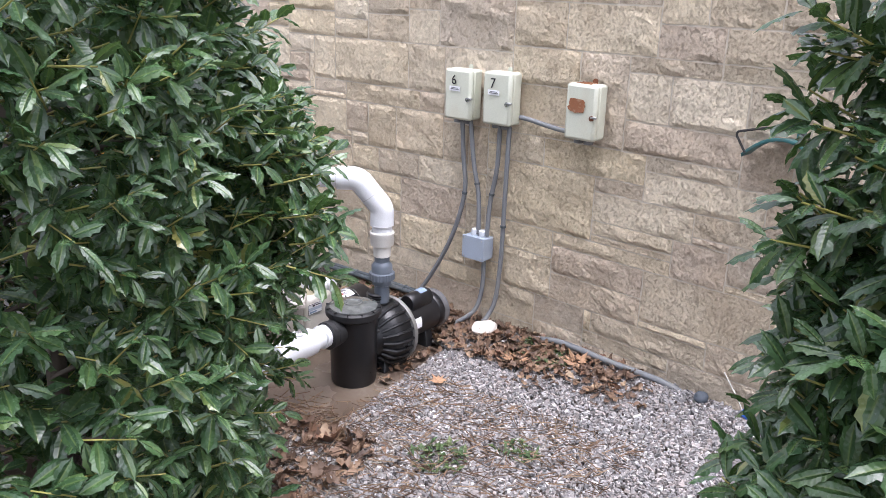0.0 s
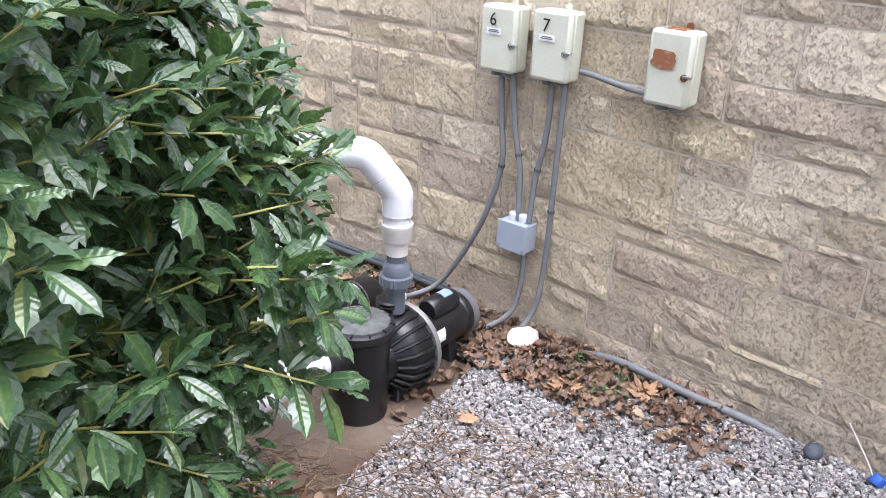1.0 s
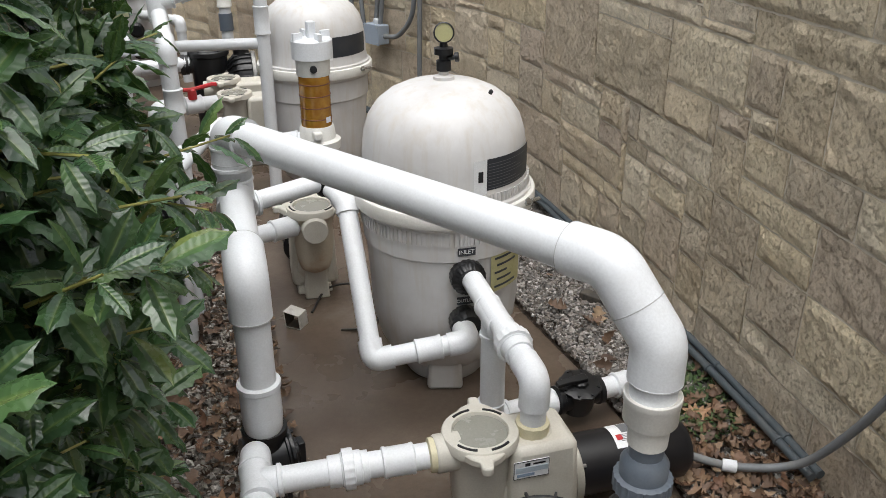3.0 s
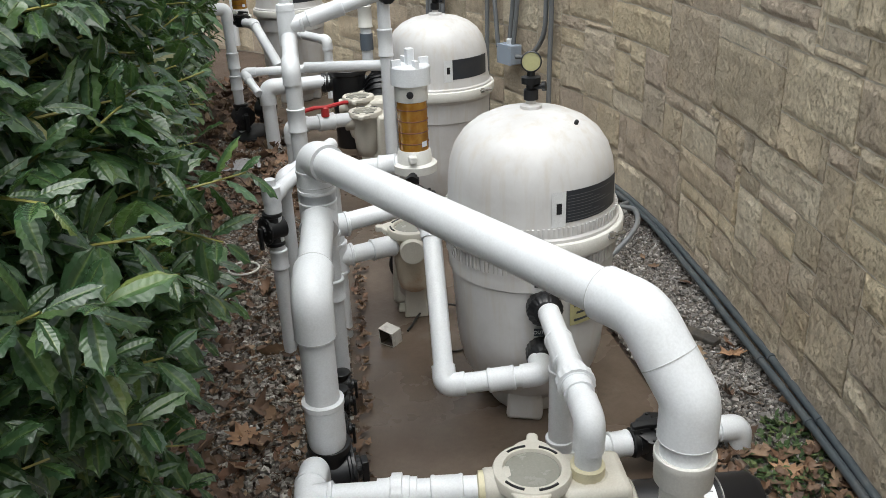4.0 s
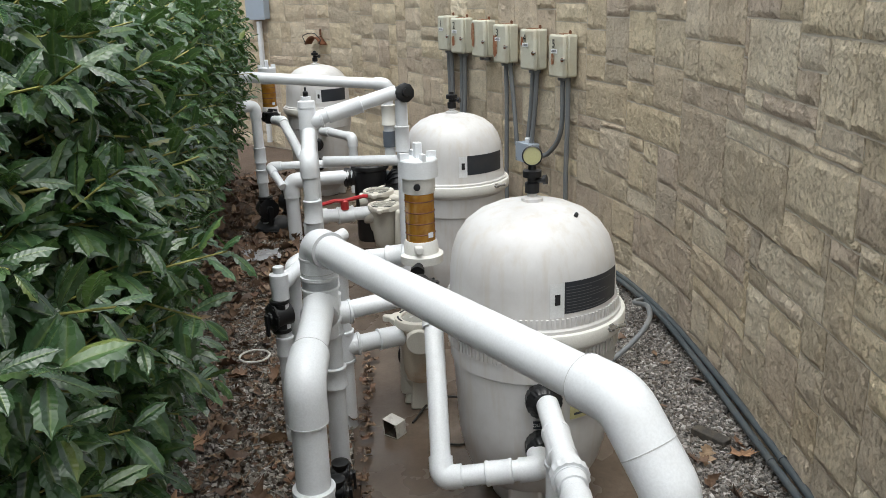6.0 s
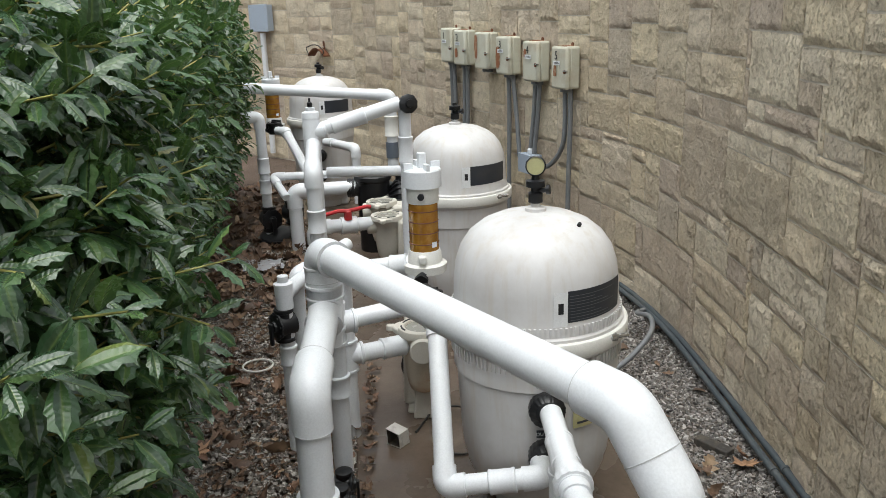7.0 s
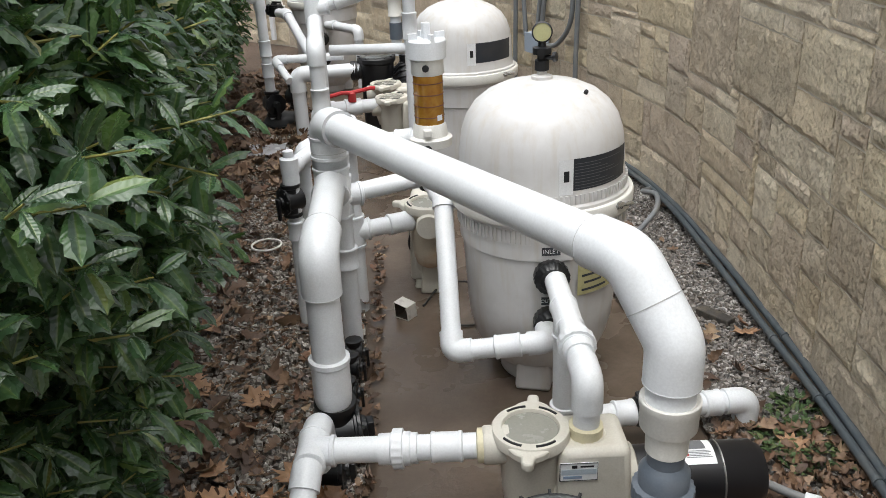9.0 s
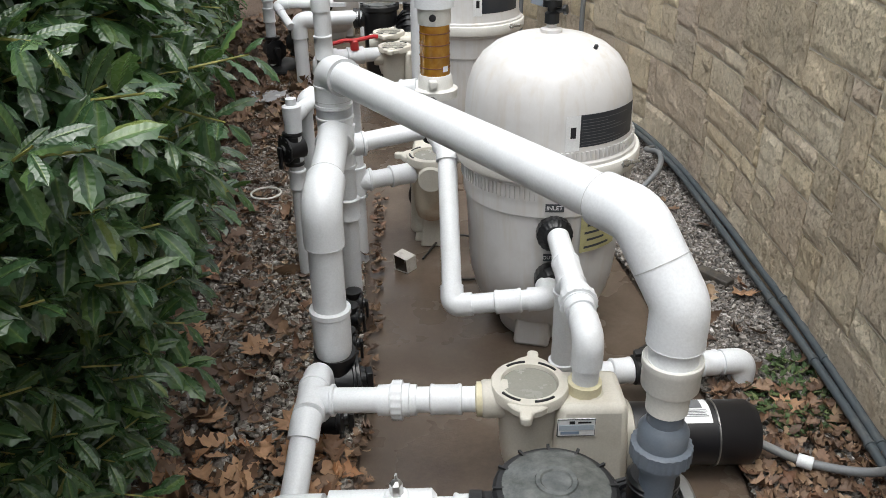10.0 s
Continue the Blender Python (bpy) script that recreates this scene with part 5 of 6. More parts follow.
p3.rotation_euler = (0, 0, radians(88))
s3 = pipe_run("strainer_suction_pipe", "white PVC pipe into the stained beige pump", [(2.13, 4.0, 0.262), (2.34, 4.09, 0.262)], R2 * 1.05, bends=False, fittings=[(0, 0.62, "coupling", 0.09)])
part("pipe", rod((2.10, 4.0, 0.60), (2.10, 4.0, -0.05), R2 * 1.1, 24), PVC, s3)
tee((2.10, 4.0, 0.262), (0, 0, 1), (1, 0.25, 0), R2 * 1.1, PVC, s3, 1.8)
pipe_run("feeder_outlet_pipe", "white PVC pipe from the feeder base to the manifold", [(2.37, 3.925, 0.612), (2.09, 3.97, 0.578)], R2, bends=False, fittings=[(0, 0.25, "coupling", 0.06)])

# ---- hedge ----
HEDGE_FACE = curve_line([(1.46, 1.72, 0), (1.67, 1.90, 0), (1.82, 2.12, 0), (1.92, 2.45, 0), (1.90, 2.85, 0), (1.79, 3.3, 0), (1.66, 3.9, 0), (1.53, 4.7, 0), (1.41, 5.7, 0), (1.27, 6.7, 0), (1.03, 7.8, 0), (0.6, 8.6, 0)], 6)


def leaf_template(xs, half, spine):
    """A folded, spiny-edged leaf of unit length along x."""
    mid = [(x, 0.0, -0.20 * x * x) for x in xs]
    verts = list(mid)
    for sgn in (1, -1):
        for x, h, sp in list(zip(xs, half, spine))[1:-1]:
            verts.append((x + 0.03 * (sp > 0.02), sgn * (h + sp), -0.20 * x * x + (0.08 if sp > 0.02 else 0.05)))
    n = len(xs)
    L = lambda i: n + i - 1
    Rr = lambda i: n + (n - 2) + i - 1
    faces = [(0, 1, L(1)), (0, Rr(1), 1)]
    for i in range(1, n - 2):
        faces += [(i, i + 1, L(i + 1), L(i)), (i, Rr(i), Rr(i + 1), i + 1)]
    faces += [(n - 2, n - 1, L(n - 2)), (n - 2, Rr(n - 2), n - 1)]
    return np.array(verts), faces


def fine_leaf_template():
    """A nearer leaf of unit length along x: sunken rib, arched halves, scalloped edge with three spines a side."""
    xs = [0.0, 0.12, 0.25, 0.38, 0.50, 0.63, 0.75, 0.88, 1.0]
    half = [0.015, 0.105, 0.18, 0.195, 0.235, 0.19, 0.20, 0.075, 0.0]
    verts, cols = [], 5
    for k, (x, h) in enumerate(zip(xs, half)):
        tooth = k in (2, 4, 6)
        droop = -0.16 * x * x
        for c in (-2, -1, 0, 1, 2):
            f = abs(c) / 2
            lift = (0.0, 0.045, -0.03 if tooth else 0.02)[abs(c)] * min(1.0, h / 0.15)
            verts.append((x + (0.035 if tooth and abs(c) == 2 else 0.0), h * f * (1 if c > 0 else -1), droop + lift))
    faces = []
    for k in range(len(xs) - 1):
        for c in range(cols - 1):
            a = k * cols + c
            faces.append((a, a + cols, a + cols + 1, a + 1))
    ribs = [1.0 if i % cols == 2 else 0.5 if i % cols in (1, 3) else 0.0 for i in range(len(verts))]
    return np.array(verts), faces, ribs


def with_rib(stations, shape):
    verts, faces = shape
    return verts, faces, [1.0] * stations + [0.0] * (len(verts) - stations)


# leaf shapes: deep inside the hedge, on its far face, on its near face
LEAF_SHAPES = (
    with_rib(4, leaf_template([0.0, 0.3, 0.7, 1.0], [0.02, 0.18, 0.19, 0.0], [0.0, 0.01, 0.022, 0.0])),
    with_rib(7, leaf_template([0.0, 0.18, 0.36, 0.55, 0.74, 0.9, 1.0], [0.02, 0.13, 0.205, 0.22, 0.18, 0.085, 0.0], [0.0, 0.025, -0.012, 0.03, -0.012, 0.028, 0.0])),
    fine_leaf_template())


class Foliage:
    """Collects leaves and stems, then makes one mesh of each."""

    def __init__(self):
        self.v, self.f, self.sv, self.sf, self.count = [], [], [], [], 0
        self.rib, self.along, self.shape = [], [], 0

    def leaf(self, at, along, up, size):
        x = along.normalized()
        y = up.cross(x)
        y = y.normalized() if y.length > 1e-4 else frame_of(x)[0]
        z = x.cross(y)
        m = np.array([x, y * 1.02, z]) * size
        verts, faces, ribs = LEAF_SHAPES[self.shape]
        o = self.count
        self.v.append(verts @ m + np.array(at))
        self.f.extend(tuple(k + o for k in q) for q in faces)
        self.rib.extend(ribs)
        self.along.extend(verts[:, 0].tolist())
        self.count += len(verts)

    def stem(self, a, b, r):
        u, v, _ = frame_of(b - a)
        o = len(self.sv)
        for p, k in ((a, 1.0), (b, 0.6)):
            for i in range(4):
                c = math.cos(i * math.pi / 2) * r * k
                s = math.sin(i * math.pi / 2) * r * k
                self.sv.append(tuple(p + u * c + v * s))
        for i in range(4):
            j = (i + 1) % 4
            self.sf.append((o + i, o + j, o + 4 + j, o + 4 + i))

    def shoot(self, at, way, length, r, size, upright=0.35):
        """A twig with leaves set alternately round it."""
        way = (way + Vector((0, 0, upright * r.random()))).normalized()
        tip = at + way * length
        self.stem(at, tip, 0.0024)
        n = int(length / 0.0125)
        u, v, _ = frame_of(way)
        for i in range(n):
            k = 0.12 + 0.88 * i / max(n - 1, 1)
            a = i * 2.4 + r.uniform(-0.4, 0.4)
            side = u * math.cos(a) + v * math.sin(a)
            along = (side * r.uniform(0.8, 1.1) + way * (0.15 + 0.75 * k) + Vector((0, 0, r.uniform(-0.36, 0.14)))).normalized()
            up = (way * 0.35 + Vector((0, 0, 1.0)) + Vector((r.gauss(0, 0.25), r.gauss(0, 0.25), 0))).normalized()
            self.leaf(at + way * length * k + along * 0.006, along, up, size * r.uniform(0.7, 1.15) * (0.85 if k > 0.92 else 1))

    def finish(self, ob, leaf_mat, stem_mat):
        v = np.concatenate(self.v)
        me = mesh_from("crown", v.tolist(), self.f, True)
        rib = me.attributes.new("rib", "FLOAT", "POINT")
        rib.data.foreach_set("value", self.rib)
        along = me.attributes.new("leaf_u", "FLOAT", "POINT")
        along.data.foreach_set("value", self.along)
        c = part("crown", me, leaf_mat, ob, "dense glossy dark green spiny leaves")
        c["kind"] = "stuff"
        part("twig_mass", mesh_from("twig_mass", self.sv, self.sf, False), stem_mat, ob, "yellow-green twigs", smooth=False)["kind"] = "stuff"


def build_hedge():
    """The evergreen hedge beside the slab, as a row of bushes grown together."""
    r = random.Random(11)
    s = [0.0]
    for a, b in zip(HEDGE_FACE, HEDGE_FACE[1:]):
        s.append(s[-1] + (b - a).length)
    total = s[-1]

    def face(q):
        i = min(max(int(np.searchsorted(s, q)) - 1, 0), len(HEDGE_FACE) - 2)
        a, b = HEDGE_FACE[i], HEDGE_FACE[i + 1]
        d = (b - a).normalized()
        return a + d * (q - s[i]), Vector((d.y, -d.x, 0))

    bushes = []
    count = 7
    for k in range(count):
        p, nrm = face(min(total, 0.45 + k * total / count))
        c = p - nrm * 0.62
        ob = thing("holly_hedge_bush", "dense evergreen hedge bush with glossy spiny leaves", "hedge", (c.x, c.y, -0.05), "hedge bushes")
        trunk = sweep([c + Vector((0, 0, -0.08)), c + Vector((0.03, 0.02, 0.6)), c + Vector((-0.02, 0.04, 1.3)), c + Vector((0.02, 0, 1.35))], 0.028, 10)
        part("trunk", trunk, BARK, ob)
        for j in range(16):
            z = 0.15 + 1.1 * j / 16
            a = j * 2.4
            q = c + Vector((0.45 * math.cos(a), 0.45 * math.sin(a), z + 0.12))
            part("limb", sweep([c + Vector((0, 0, z)), c.lerp(q, 0.5) + Vector((0, 0, z * 0.5 + 0.03)), q], 0.008, 6), BARK, ob)
        bushes.append((ob, Foliage(), c))

    def grow(at, way, length, size, shape=0):
        best = min(bushes, key=lambda b: (b[2].x - at.x) ** 2 + (b[2].y - at.y) ** 2)
        best[1].shape = shape
        best[1].shoot(at, way, length, r, size)

    # outer face towards the slab
    q = 0.0
    while q < total:
        p, nrm = face(q)
        near = q < 3.2
        for _ in range(36 if near else 19):
            z = 0.12 + (1.72 if p.y < 1.85 else 1.40 if p.y < 2.3 else 1.27) * r.random()
            lump = 0.10 * noise.noise((p.x * 2.2, p.y * 2.2, z * 2.2)) + 0.05 * noise.noise((p.x * 6, p.y * 6, z * 6))
            depth = r.choice((0.0, 0.0, 0.06, 0.14, 0.25))
            under = (0.10 if p.y < 2.3 else 0.26 if p.y < 3.0 else 0.26) * max(0.0, 0.85 - z) / 0.85
            lump += (0.17 if p.y < 2.25 else 0.09) * math.exp(-((z - 0.98) / 0.22) ** 2) if p.y < 2.7 else 0.0
            at = p + nrm * (lump - 0.13 - depth - under) + Vector((r.uniform(-0.03, 0.03), r.uniform(-0.05, 0.05), z))
            way = nrm * r.uniform(0.5, 1.1) + Vector((r.uniform(-0.5, 0.5), r.uniform(-0.6, 0.6), r.uniform(-0.25, 0.5)))
            grow(at, way.normalized(), r.choice((0.08, 0.10, 0.12, 0.15, 0.2 if at.y > 2.3 else 0.13)), 0.071 * r.uniform(0.85, 1.15), 0 if depth > 0.1 else 2 if p.y < 3.0 else 1)
        # top and back
        for _ in range(7):
            deep = r.uniform(0.15, 1.0)
            top = (1.84 if p.y < 1.85 else 1.46) - 0.25 * max(0.0, deep - 0.7) / 0.3
            grow(p - nrm * deep + Vector((0, 0, top - r.uniform(0.0, 0.1))), Vector((r.uniform(-0.6, 0.6), r.uniform(-0.6, 0.6), 0.7)).normalized(), 0.12, 0.075)
        for _ in range(3):
            grow(p - nrm * r.uniform(0.95, 1.1) + Vector((0, 0, r.uniform(0.1, 1.35))), (Vector((r.uniform(-0.4, 0.4), r.uniform(-0.4, 0.4), 0.2)) - nrm).normalized(), 0.14, 0.08)
        q += 0.05
    # near end, which the path passes
    x = -0.55
    while x < 1.5:
        for _ in range(30):
            z = 0.08 + 1.8 * r.random()
            y0 = 1.56 + 0.10 * max(0, 0.9 - x) + 0.9 * max(0.0, x - 1.1) ** 1.6
            lump = 0.10 * noise.noise((x * 2.4, 9.0, z * 2.4)) + 0.05 * noise.noise((x * 7, 4.0, z * 7))
            depth = r.choice((0.0, 0.0, 0.06, 0.14, 0.26))
            at = Vector((x + r.uniform(-0.04, 0.04), y0 + 0.12 - lump + depth, z))
            way = Vector((r.uniform(-0.45, 0.6), -r.uniform(0.4, 1.0), r.uniform(-0.2, 0.5)))
            grow(at, way.normalized(), r.choice((0.08, 0.10, 0.12, 0.15, 0.2 if at.y > 2.3 else 0.13)), 0.071 * r.uniform(0.85, 1.15), 0 if depth > 0.1 else 2)
        x += 0.05
    for ob, f, _ in bushes:
        if f.count:
            f.finish(ob, LEAF, STEM)


build_hedge()


def side_bush(center, radius, height, shoots, seed):
    r = random.Random(seed)
    c = Vector(center)
    ob = thing("holly_bush", "loose evergreen bush with large glossy leaves beside the gravel", "bush", c, "hedge bushes")
    part("trunk", sweep([c + Vector((0, 0, -0.05)), c + Vector((0.03, 0, 0.6)), c + Vector((-0.02, 0.02, height * 0.8))], 0.022, 10), BARK, ob)
    f = Foliage()
    f.shape = 2
    for _ in range(shoots):
        a, z = r.uniform(0, 2 * math.pi), height * r.random()
        rad = radius * (1.3 - 0.4 * z / height) * r.uniform(0.45, 1.0)
        way = Vector((math.cos(a), math.sin(a), r.uniform(-0.1, 0.7)))
        f.shoot(c + Vector((math.cos(a) * rad * 0.8, math.sin(a) * rad * 0.8, z + 0.05)), way, r.uniform(0.08, 0.15), r, 0.075)
    f.finish(ob, LEAF, STEM)


side_bush((1.57, 0.24, -0.03), 0.30, 1.95, 1250, 3)

# ---- on the wall ----


def panel(origin, right, w, h, mat, parent, name, label="", proud=0.001):
    """A thin flat patch facing out, its centre at origin."""
    r, u = Vector(right).normalized(), Vector((0, 0, 1))
    n = r.cross(u)
    o = Vector(origin)
    bm = bmesh.new()
    vs = [bm.verts.new(o + r * (sx * w / 2) + u * (sz * h / 2) + n * k) for k in (0, proud) for sx, sz in ((-1, -1), (1, -1), (1, 1), (-1, 1))]
    for f in ((0, 1, 2, 3), (7, 6, 5, 4), (0, 4, 5, 1), (1, 5, 6, 2), (2, 6, 7, 3), (3, 7, 4, 0)):
        bm.faces.new([vs[i] for i in f])
    return part(name, bm, mat, parent, label, smooth=False)


def switch_box(label, y, z0, w, h, number="", old=False, rust=None, lean=0.0):
    """Timer box on the wall: body, door with a turned lip, hasp, top lug, conduit hubs."""
    s = wall_s(y)
    p, d = wall_at(s)
    out = Vector((-d.y, d.x, 0))
    right = -d
    mat = ENAMEL_OLD if old else ENAMEL
    depth = 0.095
    c = p + out * (0.02 + depth / 2)
    ang = math.degrees(math.atan2(out.y, out.x))
    b = thing("switch_box", label, "electrical box", (p.x, p.y, z0), "numbered switch boxes")

    def brick(name, dw, dd, dh, at, material_, par, bev=0.004, lab=""):
        return part(name, block((dd, dw, dh), at, ang), material_, par, lab, bevel=bev)

    brick("body", w, depth - 0.03, h, p + out * (0.018 + (depth - 0.03) / 2) + Vector((0, 0, z0)), mat, b, 0.012)
    door = brick("door", w * 1.02, 0.032, h * 1.01, p + out * (depth - 0.004) + Vector((0, 0, z0 - 0.002)), mat, b, 0.013)
    front = p + out * (depth + 0.0125)
    hasp = brick("hasp", 0.03, 0.012, 0.008, front + right * (w * 0.47) + Vector((0, 0, z0 + h * 0.42)), STEEL, door, 0.002)
    part("hasp_ring", lathe([(0.005, -0.003), (0.011, -0.003), (0.011, 0.003), (0.005, 0.003)], front + right * (w * 0.40) + Vector((0, 0, z0 + h * 0.42)), out, 12), RUST if rust or old else STEEL, hasp)
    part("top_lug", lathe([(0.012, -0.002), (0.012, 0.002)], p + out * 0.03 + right * (w * 0.1) + Vector((0, 0, z0 + h + 0.008)), out, 12), RUST if rust or old else mat, b)
    for k in (-0.22, 0.12):
        part("conduit_hub", lathe([(0.019, -0.022), (0.021, -0.02), (0.021, -0.004), (0.016, 0.002)], p + out * 0.05 + right * (w * k) + Vector((0, 0, z0)), (0, 0, 1), 14), CONDUIT, b)
    if number:
        flat_text(number, 0.062, front - right * w * 0.12 + out * 0.0045 + Vector((0, 0, z0 + h * 0.78)), right, (0, 0, 1), INK, door, "number")
        st = panel(front - right * w * 0.08 + out * 0.0035 + Vector((0, 0, z0 + h * 0.615)), right, w * 0.42, 0.022, PAPER, door, "sticker", "small white sticker")
        panel(front - right * w * 0.08 + out * 0.005 + Vector((0, 0, z0 + h * 0.63)), right, w * 0.26, 0.003, TEXT_GREY, st, "print_line")
        panel(front - right * w * 0.08 + out * 0.005 + Vector((0, 0, z0 + h * 0.605)), right, w * 0.32, 0.003, TEXT_GREY, st, "print_line")
    if rust:
        dw, dh, ox, oz = rust
        bm = bmesh.new()
        rr = random.Random(int(y * 100))
        o = front + out * 0.0042 + right * (w * ox) + Vector((0, 0, z0 + h * oz))
        ring = []
        for i in range(22):
            a = 2 * math.pi * i / 22
            k = (abs(math.cos(a)) ** 4 + abs(math.sin(a)) ** 4) ** -0.25 * rr.uniform(0.85, 1.08)
            ring.append(bm.verts.new(o + right * (dw * 0.5 * k * math.cos(a)) + Vector((0, 0, dh * 0.5 * k * math.sin(a)))))
        bm.faces.new(ring)
        part("rust_patch", bm, RUST_STAIN, door, "orange-brown rust stain", smooth=False)
        for k in range(3):
            brick("rust_edge", w * 0.5, 0.006, 0.003, p + out * (0.035 + 0.022 * k) - right * w * 0.05 + Vector((0, 0, z0 + h - 0.0005)), RUST_STAIN, b, 0.0)
    return b


RUST_STAIN = plain("rust_stain", (0.27, 0.105, 0.045), 0.8, amount=1.0, dirt=(0.55, 0.44, 0.30), scale=38, relief=0.3, fine=90)
switch_box("cream metal switch box marked 6 on the stone wall", 2.474, 0.970, 0.150, 0.228, "6")
switch_box("cream metal switch box marked 7 on the stone wall", 2.252, 0.972, 0.150, 0.232, "7")
switch_box("cream metal switch box with a large rust patch", 1.815, 0.967, 0.145, 0.228, "", False, (0.085, 0.06, -0.1, 0.62))
for y, z0, num, rst in ((7.08, 1.05, "1", None), (6.91, 1.04, "2", (0.04, 0.06, -0.2, 0.35)), (6.66, 1.03, "", (0.035, 0.15, -0.32, 0.6)), (6.42, 1.01, "3", (0.05, 0.13, -0.28, 0.45)), (6.14, 0.99, "4", (0.03, 0.05, -0.28, 0.7)), (5.86, 0.97, "5", (0.03, 0.06, -0.2, 0.42))):
    switch_box("aged rust-streaked cream switch box in the far row", y, z0, 0.155, 0.222, num, True, rst)


def junction_box(y, z0, w, h, mat, label, caps=2):
    s = wall_s(y)
    p, d = wall_at(s)
    out, right = Vector((-d.y, d.x, 0)), -d
    ang = math.degrees(math.atan2(out.y, out.x))
    b = thing("junction_box", label, "electrical box", (p.x, p.y, z0), "junction boxes")
    part("body", block((0.075, w, h), p + out * 0.06 + Vector((0, 0, z0)), ang), mat, b, bevel=0.005)
    lid = part("cover", block((0.008, w * 1.03, h * 1.03), p + out * 0.099 + Vector((0, 0, z0 - h * 0.015)), ang), mat, b, bevel=0.002)
    for sx in (-1, 1):
        for sz in (0.1, 0.9):
            part("screw", lathe([(0.004, 0), (0.004, 0.003), (0, 0.0035)], p + out * 0.103 + right * (sx * w * 0.42) + Vector((0, 0, z0 + h * sz)), out, 8), STEEL, lid)
    for k in range(caps):
        part("connector", lathe([(0.017, 0), (0.018, 0.002), (0.018, 0.026), (0.014, 0.03)], p + out * 0.06 + right * ((k - (caps - 1) / 2) * 0.045) + Vector((0, 0, z0 + h)), (0, 0, 1), 16), PVC, b, "white conduit connector")
    return b


junction_box(2.352, 0.316, 0.125, 0.11, BLUEGREY, "pale blue-grey junction box with white connectors")
junction_box(6.20, 0.45, 0.14, 0.11, BLUEGREY, "pale blue-grey junction box below the far row", 1)
junction_box(9.92, 1.22, 0.25, 0.25, BLUEGREY, "pale grey square box on the far wall", 0)


def on_wall(y, out, z):
    p, _ = wall_at(wall_s(y), out, z)
    return p


def conduit(label, pts, r=0.0125, mat=None, straps=(), name="conduit"):
    c = thing(name, label, "conduit", pts[0], "wall conduits")
    line = curve_line(pts, 8)
    part("tube", sweep(line, r, 12), mat or CONDUIT, c)
    for k in straps:
        i = int(k * (len(line) - 2))
        a, b = line[i], line[i + 1]
        part("strap", lathe([(r * 1.02, -0.006), (r * 1.25, -0.005), (r * 1.25, 0.005), (r * 1.02, 0.006)], a, b - a, 12), CONDUIT_DARK, c)
    return c


conduit("grey flexible conduit from box 6 sweeping down to a pump motor", [on_wall(2.484, 0.05, 0.963), on_wall(2.474, 0.045, 0.793), on_wall(2.459, 0.045, 0.613), on_wall(2.529, 0.05, 0.373), on_wall(2.660, 0.06, 0.130), (3.36, 2.74, 0.03), (3.24, 2.80, 0.012), (3.13, 2.865, 0.03)], 0.0108, straps=(0.3,))
cn = thing("conduit_coupling", "white coupling on the grey conduit lying in leaves", "coupling", (3.243, 2.80, 0.012), "wall conduits")
part("sleeve", lathe([(0.0125, -0.018), (0.0165, -0.017), (0.0165, 0.017), (0.0125, 0.018)], (3.24, 2.80, 0.012), (0.86, -0.5, 0.0), 16), PVC, cn)
conduit("grey conduit from box 6 into the junction box", [on_wall(2.434, 0.05, 0.963), on_wall(2.409, 0.045, 0.763), on_wall(2.374, 0.045, 0.613), on_wall(2.354, 0.06, 0.433)], 0.0108, straps=(0.6,))
conduit("grey conduit from box 7 into the junction box", [on_wall(2.264, 0.05, 0.963), on_wall(2.274, 0.045, 0.763), on_wall(2.304, 0.045, 0.593), on_wall(2.304, 0.06, 0.433)], 0.0108, straps=(0.62,))
conduit("grey conduit from box 7 down into the leaves", [on_wall(2.212, 0.05, 0.963), on_wall(2.221, 0.045, 0.613), on_wall(2.227, 0.045, 0.313), on_wall(2.244, 0.06, 0.100), on_wall(2.289, 0.12, -0.020)], 0.0108, straps=(0.38,))
conduit("grey conduit from the junction box down into the leaves", [on_wall(2.314, 0.06, 0.313), on_wall(2.319, 0.06, 0.160), on_wall(2.339, 0.09, 0.050), on_wall(2.409, 0.16, -0.020)], 0.0108)
conduit("grey conduit joining box 7 to the rusted box", [on_wall(2.159, 0.05, 1.013), on_wall(2.109, 0.045, 1.008), on_wall(1.969, 0.035, 0.985), on_wall(1.849, 0.05, 0.985)], 0.0108)
conduit("grey conduit lying in gravel at the wall foot", [(3.36, 2.02, -0.01), (3.335, 1.86, 0.025), (3.295, 1.6, 0.022), (3.285, 1.36, 0.01), (3.28, 1.2, -0.03)], 0.014)
for off, rr in ((0.02, 0.0125), (0.05, 0.012)):
    conduit("dark grey conduit lying along the foot of the wall", [on_wall(y, off + 0.006 * math.sin(3 * y + off * 40), 0.018 + (0.0 if off < 0.05 else -0.004)) for y in (2.70, 2.95, 3.3, 3.7, 4.2, 4.8, 5.4, 6.0, 6.8, 7.8)], rr, CONDUIT_DARK, straps=(0.08, 0.2, 0.3))
conduit("dark conduit at the foot of the far wall", [on_wall(y, 0.14, 0.015) for y in (6.8, 7.4, 8.0, 8.8)], 0.02, CONDUIT_DARK)
conduit("grey cable looping from the wall to the filter", [on_wall(4.95, 0.06, 0.02), (3.33, 4.78, 0.07), (3.345, 4.62, 0.11), (3.30, 4.47, 0.09), (3.16, 4.38, 0.0), (3.0, 4.3, -0.03)], 0.011)
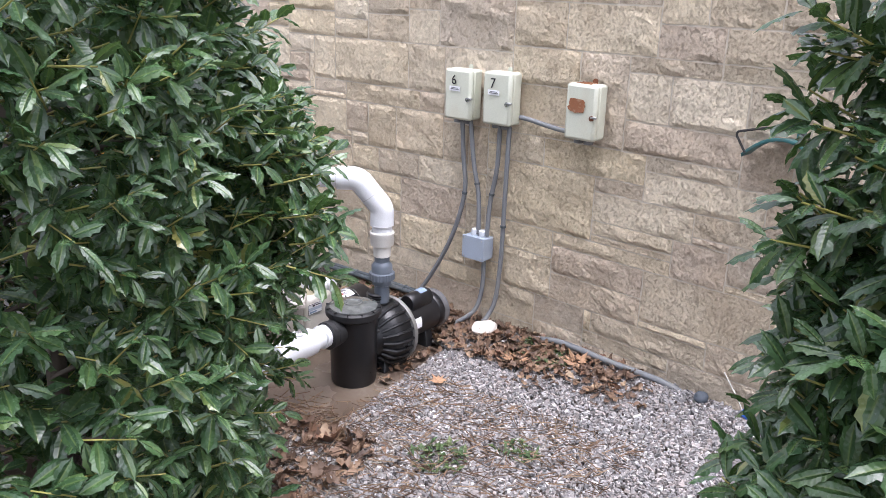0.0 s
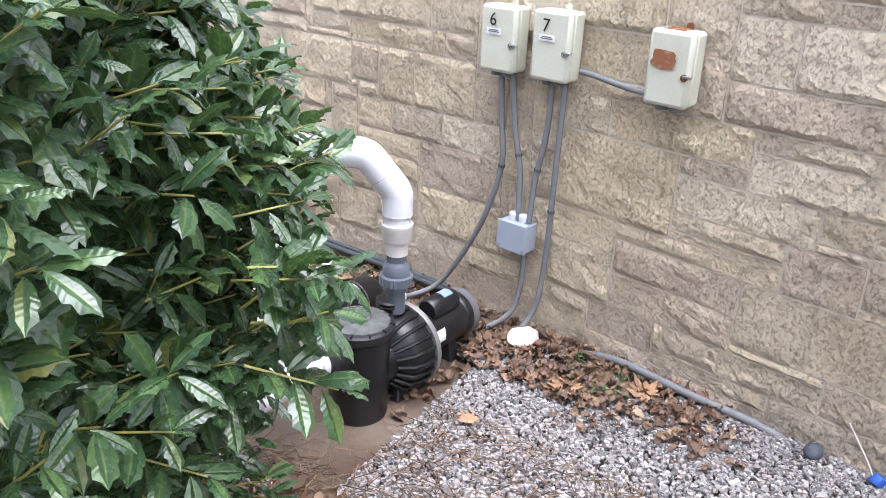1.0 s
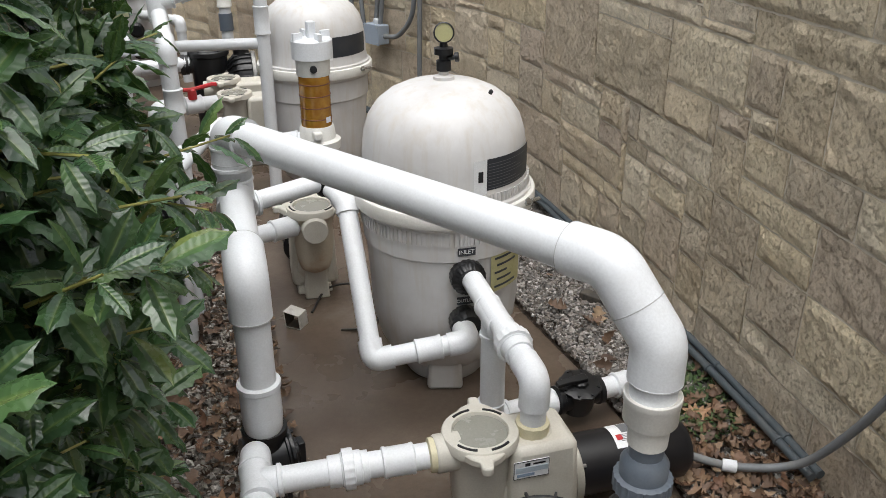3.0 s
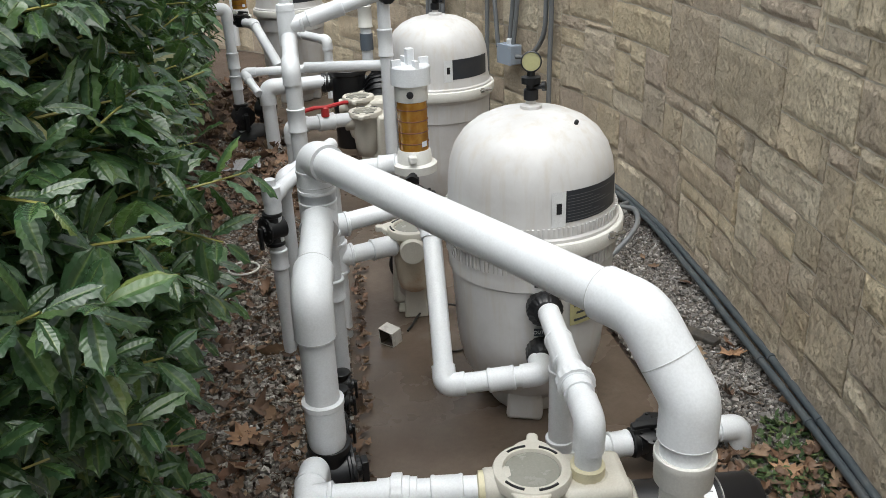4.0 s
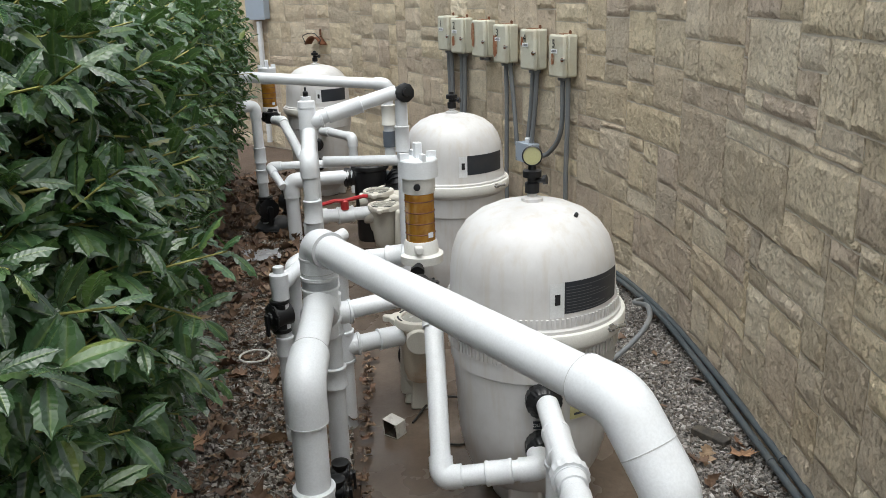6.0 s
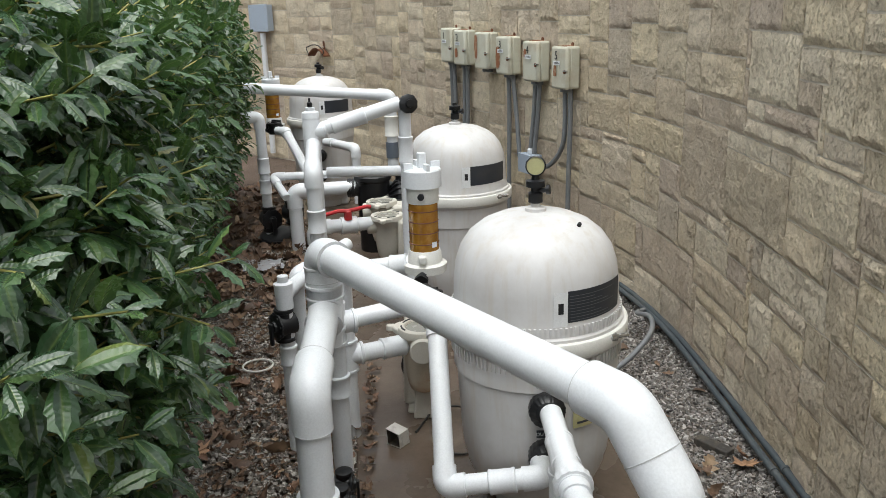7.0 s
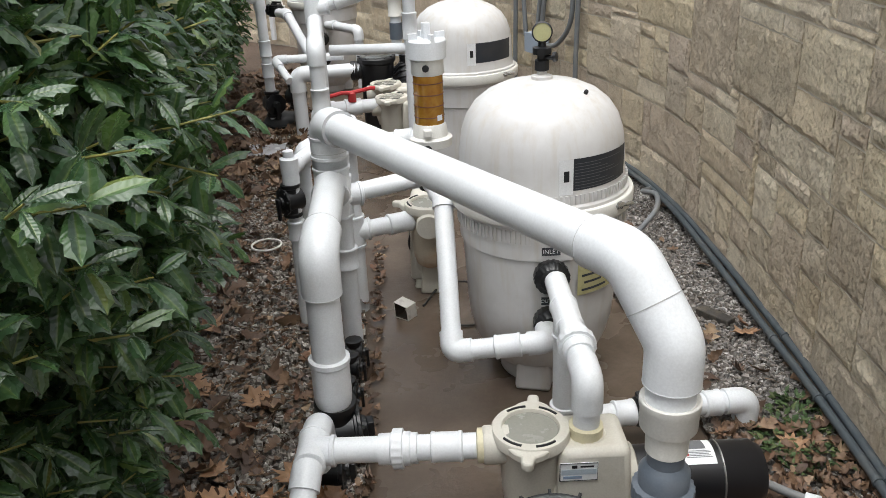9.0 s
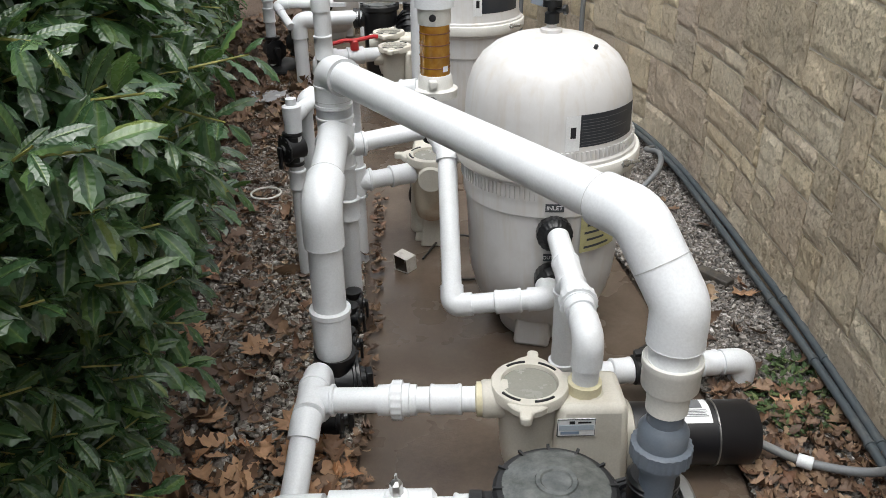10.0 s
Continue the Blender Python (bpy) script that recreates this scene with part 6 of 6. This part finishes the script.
for ya, yb, kk in ((5.83, 5.84, 0), (6.12, 6.18, 1), (6.16, 6.22, 1), (6.40, 6.33, 1), (6.44, 6.44, 0), (6.90, 6.93, 0), (6.94, 6.97, 0), (7.07, 7.07, 0), (7.11, 7.11, 0)):
    conduit("grey conduit down the far wall", [on_wall(ya, 0.05, 1.03), on_wall((ya + yb) / 2, 0.045, 0.78), on_wall(yb, 0.05, 0.55 if kk else 0.4), on_wall(yb, 0.05, 0.53 if kk else 0.0)], 0.0135)
conduit("grey conduit curving into the far junction box", [on_wall(5.88, 0.05, 1.0), on_wall(5.89, 0.05, 0.68), on_wall(6.0, 0.06, 0.53), on_wall(6.12, 0.07, 0.50)], 0.0135)
conduit("white conduit down the far wall", [on_wall(9.92, 0.06, 1.2), on_wall(9.92, 0.06, 0.7), on_wall(9.92, 0.06, 0.0)], 0.028, PVC)


def hose_hanger(y, z, label, mat, wire=True, scale=1.0):
    """Curved sheet-metal hose hanger with a wire guard and a fixing tab."""
    s = wall_s(y)
    p, d = wall_at(s)
    out, right, up = Vector((-d.y, d.x, 0)), -d, Vector((0, 0, 1))
    h = thing("hose_hanger", label, "hose hanger", p + Vector((0, 0, z)), "hose hangers")
    bm = bmesh.new()
    rows = []
    for k, o in enumerate((0.02, 0.055, 0.095, 0.10)):
        row = []
        for i in range(13):
            t = -1 + i / 6
            lift = 0.018 if k == 3 else 0.0
            row.append(bm.verts.new(p + out * o + right * (0.14 * scale * t) + up * (z - 0.075 * scale * t * t + lift * 0.6)))
        rows.append(row)
    for a, b in zip(rows, rows[1:]):
        for i in range(12):
            bm.faces.new((a[i], a[i + 1], b[i + 1], b[i]))
    saddle = part("saddle", bm, mat, h)
    sol = saddle.modifiers.new("sheet", "SOLIDIFY")
    sol.thickness = 0.003
    tab = part("tab", block((0.005, 0.032 * scale, 0.09 * scale), p + out * 0.022 + right * 0.035 * scale + up * (z - 0.01), math.degrees(math.atan2(out.y, out.x))), mat, h, bevel=0.002)
    for zz in (0.015, 0.065):
        part("screw", lathe([(0.006, 0), (0.006, 0.003), (0, 0.004)], p + out * 0.026 + right * 0.035 * scale + up * (z + zz * scale), out, 8), STEEL, tab)
    if wire:
        pts = [p + out * 0.10 + right * (scale * a) + up * (z + scale * b) for a, b in ((-0.125, -0.06), (-0.165, 0.0), (-0.16, 0.012), (-0.06, 0.038), (0.0, 0.042), (0.06, 0.036), (0.15, -0.015), (0.155, -0.03), (0.12, -0.06))]
        part("wire_guard", sweep(rounded(pts, 0.03, 4), 0.0045, 8), IRON, h)
    return h


hose_hanger(0.99, 1.085, "teal-painted rusty hose hanger with black wire guard", GREEN_METAL)
hose_hanger(9.32, 1.06, "rusted hose hanger on the far wall", RUST, True, 0.9)

# ---- clutter on the ground ----


def lump(name, label, category, at, size, mat, seed, flat=1.0):
    r = random.Random(seed)
    bm = bmesh.new()
    bmesh.ops.create_icosphere(bm, subdivisions=3, radius=1.0)
    for v in bm.verts:
        k = 1 + 0.22 * noise.noise(v.co * 1.6 + Vector((seed, 0, 0))) + 0.07 * noise.noise(v.co * 5)
        v.co = Vector((v.co.x * size[0] * k, v.co.y * size[1] * k, v.co.z * size[2] * k)) + Vector(at)
    me_ob = part(name, bm, mat, None)
    return tagged(me_ob, label, category)


lump("pale_stone", "pale broken stone lying among dead leaves", "stone", (3.285, 2.24, 0.01), (0.07, 0.055, 0.03), CHALK, 2)
lump("dark_stone", "dark blue-grey rounded stone at the wall foot", "stone", (3.25, 1.175, 0.012), (0.034, 0.028, 0.024), plain("slate_stone", (0.07, 0.085, 0.105), 0.7), 4)
w = part("wood_scrap", block((0.13, 0.045, 0.03), (3.325, 3.75, -0.03), 125), WOOD_DARK, None, bevel=0.004)
tagged(w, "wet dark wood scrap on the gravel", "wood")
w = part("wood_scrap", block((0.10, 0.03, 0.02), (3.12, 4.1, -0.03), 60), WOOD_DARK, None, bevel=0.003)
tagged(w, "small dark wood scrap on the gravel", "wood")


def bucket_bag():
    """White product bag lying against the bush: printed panel, blue bars, orange mark."""
    b = thing("product_bag", "white plastic product bag with blue and orange print", "bag", (3.0, 0.72, -0.02))
    bm = bmesh.new()
    rows = []
    for j in range(9):
        fz = j / 8
        ring = []
        for i in range(20):
            a = 2 * math.pi * i / 20
            c, s = math.cos(a), math.sin(a)
            k = (abs(c) ** 5 + abs(s) ** 5) ** -0.2
            w = 0.12 * (1 - 0.08 * fz) + 0.006 * noise.noise((c * 2, s * 2, fz * 4))
            dpt = 0.07 * (1 - 0.75 * fz ** 3)
            ring.append(bm.verts.new(Vector((3.03 + c * k * dpt * 0.9 + s * k * w * 0.5, 0.72 + s * k * w * 0.85 - c * k * dpt * 0.4, -0.03 + 0.20 * fz))))
        rows.append(ring)
    for a, c in zip(rows, rows[1:]):
        for i in range(20):
            bm.faces.new((a[i], a[(i + 1) % 20], c[(i + 1) % 20], c[i]))
    bm.faces.new(rows[0])
    bm.faces.new(rows[-1])
    part("sack", bm, PLASTIC_WHITE, b)
    right = Vector((0.53, -0.85, 0))
    n = right.cross(Vector((0, 0, 1)))
    o = Vector((3.03, 0.72, 0)) + n * 0.082
    panel(o + Vector((0, 0, 0.03)), right, 0.13, 0.06, BLUE, b, "blue_print", proud=0.004)
    for k in range(3):
        panel(o + n * 0.005 + right * (-0.03 + 0.03 * k) + Vector((0, 0, 0.03)), right, 0.008, 0.055, PAPER, b, "white_bar")
    panel(o + right * 0.085 + Vector((0, 0, 0.04)), right, 0.03, 0.03, ORANGE, b, "orange_print", proud=0.004)
    panel(o - right * 0.01 + Vector((0, 0, 0.155)), right, 0.03, 0.012, RED, b, "red_print", proud=0.003)
    for k in range(5):
        panel(o + right * 0.03 + Vector((0, 0, 0.15 - 0.010 * k)), right, 0.05, 0.003, TEXT_GREY, b, "print_line", proud=0.003)
    return b


PLASTIC_WHITE = plain("white_plastic_film", (0.78, 0.79, 0.82), 0.3, amount=0.1, relief=0.2, fine=40)
bucket_bag()

c = thing("blue_cap", "small blue plastic cap with a thin wire in gravel", "cap", (3.215, 0.995, 0.0))
part("cap", lathe([(0.02, 0), (0.022, 0.004), (0.02, 0.03), (0.012, 0.036), (0, 0.037)], (3.215, 0.995, 0.0), (0.5, -0.3, 0.6), 16, scallop=0.06, teeth=6), BLUE, c)
part("wire", sweep(curve_line([(3.22, 1.0, 0.02), (3.235, 1.03, 0.06), (3.245, 1.07, 0.11), (3.25, 1.10, 0.15)], 6), 0.002, 6), PVC_OLD, c)

d = thing("metal_duct_scrap", "short open metal duct piece lying on the slab", "scrap", (2.27, 3.92, PAD))
bm = bmesh.new()
m4 = Matrix.Translation((2.27, 3.92, PAD + 0.002)) @ Matrix.Rotation(radians(-38), 4, "Z")
duct_out = ((-0.030, 0.0), (0.028, 0.0), (0.024, 0.052), (-0.036, 0.060))
duct_in = [(u * 0.9, 0.0035 + w * 0.9) for u, w in duct_out]
rings = [[bm.verts.new(m4 @ Vector((u, v, w))) for u, w in shape] for shape, v in ((duct_in, 0.026), (duct_out, 0.026), (duct_out, -0.026), (duct_in, -0.026))]
for a4, b4 in zip(rings, rings[1:]):
    for i in range(4):
        bm.faces.new((a4[i], a4[(i + 1) % 4], b4[(i + 1) % 4], b4[i]))
part("duct", bm, plain("weathered_sheet_metal", (0.60, 0.58, 0.54), 0.5, 0.1, amount=0.6, dirt=(0.08, 0.05, 0.035), scale=30), d, smooth=False)
# rusty lining, coloured near black so the open end reads as shaded
bm = bmesh.new()
rings = [[bm.verts.new(m4 @ Vector((u, v, w))) for u, w in duct_in] for v in (-0.0255, 0.0255)]
for i in range(4):
    bm.faces.new((rings[0][i], rings[1][i], rings[1][(i + 1) % 4], rings[0][(i + 1) % 4]))
part("lining", bm, plain("shaded_rusty_metal", (0.035, 0.028, 0.022), 0.8, amount=0.6, dirt=(0.10, 0.05, 0.03), scale=30), d, "rusted inside, near black to carry the duct's inner shade", smooth=False)
cb = conduit("black cable curled on the slab", [(2.33, 3.99, PAD + 0.005), (2.41, 4.13, PAD + 0.02), (2.53, 4.10, PAD + 0.03), (2.56, 3.93, PAD + 0.01), (2.51, 3.83, PAD + 0.006), (2.41, 3.84, PAD + 0.006)], 0.004, IRON, name="cable")
cb["category"] = "cable"
bm = sweep([(1.672 + 0.062 * math.cos(radians(15 * k)), 4.52 + 0.062 * math.sin(radians(15 * k)), 0.004) for k in range(25)], 0.0045, 8)
tagged(part("ring_scrap", bm, PVC_OLD, None), "white plastic ring lying on dark gravel", "ring")
dc = thing("valve_box_cover", "round black valve box cover half-sunk in leaves", "cover", (1.44, 6.56, -0.03))
part("dome", lathe([(0.125, 0), (0.128, 0.03), (0.12, 0.055), (0.09, 0.085), (0.04, 0.098), (0, 0.1)], (1.44, 6.56, -0.03), (0, 0, 1), 36), BLACK_DULL, dc)
part("rim", lathe([(0.125, 0.022), (0.14, 0.024), (0.14, 0.034), (0.125, 0.036)], (1.44, 6.56, -0.03), (0, 0, 1), 36), BLACK, dc)


def plastic_sheet():
    bm = bmesh.new()
    g = [[bm.verts.new((1.43 + 0.12 * (i / 8 - 0.5) * 2 + 0.02 * math.sin(j), 5.97 + 0.10 * (j / 6 - 0.5) * 2, -0.01 + 0.03 * abs(noise.noise((i * 0.7, j * 0.7, 1))))) for i in range(9)] for j in range(7)]
    for a, b in zip(g, g[1:]):
        for i in range(8):
            bm.faces.new((a[i], a[i + 1], b[i + 1], b[i]))
    return tagged(part("plastic_sheet", bm, plain("clear_film", (0.42, 0.42, 0.44), 0.25, amount=0.2), None), "crumpled clear plastic sheet on dead leaves", "plastic")


plastic_sheet()
gl = lump("round_black_stone", "dark round cover beside the header", "cover", (1.62, 2.42, -0.02), (0.09, 0.08, 0.03), plain("mossy_black", (0.03, 0.05, 0.035), 0.7, amount=0.6, dirt=(0.06, 0.09, 0.04)), 8)


def big_leaf(at, size, turn, seed, mat):
    """A large curled plane-tree leaf."""
    r = random.Random(seed)
    bm = bmesh.new()
    c = bm.verts.new((0, 0, 0))
    ring = []
    n = 20
    for i in range(n):
        a = 2 * math.pi * i / n
        k = (1.0, 0.62, 0.8, 0.55)[i % 4] * r.uniform(0.85, 1.1)
        x, y = size * k * math.cos(a), size * 0.85 * k * math.sin(a)
        ring.append(bm.verts.new((x, y, 0.35 * (x * x + y * y) / size * r.uniform(0.3, 1.4))))
    for i in range(n):
        bm.faces.new((c, ring[i], ring[(i + 1) % n]))
    bmesh.ops.transform(bm, matrix=Matrix.Translation(at) @ Matrix.Rotation(turn, 4, "Z") @ Matrix.Rotation(r.uniform(-0.3, 0.3), 4, "X"), verts=bm.verts)
    ob = part("dead_leaf", bm, mat, None)
    sol = ob.modifiers.new("blade", "SOLIDIFY")
    sol.thickness = 0.0008
    return tagged(ob, "large curled orange-brown dead leaf on the ground", "leaf", "fallen leaves")


rl = random.Random(17)
for x, y in ((2.20, 2.70), (2.235, 2.66), (1.99, 3.02), (1.83, 3.38), (1.65, 3.45), (1.60, 3.50), (1.86, 2.72), (1.72, 2.85), (1.66, 2.62), (1.93, 2.62), (1.78, 3.05), (1.55, 2.95), (1.92, 2.45), (1.58, 3.85), (3.38, 3.62), (3.3, 3.05), (3.22, 1.72), (3.1, 1.95), (2.72, 2.1), (1.7, 2.3), (1.85, 2.25)):
    big_leaf((x, y, (PAD if inside_pad(x, y) else ground_height(x, y)) + 0.02), rl.uniform(0.045, 0.075), rl.uniform(0, 6.28), rl.randint(0, 999), DEAD_BRIGHT)


def weed_patch(at, radius, blades, seed):
    r = random.Random(seed)
    verts, faces = [], []
    for _ in range(blades):
        a, d = r.uniform(0, 6.28), radius * math.sqrt(r.random())
        x, y = at[0] + d * math.cos(a), at[1] + d * math.sin(a)
        b, l, w = r.uniform(0, 6.28), r.uniform(0.015, 0.045), r.uniform(0.004, 0.010)
        dx, dy = math.cos(b), math.sin(b)
        z = ground_height(x, y)
        o = len(verts)
        verts += [(x, y, z), (x + dx * l * 0.5 - dy * w, y + dy * l * 0.5 + dx * w, z + l * 0.6), (x + dx * l, y + dy * l, z + l * 0.7), (x + dx * l * 0.5 + dy * w, y + dy * l * 0.5 - dx * w, z + l * 0.6)]
        faces.append((o, o + 1, o + 2, o + 3))
    ob = part("weeds", mesh_from("weeds", verts, faces), WEED, None, smooth=False)
    return tagged(ob, "small green weeds among dead leaves", "weeds", kind="stuff")


weed_patch((3.22, 1.9), 0.16, 260, 1)
weed_patch((3.33, 3.05), 0.12, 260, 2)
weed_patch((3.40, 3.2), 0.10, 160, 4)
weed_patch((2.25, 1.75), 0.10, 120, 3)
weed_patch((2.45, 1.55), 0.07, 60, 5)

# ---- loose ground cover ----


def scatter_stones(name, label, places, size, mat, r):
    """Angular crushed stones, one mesh."""
    n = len(places)
    base = np.array([(sx, sy, sz) for sz in (-1, 1) for sx, sy in ((-1, -1), (1, -1), (1, 1), (-1, 1))], float)
    quads = np.array([(4, 5, 6, 7), (0, 1, 5, 4), (1, 2, 6, 5), (2, 3, 7, 6), (3, 0, 4, 7)])
    g = np.random.RandomState(r)
    v = base[None] + g.uniform(-0.55, 0.55, (n, 8, 3))
    v *= (size * 0.5 * g.lognormal(0, 0.28, (n, 1, 1))) * g.uniform(0.55, 1.0, (n, 1, 3))
    a, b = g.uniform(0, 2 * np.pi, n), g.normal(0, 0.5, n)
    ca, sa, cb, sb = np.cos(a), np.sin(a), np.cos(b), np.sin(b)
    x, y, z = v[..., 0], v[..., 1], v[..., 2]
    y, z = y * cb[:, None] - z * sb[:, None], y * sb[:, None] + z * cb[:, None]
    x, y = x * ca[:, None] - y * sa[:, None], x * sa[:, None] + y * ca[:, None]
    v = np.stack([x, y, z], -1) + np.array(places)[:, None, :]
    f = quads[None] + (np.arange(n) * 8)[:, None, None]
    ob = part(name, mesh_from(name, v.reshape(-1, 3).tolist(), f.reshape(-1, 4).tolist()), mat, None, smooth=False)
    return tagged(ob, label, "gravel", kind="stuff")


def wall_x(y):
    p, _ = wall_at(wall_s(y))
    return p.x


def hedge_x(y):
    pts = HEDGE_FACE
    if y < pts[0].y:
        return -0.5
    for a, b in zip(pts, pts[1:]):
        if a.y <= y <= b.y:
            return a.x + (b.x - a.x) * (y - a.y) / (b.y - a.y)
    return pts[-1].x


def spots(n, x0, x1, y0, y1, keep, r, lift=0.0):
    out = []
    g = random.Random(r)
    while len(out) < n:
        x, y = g.uniform(x0, x1), g.uniform(y0, y1)
        if keep(x, y, g):
            out.append((x, y, ground_height(x, y) + lift + g.uniform(-0.006, 0.006)))
    return out


front = lambda x, y, g: x < wall_x(y) - 0.01 and g.random() < (y - 0.15) / 0.5 and not inside_pad(x, y) and (x > 1.75 or g.random() < 0.25) and not (x > 3.05 and y > 1.75 and g.random() < 0.45)
scatter_stones("light_gravel", "light grey crushed gravel in front of the pumps", spots(44000, 1.3, 3.45, 0.3, 2.32, front, 1), 0.0105, GRAVEL, 1)
back = lambda x, y, g: inside_pad(x, y) is False and x < wall_x(y) - 0.01 and x > 2.4 + 0.1 * (y < 5)
scatter_stones("grey_gravel", "grey gravel between the slab and the wall", spots(34000, 2.7, 3.53, 2.3, 6.0, back, 2), 0.0095, GRAVEL_MID, 2)
left = lambda x, y, g: not inside_pad(x, y) and x < 2.25 - 0.09 * (y - 2.5) and x > hedge_x(y) - 0.35
scatter_stones("dark_gravel", "dark damp gravel mixed with mulch along the hedge", spots(26000, 1.2, 2.25, 1.9, 6.6, left, 3), 0.0115, GRAVEL_DAMP, 3)


OAK = ((0.0, 0.012), (0.10, 0.05), (0.20, 0.21), (0.29, 0.13), (0.42, 0.32), (0.54, 0.17), (0.68, 0.29), (0.78, 0.16), (0.88, 0.17), (1.0, 0.03))


def leaf_litter(name, label, places, size, mat, r):
    """Dry curled oak leaves with deep pointed lobes, one mesh."""
    g = random.Random(r)
    verts, faces = [], []
    n = len(OAK)
    for x, y, z in places:
        o = len(verts)
        k = size * g.uniform(0.65, 1.3)
        m = Matrix.Translation((x, y, z + 0.010)) @ Matrix.Rotation(g.uniform(0, 6.28), 4, "Z") @ Matrix.Rotation(g.gauss(0, 0.45), 4, "X") @ Matrix.Rotation(g.gauss(0, 0.32), 4, "Y")
        bow, cup, twist, wide = g.uniform(-0.6, 1.6), g.uniform(-0.8, 4.0), g.uniform(-0.9, 0.9), g.uniform(0.7, 1.25)
        for t, w in OAK:
            for sgn in (-1, 0, 1):
                ww = w * sgn * wide * g.uniform(0.75, 1.2)
                px = (t - 0.5 + (0.09 * abs(sgn) if w > 0.13 else 0)) * k
                h = bow * (t - 0.5) ** 2 + cup * ww * ww + twist * ww * (t - 0.5) + (g.uniform(-0.03, 0.03) if sgn else 0)
                verts.append(tuple(m @ Vector((px, ww * k, max(h, -0.1) * k))))
        for i in range(n - 1):
            a, b = o + 3 * i, o + 3 * i + 3
            faces += [(a, a + 1, b + 1, b), (a + 1, a + 2, b + 2, b + 1)]
    ob = part(name, mesh_from(name, verts, faces, True), mat, None, smooth=False)
    return tagged(ob, label, "leaves", kind="stuff")


def needles(name, label, places, r, length=0.07):
    g = random.Random(r)
    verts, faces = [], []
    for x, y, z in places:
        a, l = g.uniform(0, 6.28), length * g.uniform(0.3, 1.3)
        dx, dy, w = math.cos(a) * l / 2, math.sin(a) * l / 2, g.uniform(0.0008, 0.002)
        dz = g.uniform(-0.012, 0.012)
        o = len(verts)
        verts += [(x - dx, y - dy, z - dz + 0.008), (x + dx, y + dy, z + dz + 0.008), (x + dx - dy * w / l * 2, y + dy + dx * w / l * 2, z + dz + 0.011), (x - dx - dy * w / l * 2, y - dy + dx * w / l * 2, z - dz + 0.011)]
        faces.append((o, o + 1, o + 2, o + 3))
    ob = part(name, mesh_from(name, verts, faces), STRAW, None, smooth=False)
    return tagged(ob, label, "litter", kind="stuff")


corner = lambda x, y, g: 3.02 < x < wall_x(y) - 0.02 and (y < 2.25 or not inside_pad(x, y)) and g.random() < 1.3 - abs(y - 2.35) * 0.9
leaf_litter("corner_leaves", "brown dead leaves drifted into the corner by the wall", spots(1150, 3.0, 3.5, 1.45, 3.15, corner, 4, 0.012), 0.046, DEAD_LEAF, 4)
strip = lambda x, y, g: left(x, y, g) and (g.random() < 0.16 or y < 2.9)
leaf_litter("strip_leaves", "brown dead leaves scattered over the dark gravel", spots(520, 1.1, 2.2, 1.9, 7.0, strip, 5, 0.012), 0.078, DEAD_LEAF, 5)
clump = lambda x, y, g: g.random() < math.exp(-((x - 3.115) ** 2 + (y - 1.47) ** 2) / 0.012) + math.exp(-((x - 2.97) ** 2 + (y - 1.83) ** 2) / 0.006)
leaf_litter("needle_clump_leaves", "reddish-brown leaf crumbs matted on the gravel", spots(90, 2.85, 3.3, 1.3, 2.0, clump, 10, 0.008), 0.035, DEAD_LEAF, 10)
foot = lambda x, y, g: not inside_pad(x, y) and x > hedge_x(y) - 0.2
needles("needle_litter", "dry needles and twigs at the front edge of the slab", spots(2600, 1.25, 2.75, 1.2, 2.3, foot, 6, 0.012), 6)
behind = lambda x, y, g: back(x, y, g) and y > 3.1
leaf_litter("scattered_leaves", "few brown leaves on the gravel by the wall", spots(60, 2.9, 3.5, 3.1, 6.0, behind, 9, 0.012), 0.06, DEAD_LEAF, 9)
leaf_litter("leaf_crumbs", "broken brown leaf crumbs over the dark gravel", spots(2600, 1.2, 2.2, 1.9, 6.0, left, 12, 0.008), 0.03, DEAD_LEAF, 12)
needles("strip_needles", "dry needles and twigs along the hedge", spots(1300, 1.2, 2.2, 2.2, 6.5, left, 7, 0.012), 7)
rim = lambda x, y, g: g.random() < math.exp(-((x - 2.12) ** 2 + (y - 2.36) ** 2) / 0.02)
needles("slab_debris", "twigs and needles swept onto the slab corner", [(x, y, PAD + 0.004) for x, y, z in spots(700, 1.9, 2.5, 2.1, 2.6, rim, 14)], 14)
gap = lambda x, y, g: True
leaf_litter("slab_leaves", "brown leaves caught between the pump feet", [(x, y, PAD + 0.004) for x, y, z in spots(26, 2.62, 3.0, 2.3, 2.42, gap, 15)], 0.05, DEAD_LEAF, 15)
edge_line = lambda x, y, g: abs(x - (2.19 - 0.02 * (y - 2.6))) < 0.025
leaf_litter("edge_leaves", "leaf crumbs along the slab's edge", [(x, y, PAD + 0.006) for x, y, z in spots(160, 2.05, 2.3, 2.5, 4.6, edge_line, 16)], 0.034, DEAD_LEAF, 16)
nook = lambda x, y, g: left(x, y, g) and 2.45 < y < 2.95
leaf_litter("orange_leaves", "fresh orange-brown oak leaves in the nook by the pipes", spots(150, 1.6, 2.15, 2.4, 2.95, nook, 17, 0.016), 0.075, DEAD_BRIGHT, 17)
far_strip = lambda x, y, g: x > hedge_x(y) - 0.3 and not inside_pad(x, y)
leaf_litter("far_leaves", "brown dead leaves under the far hedge", spots(700, 0.6, 1.95, 5.2, 8.3, far_strip, 8, 0.01), 0.085, DEAD_LEAF, 8)


build_stones()
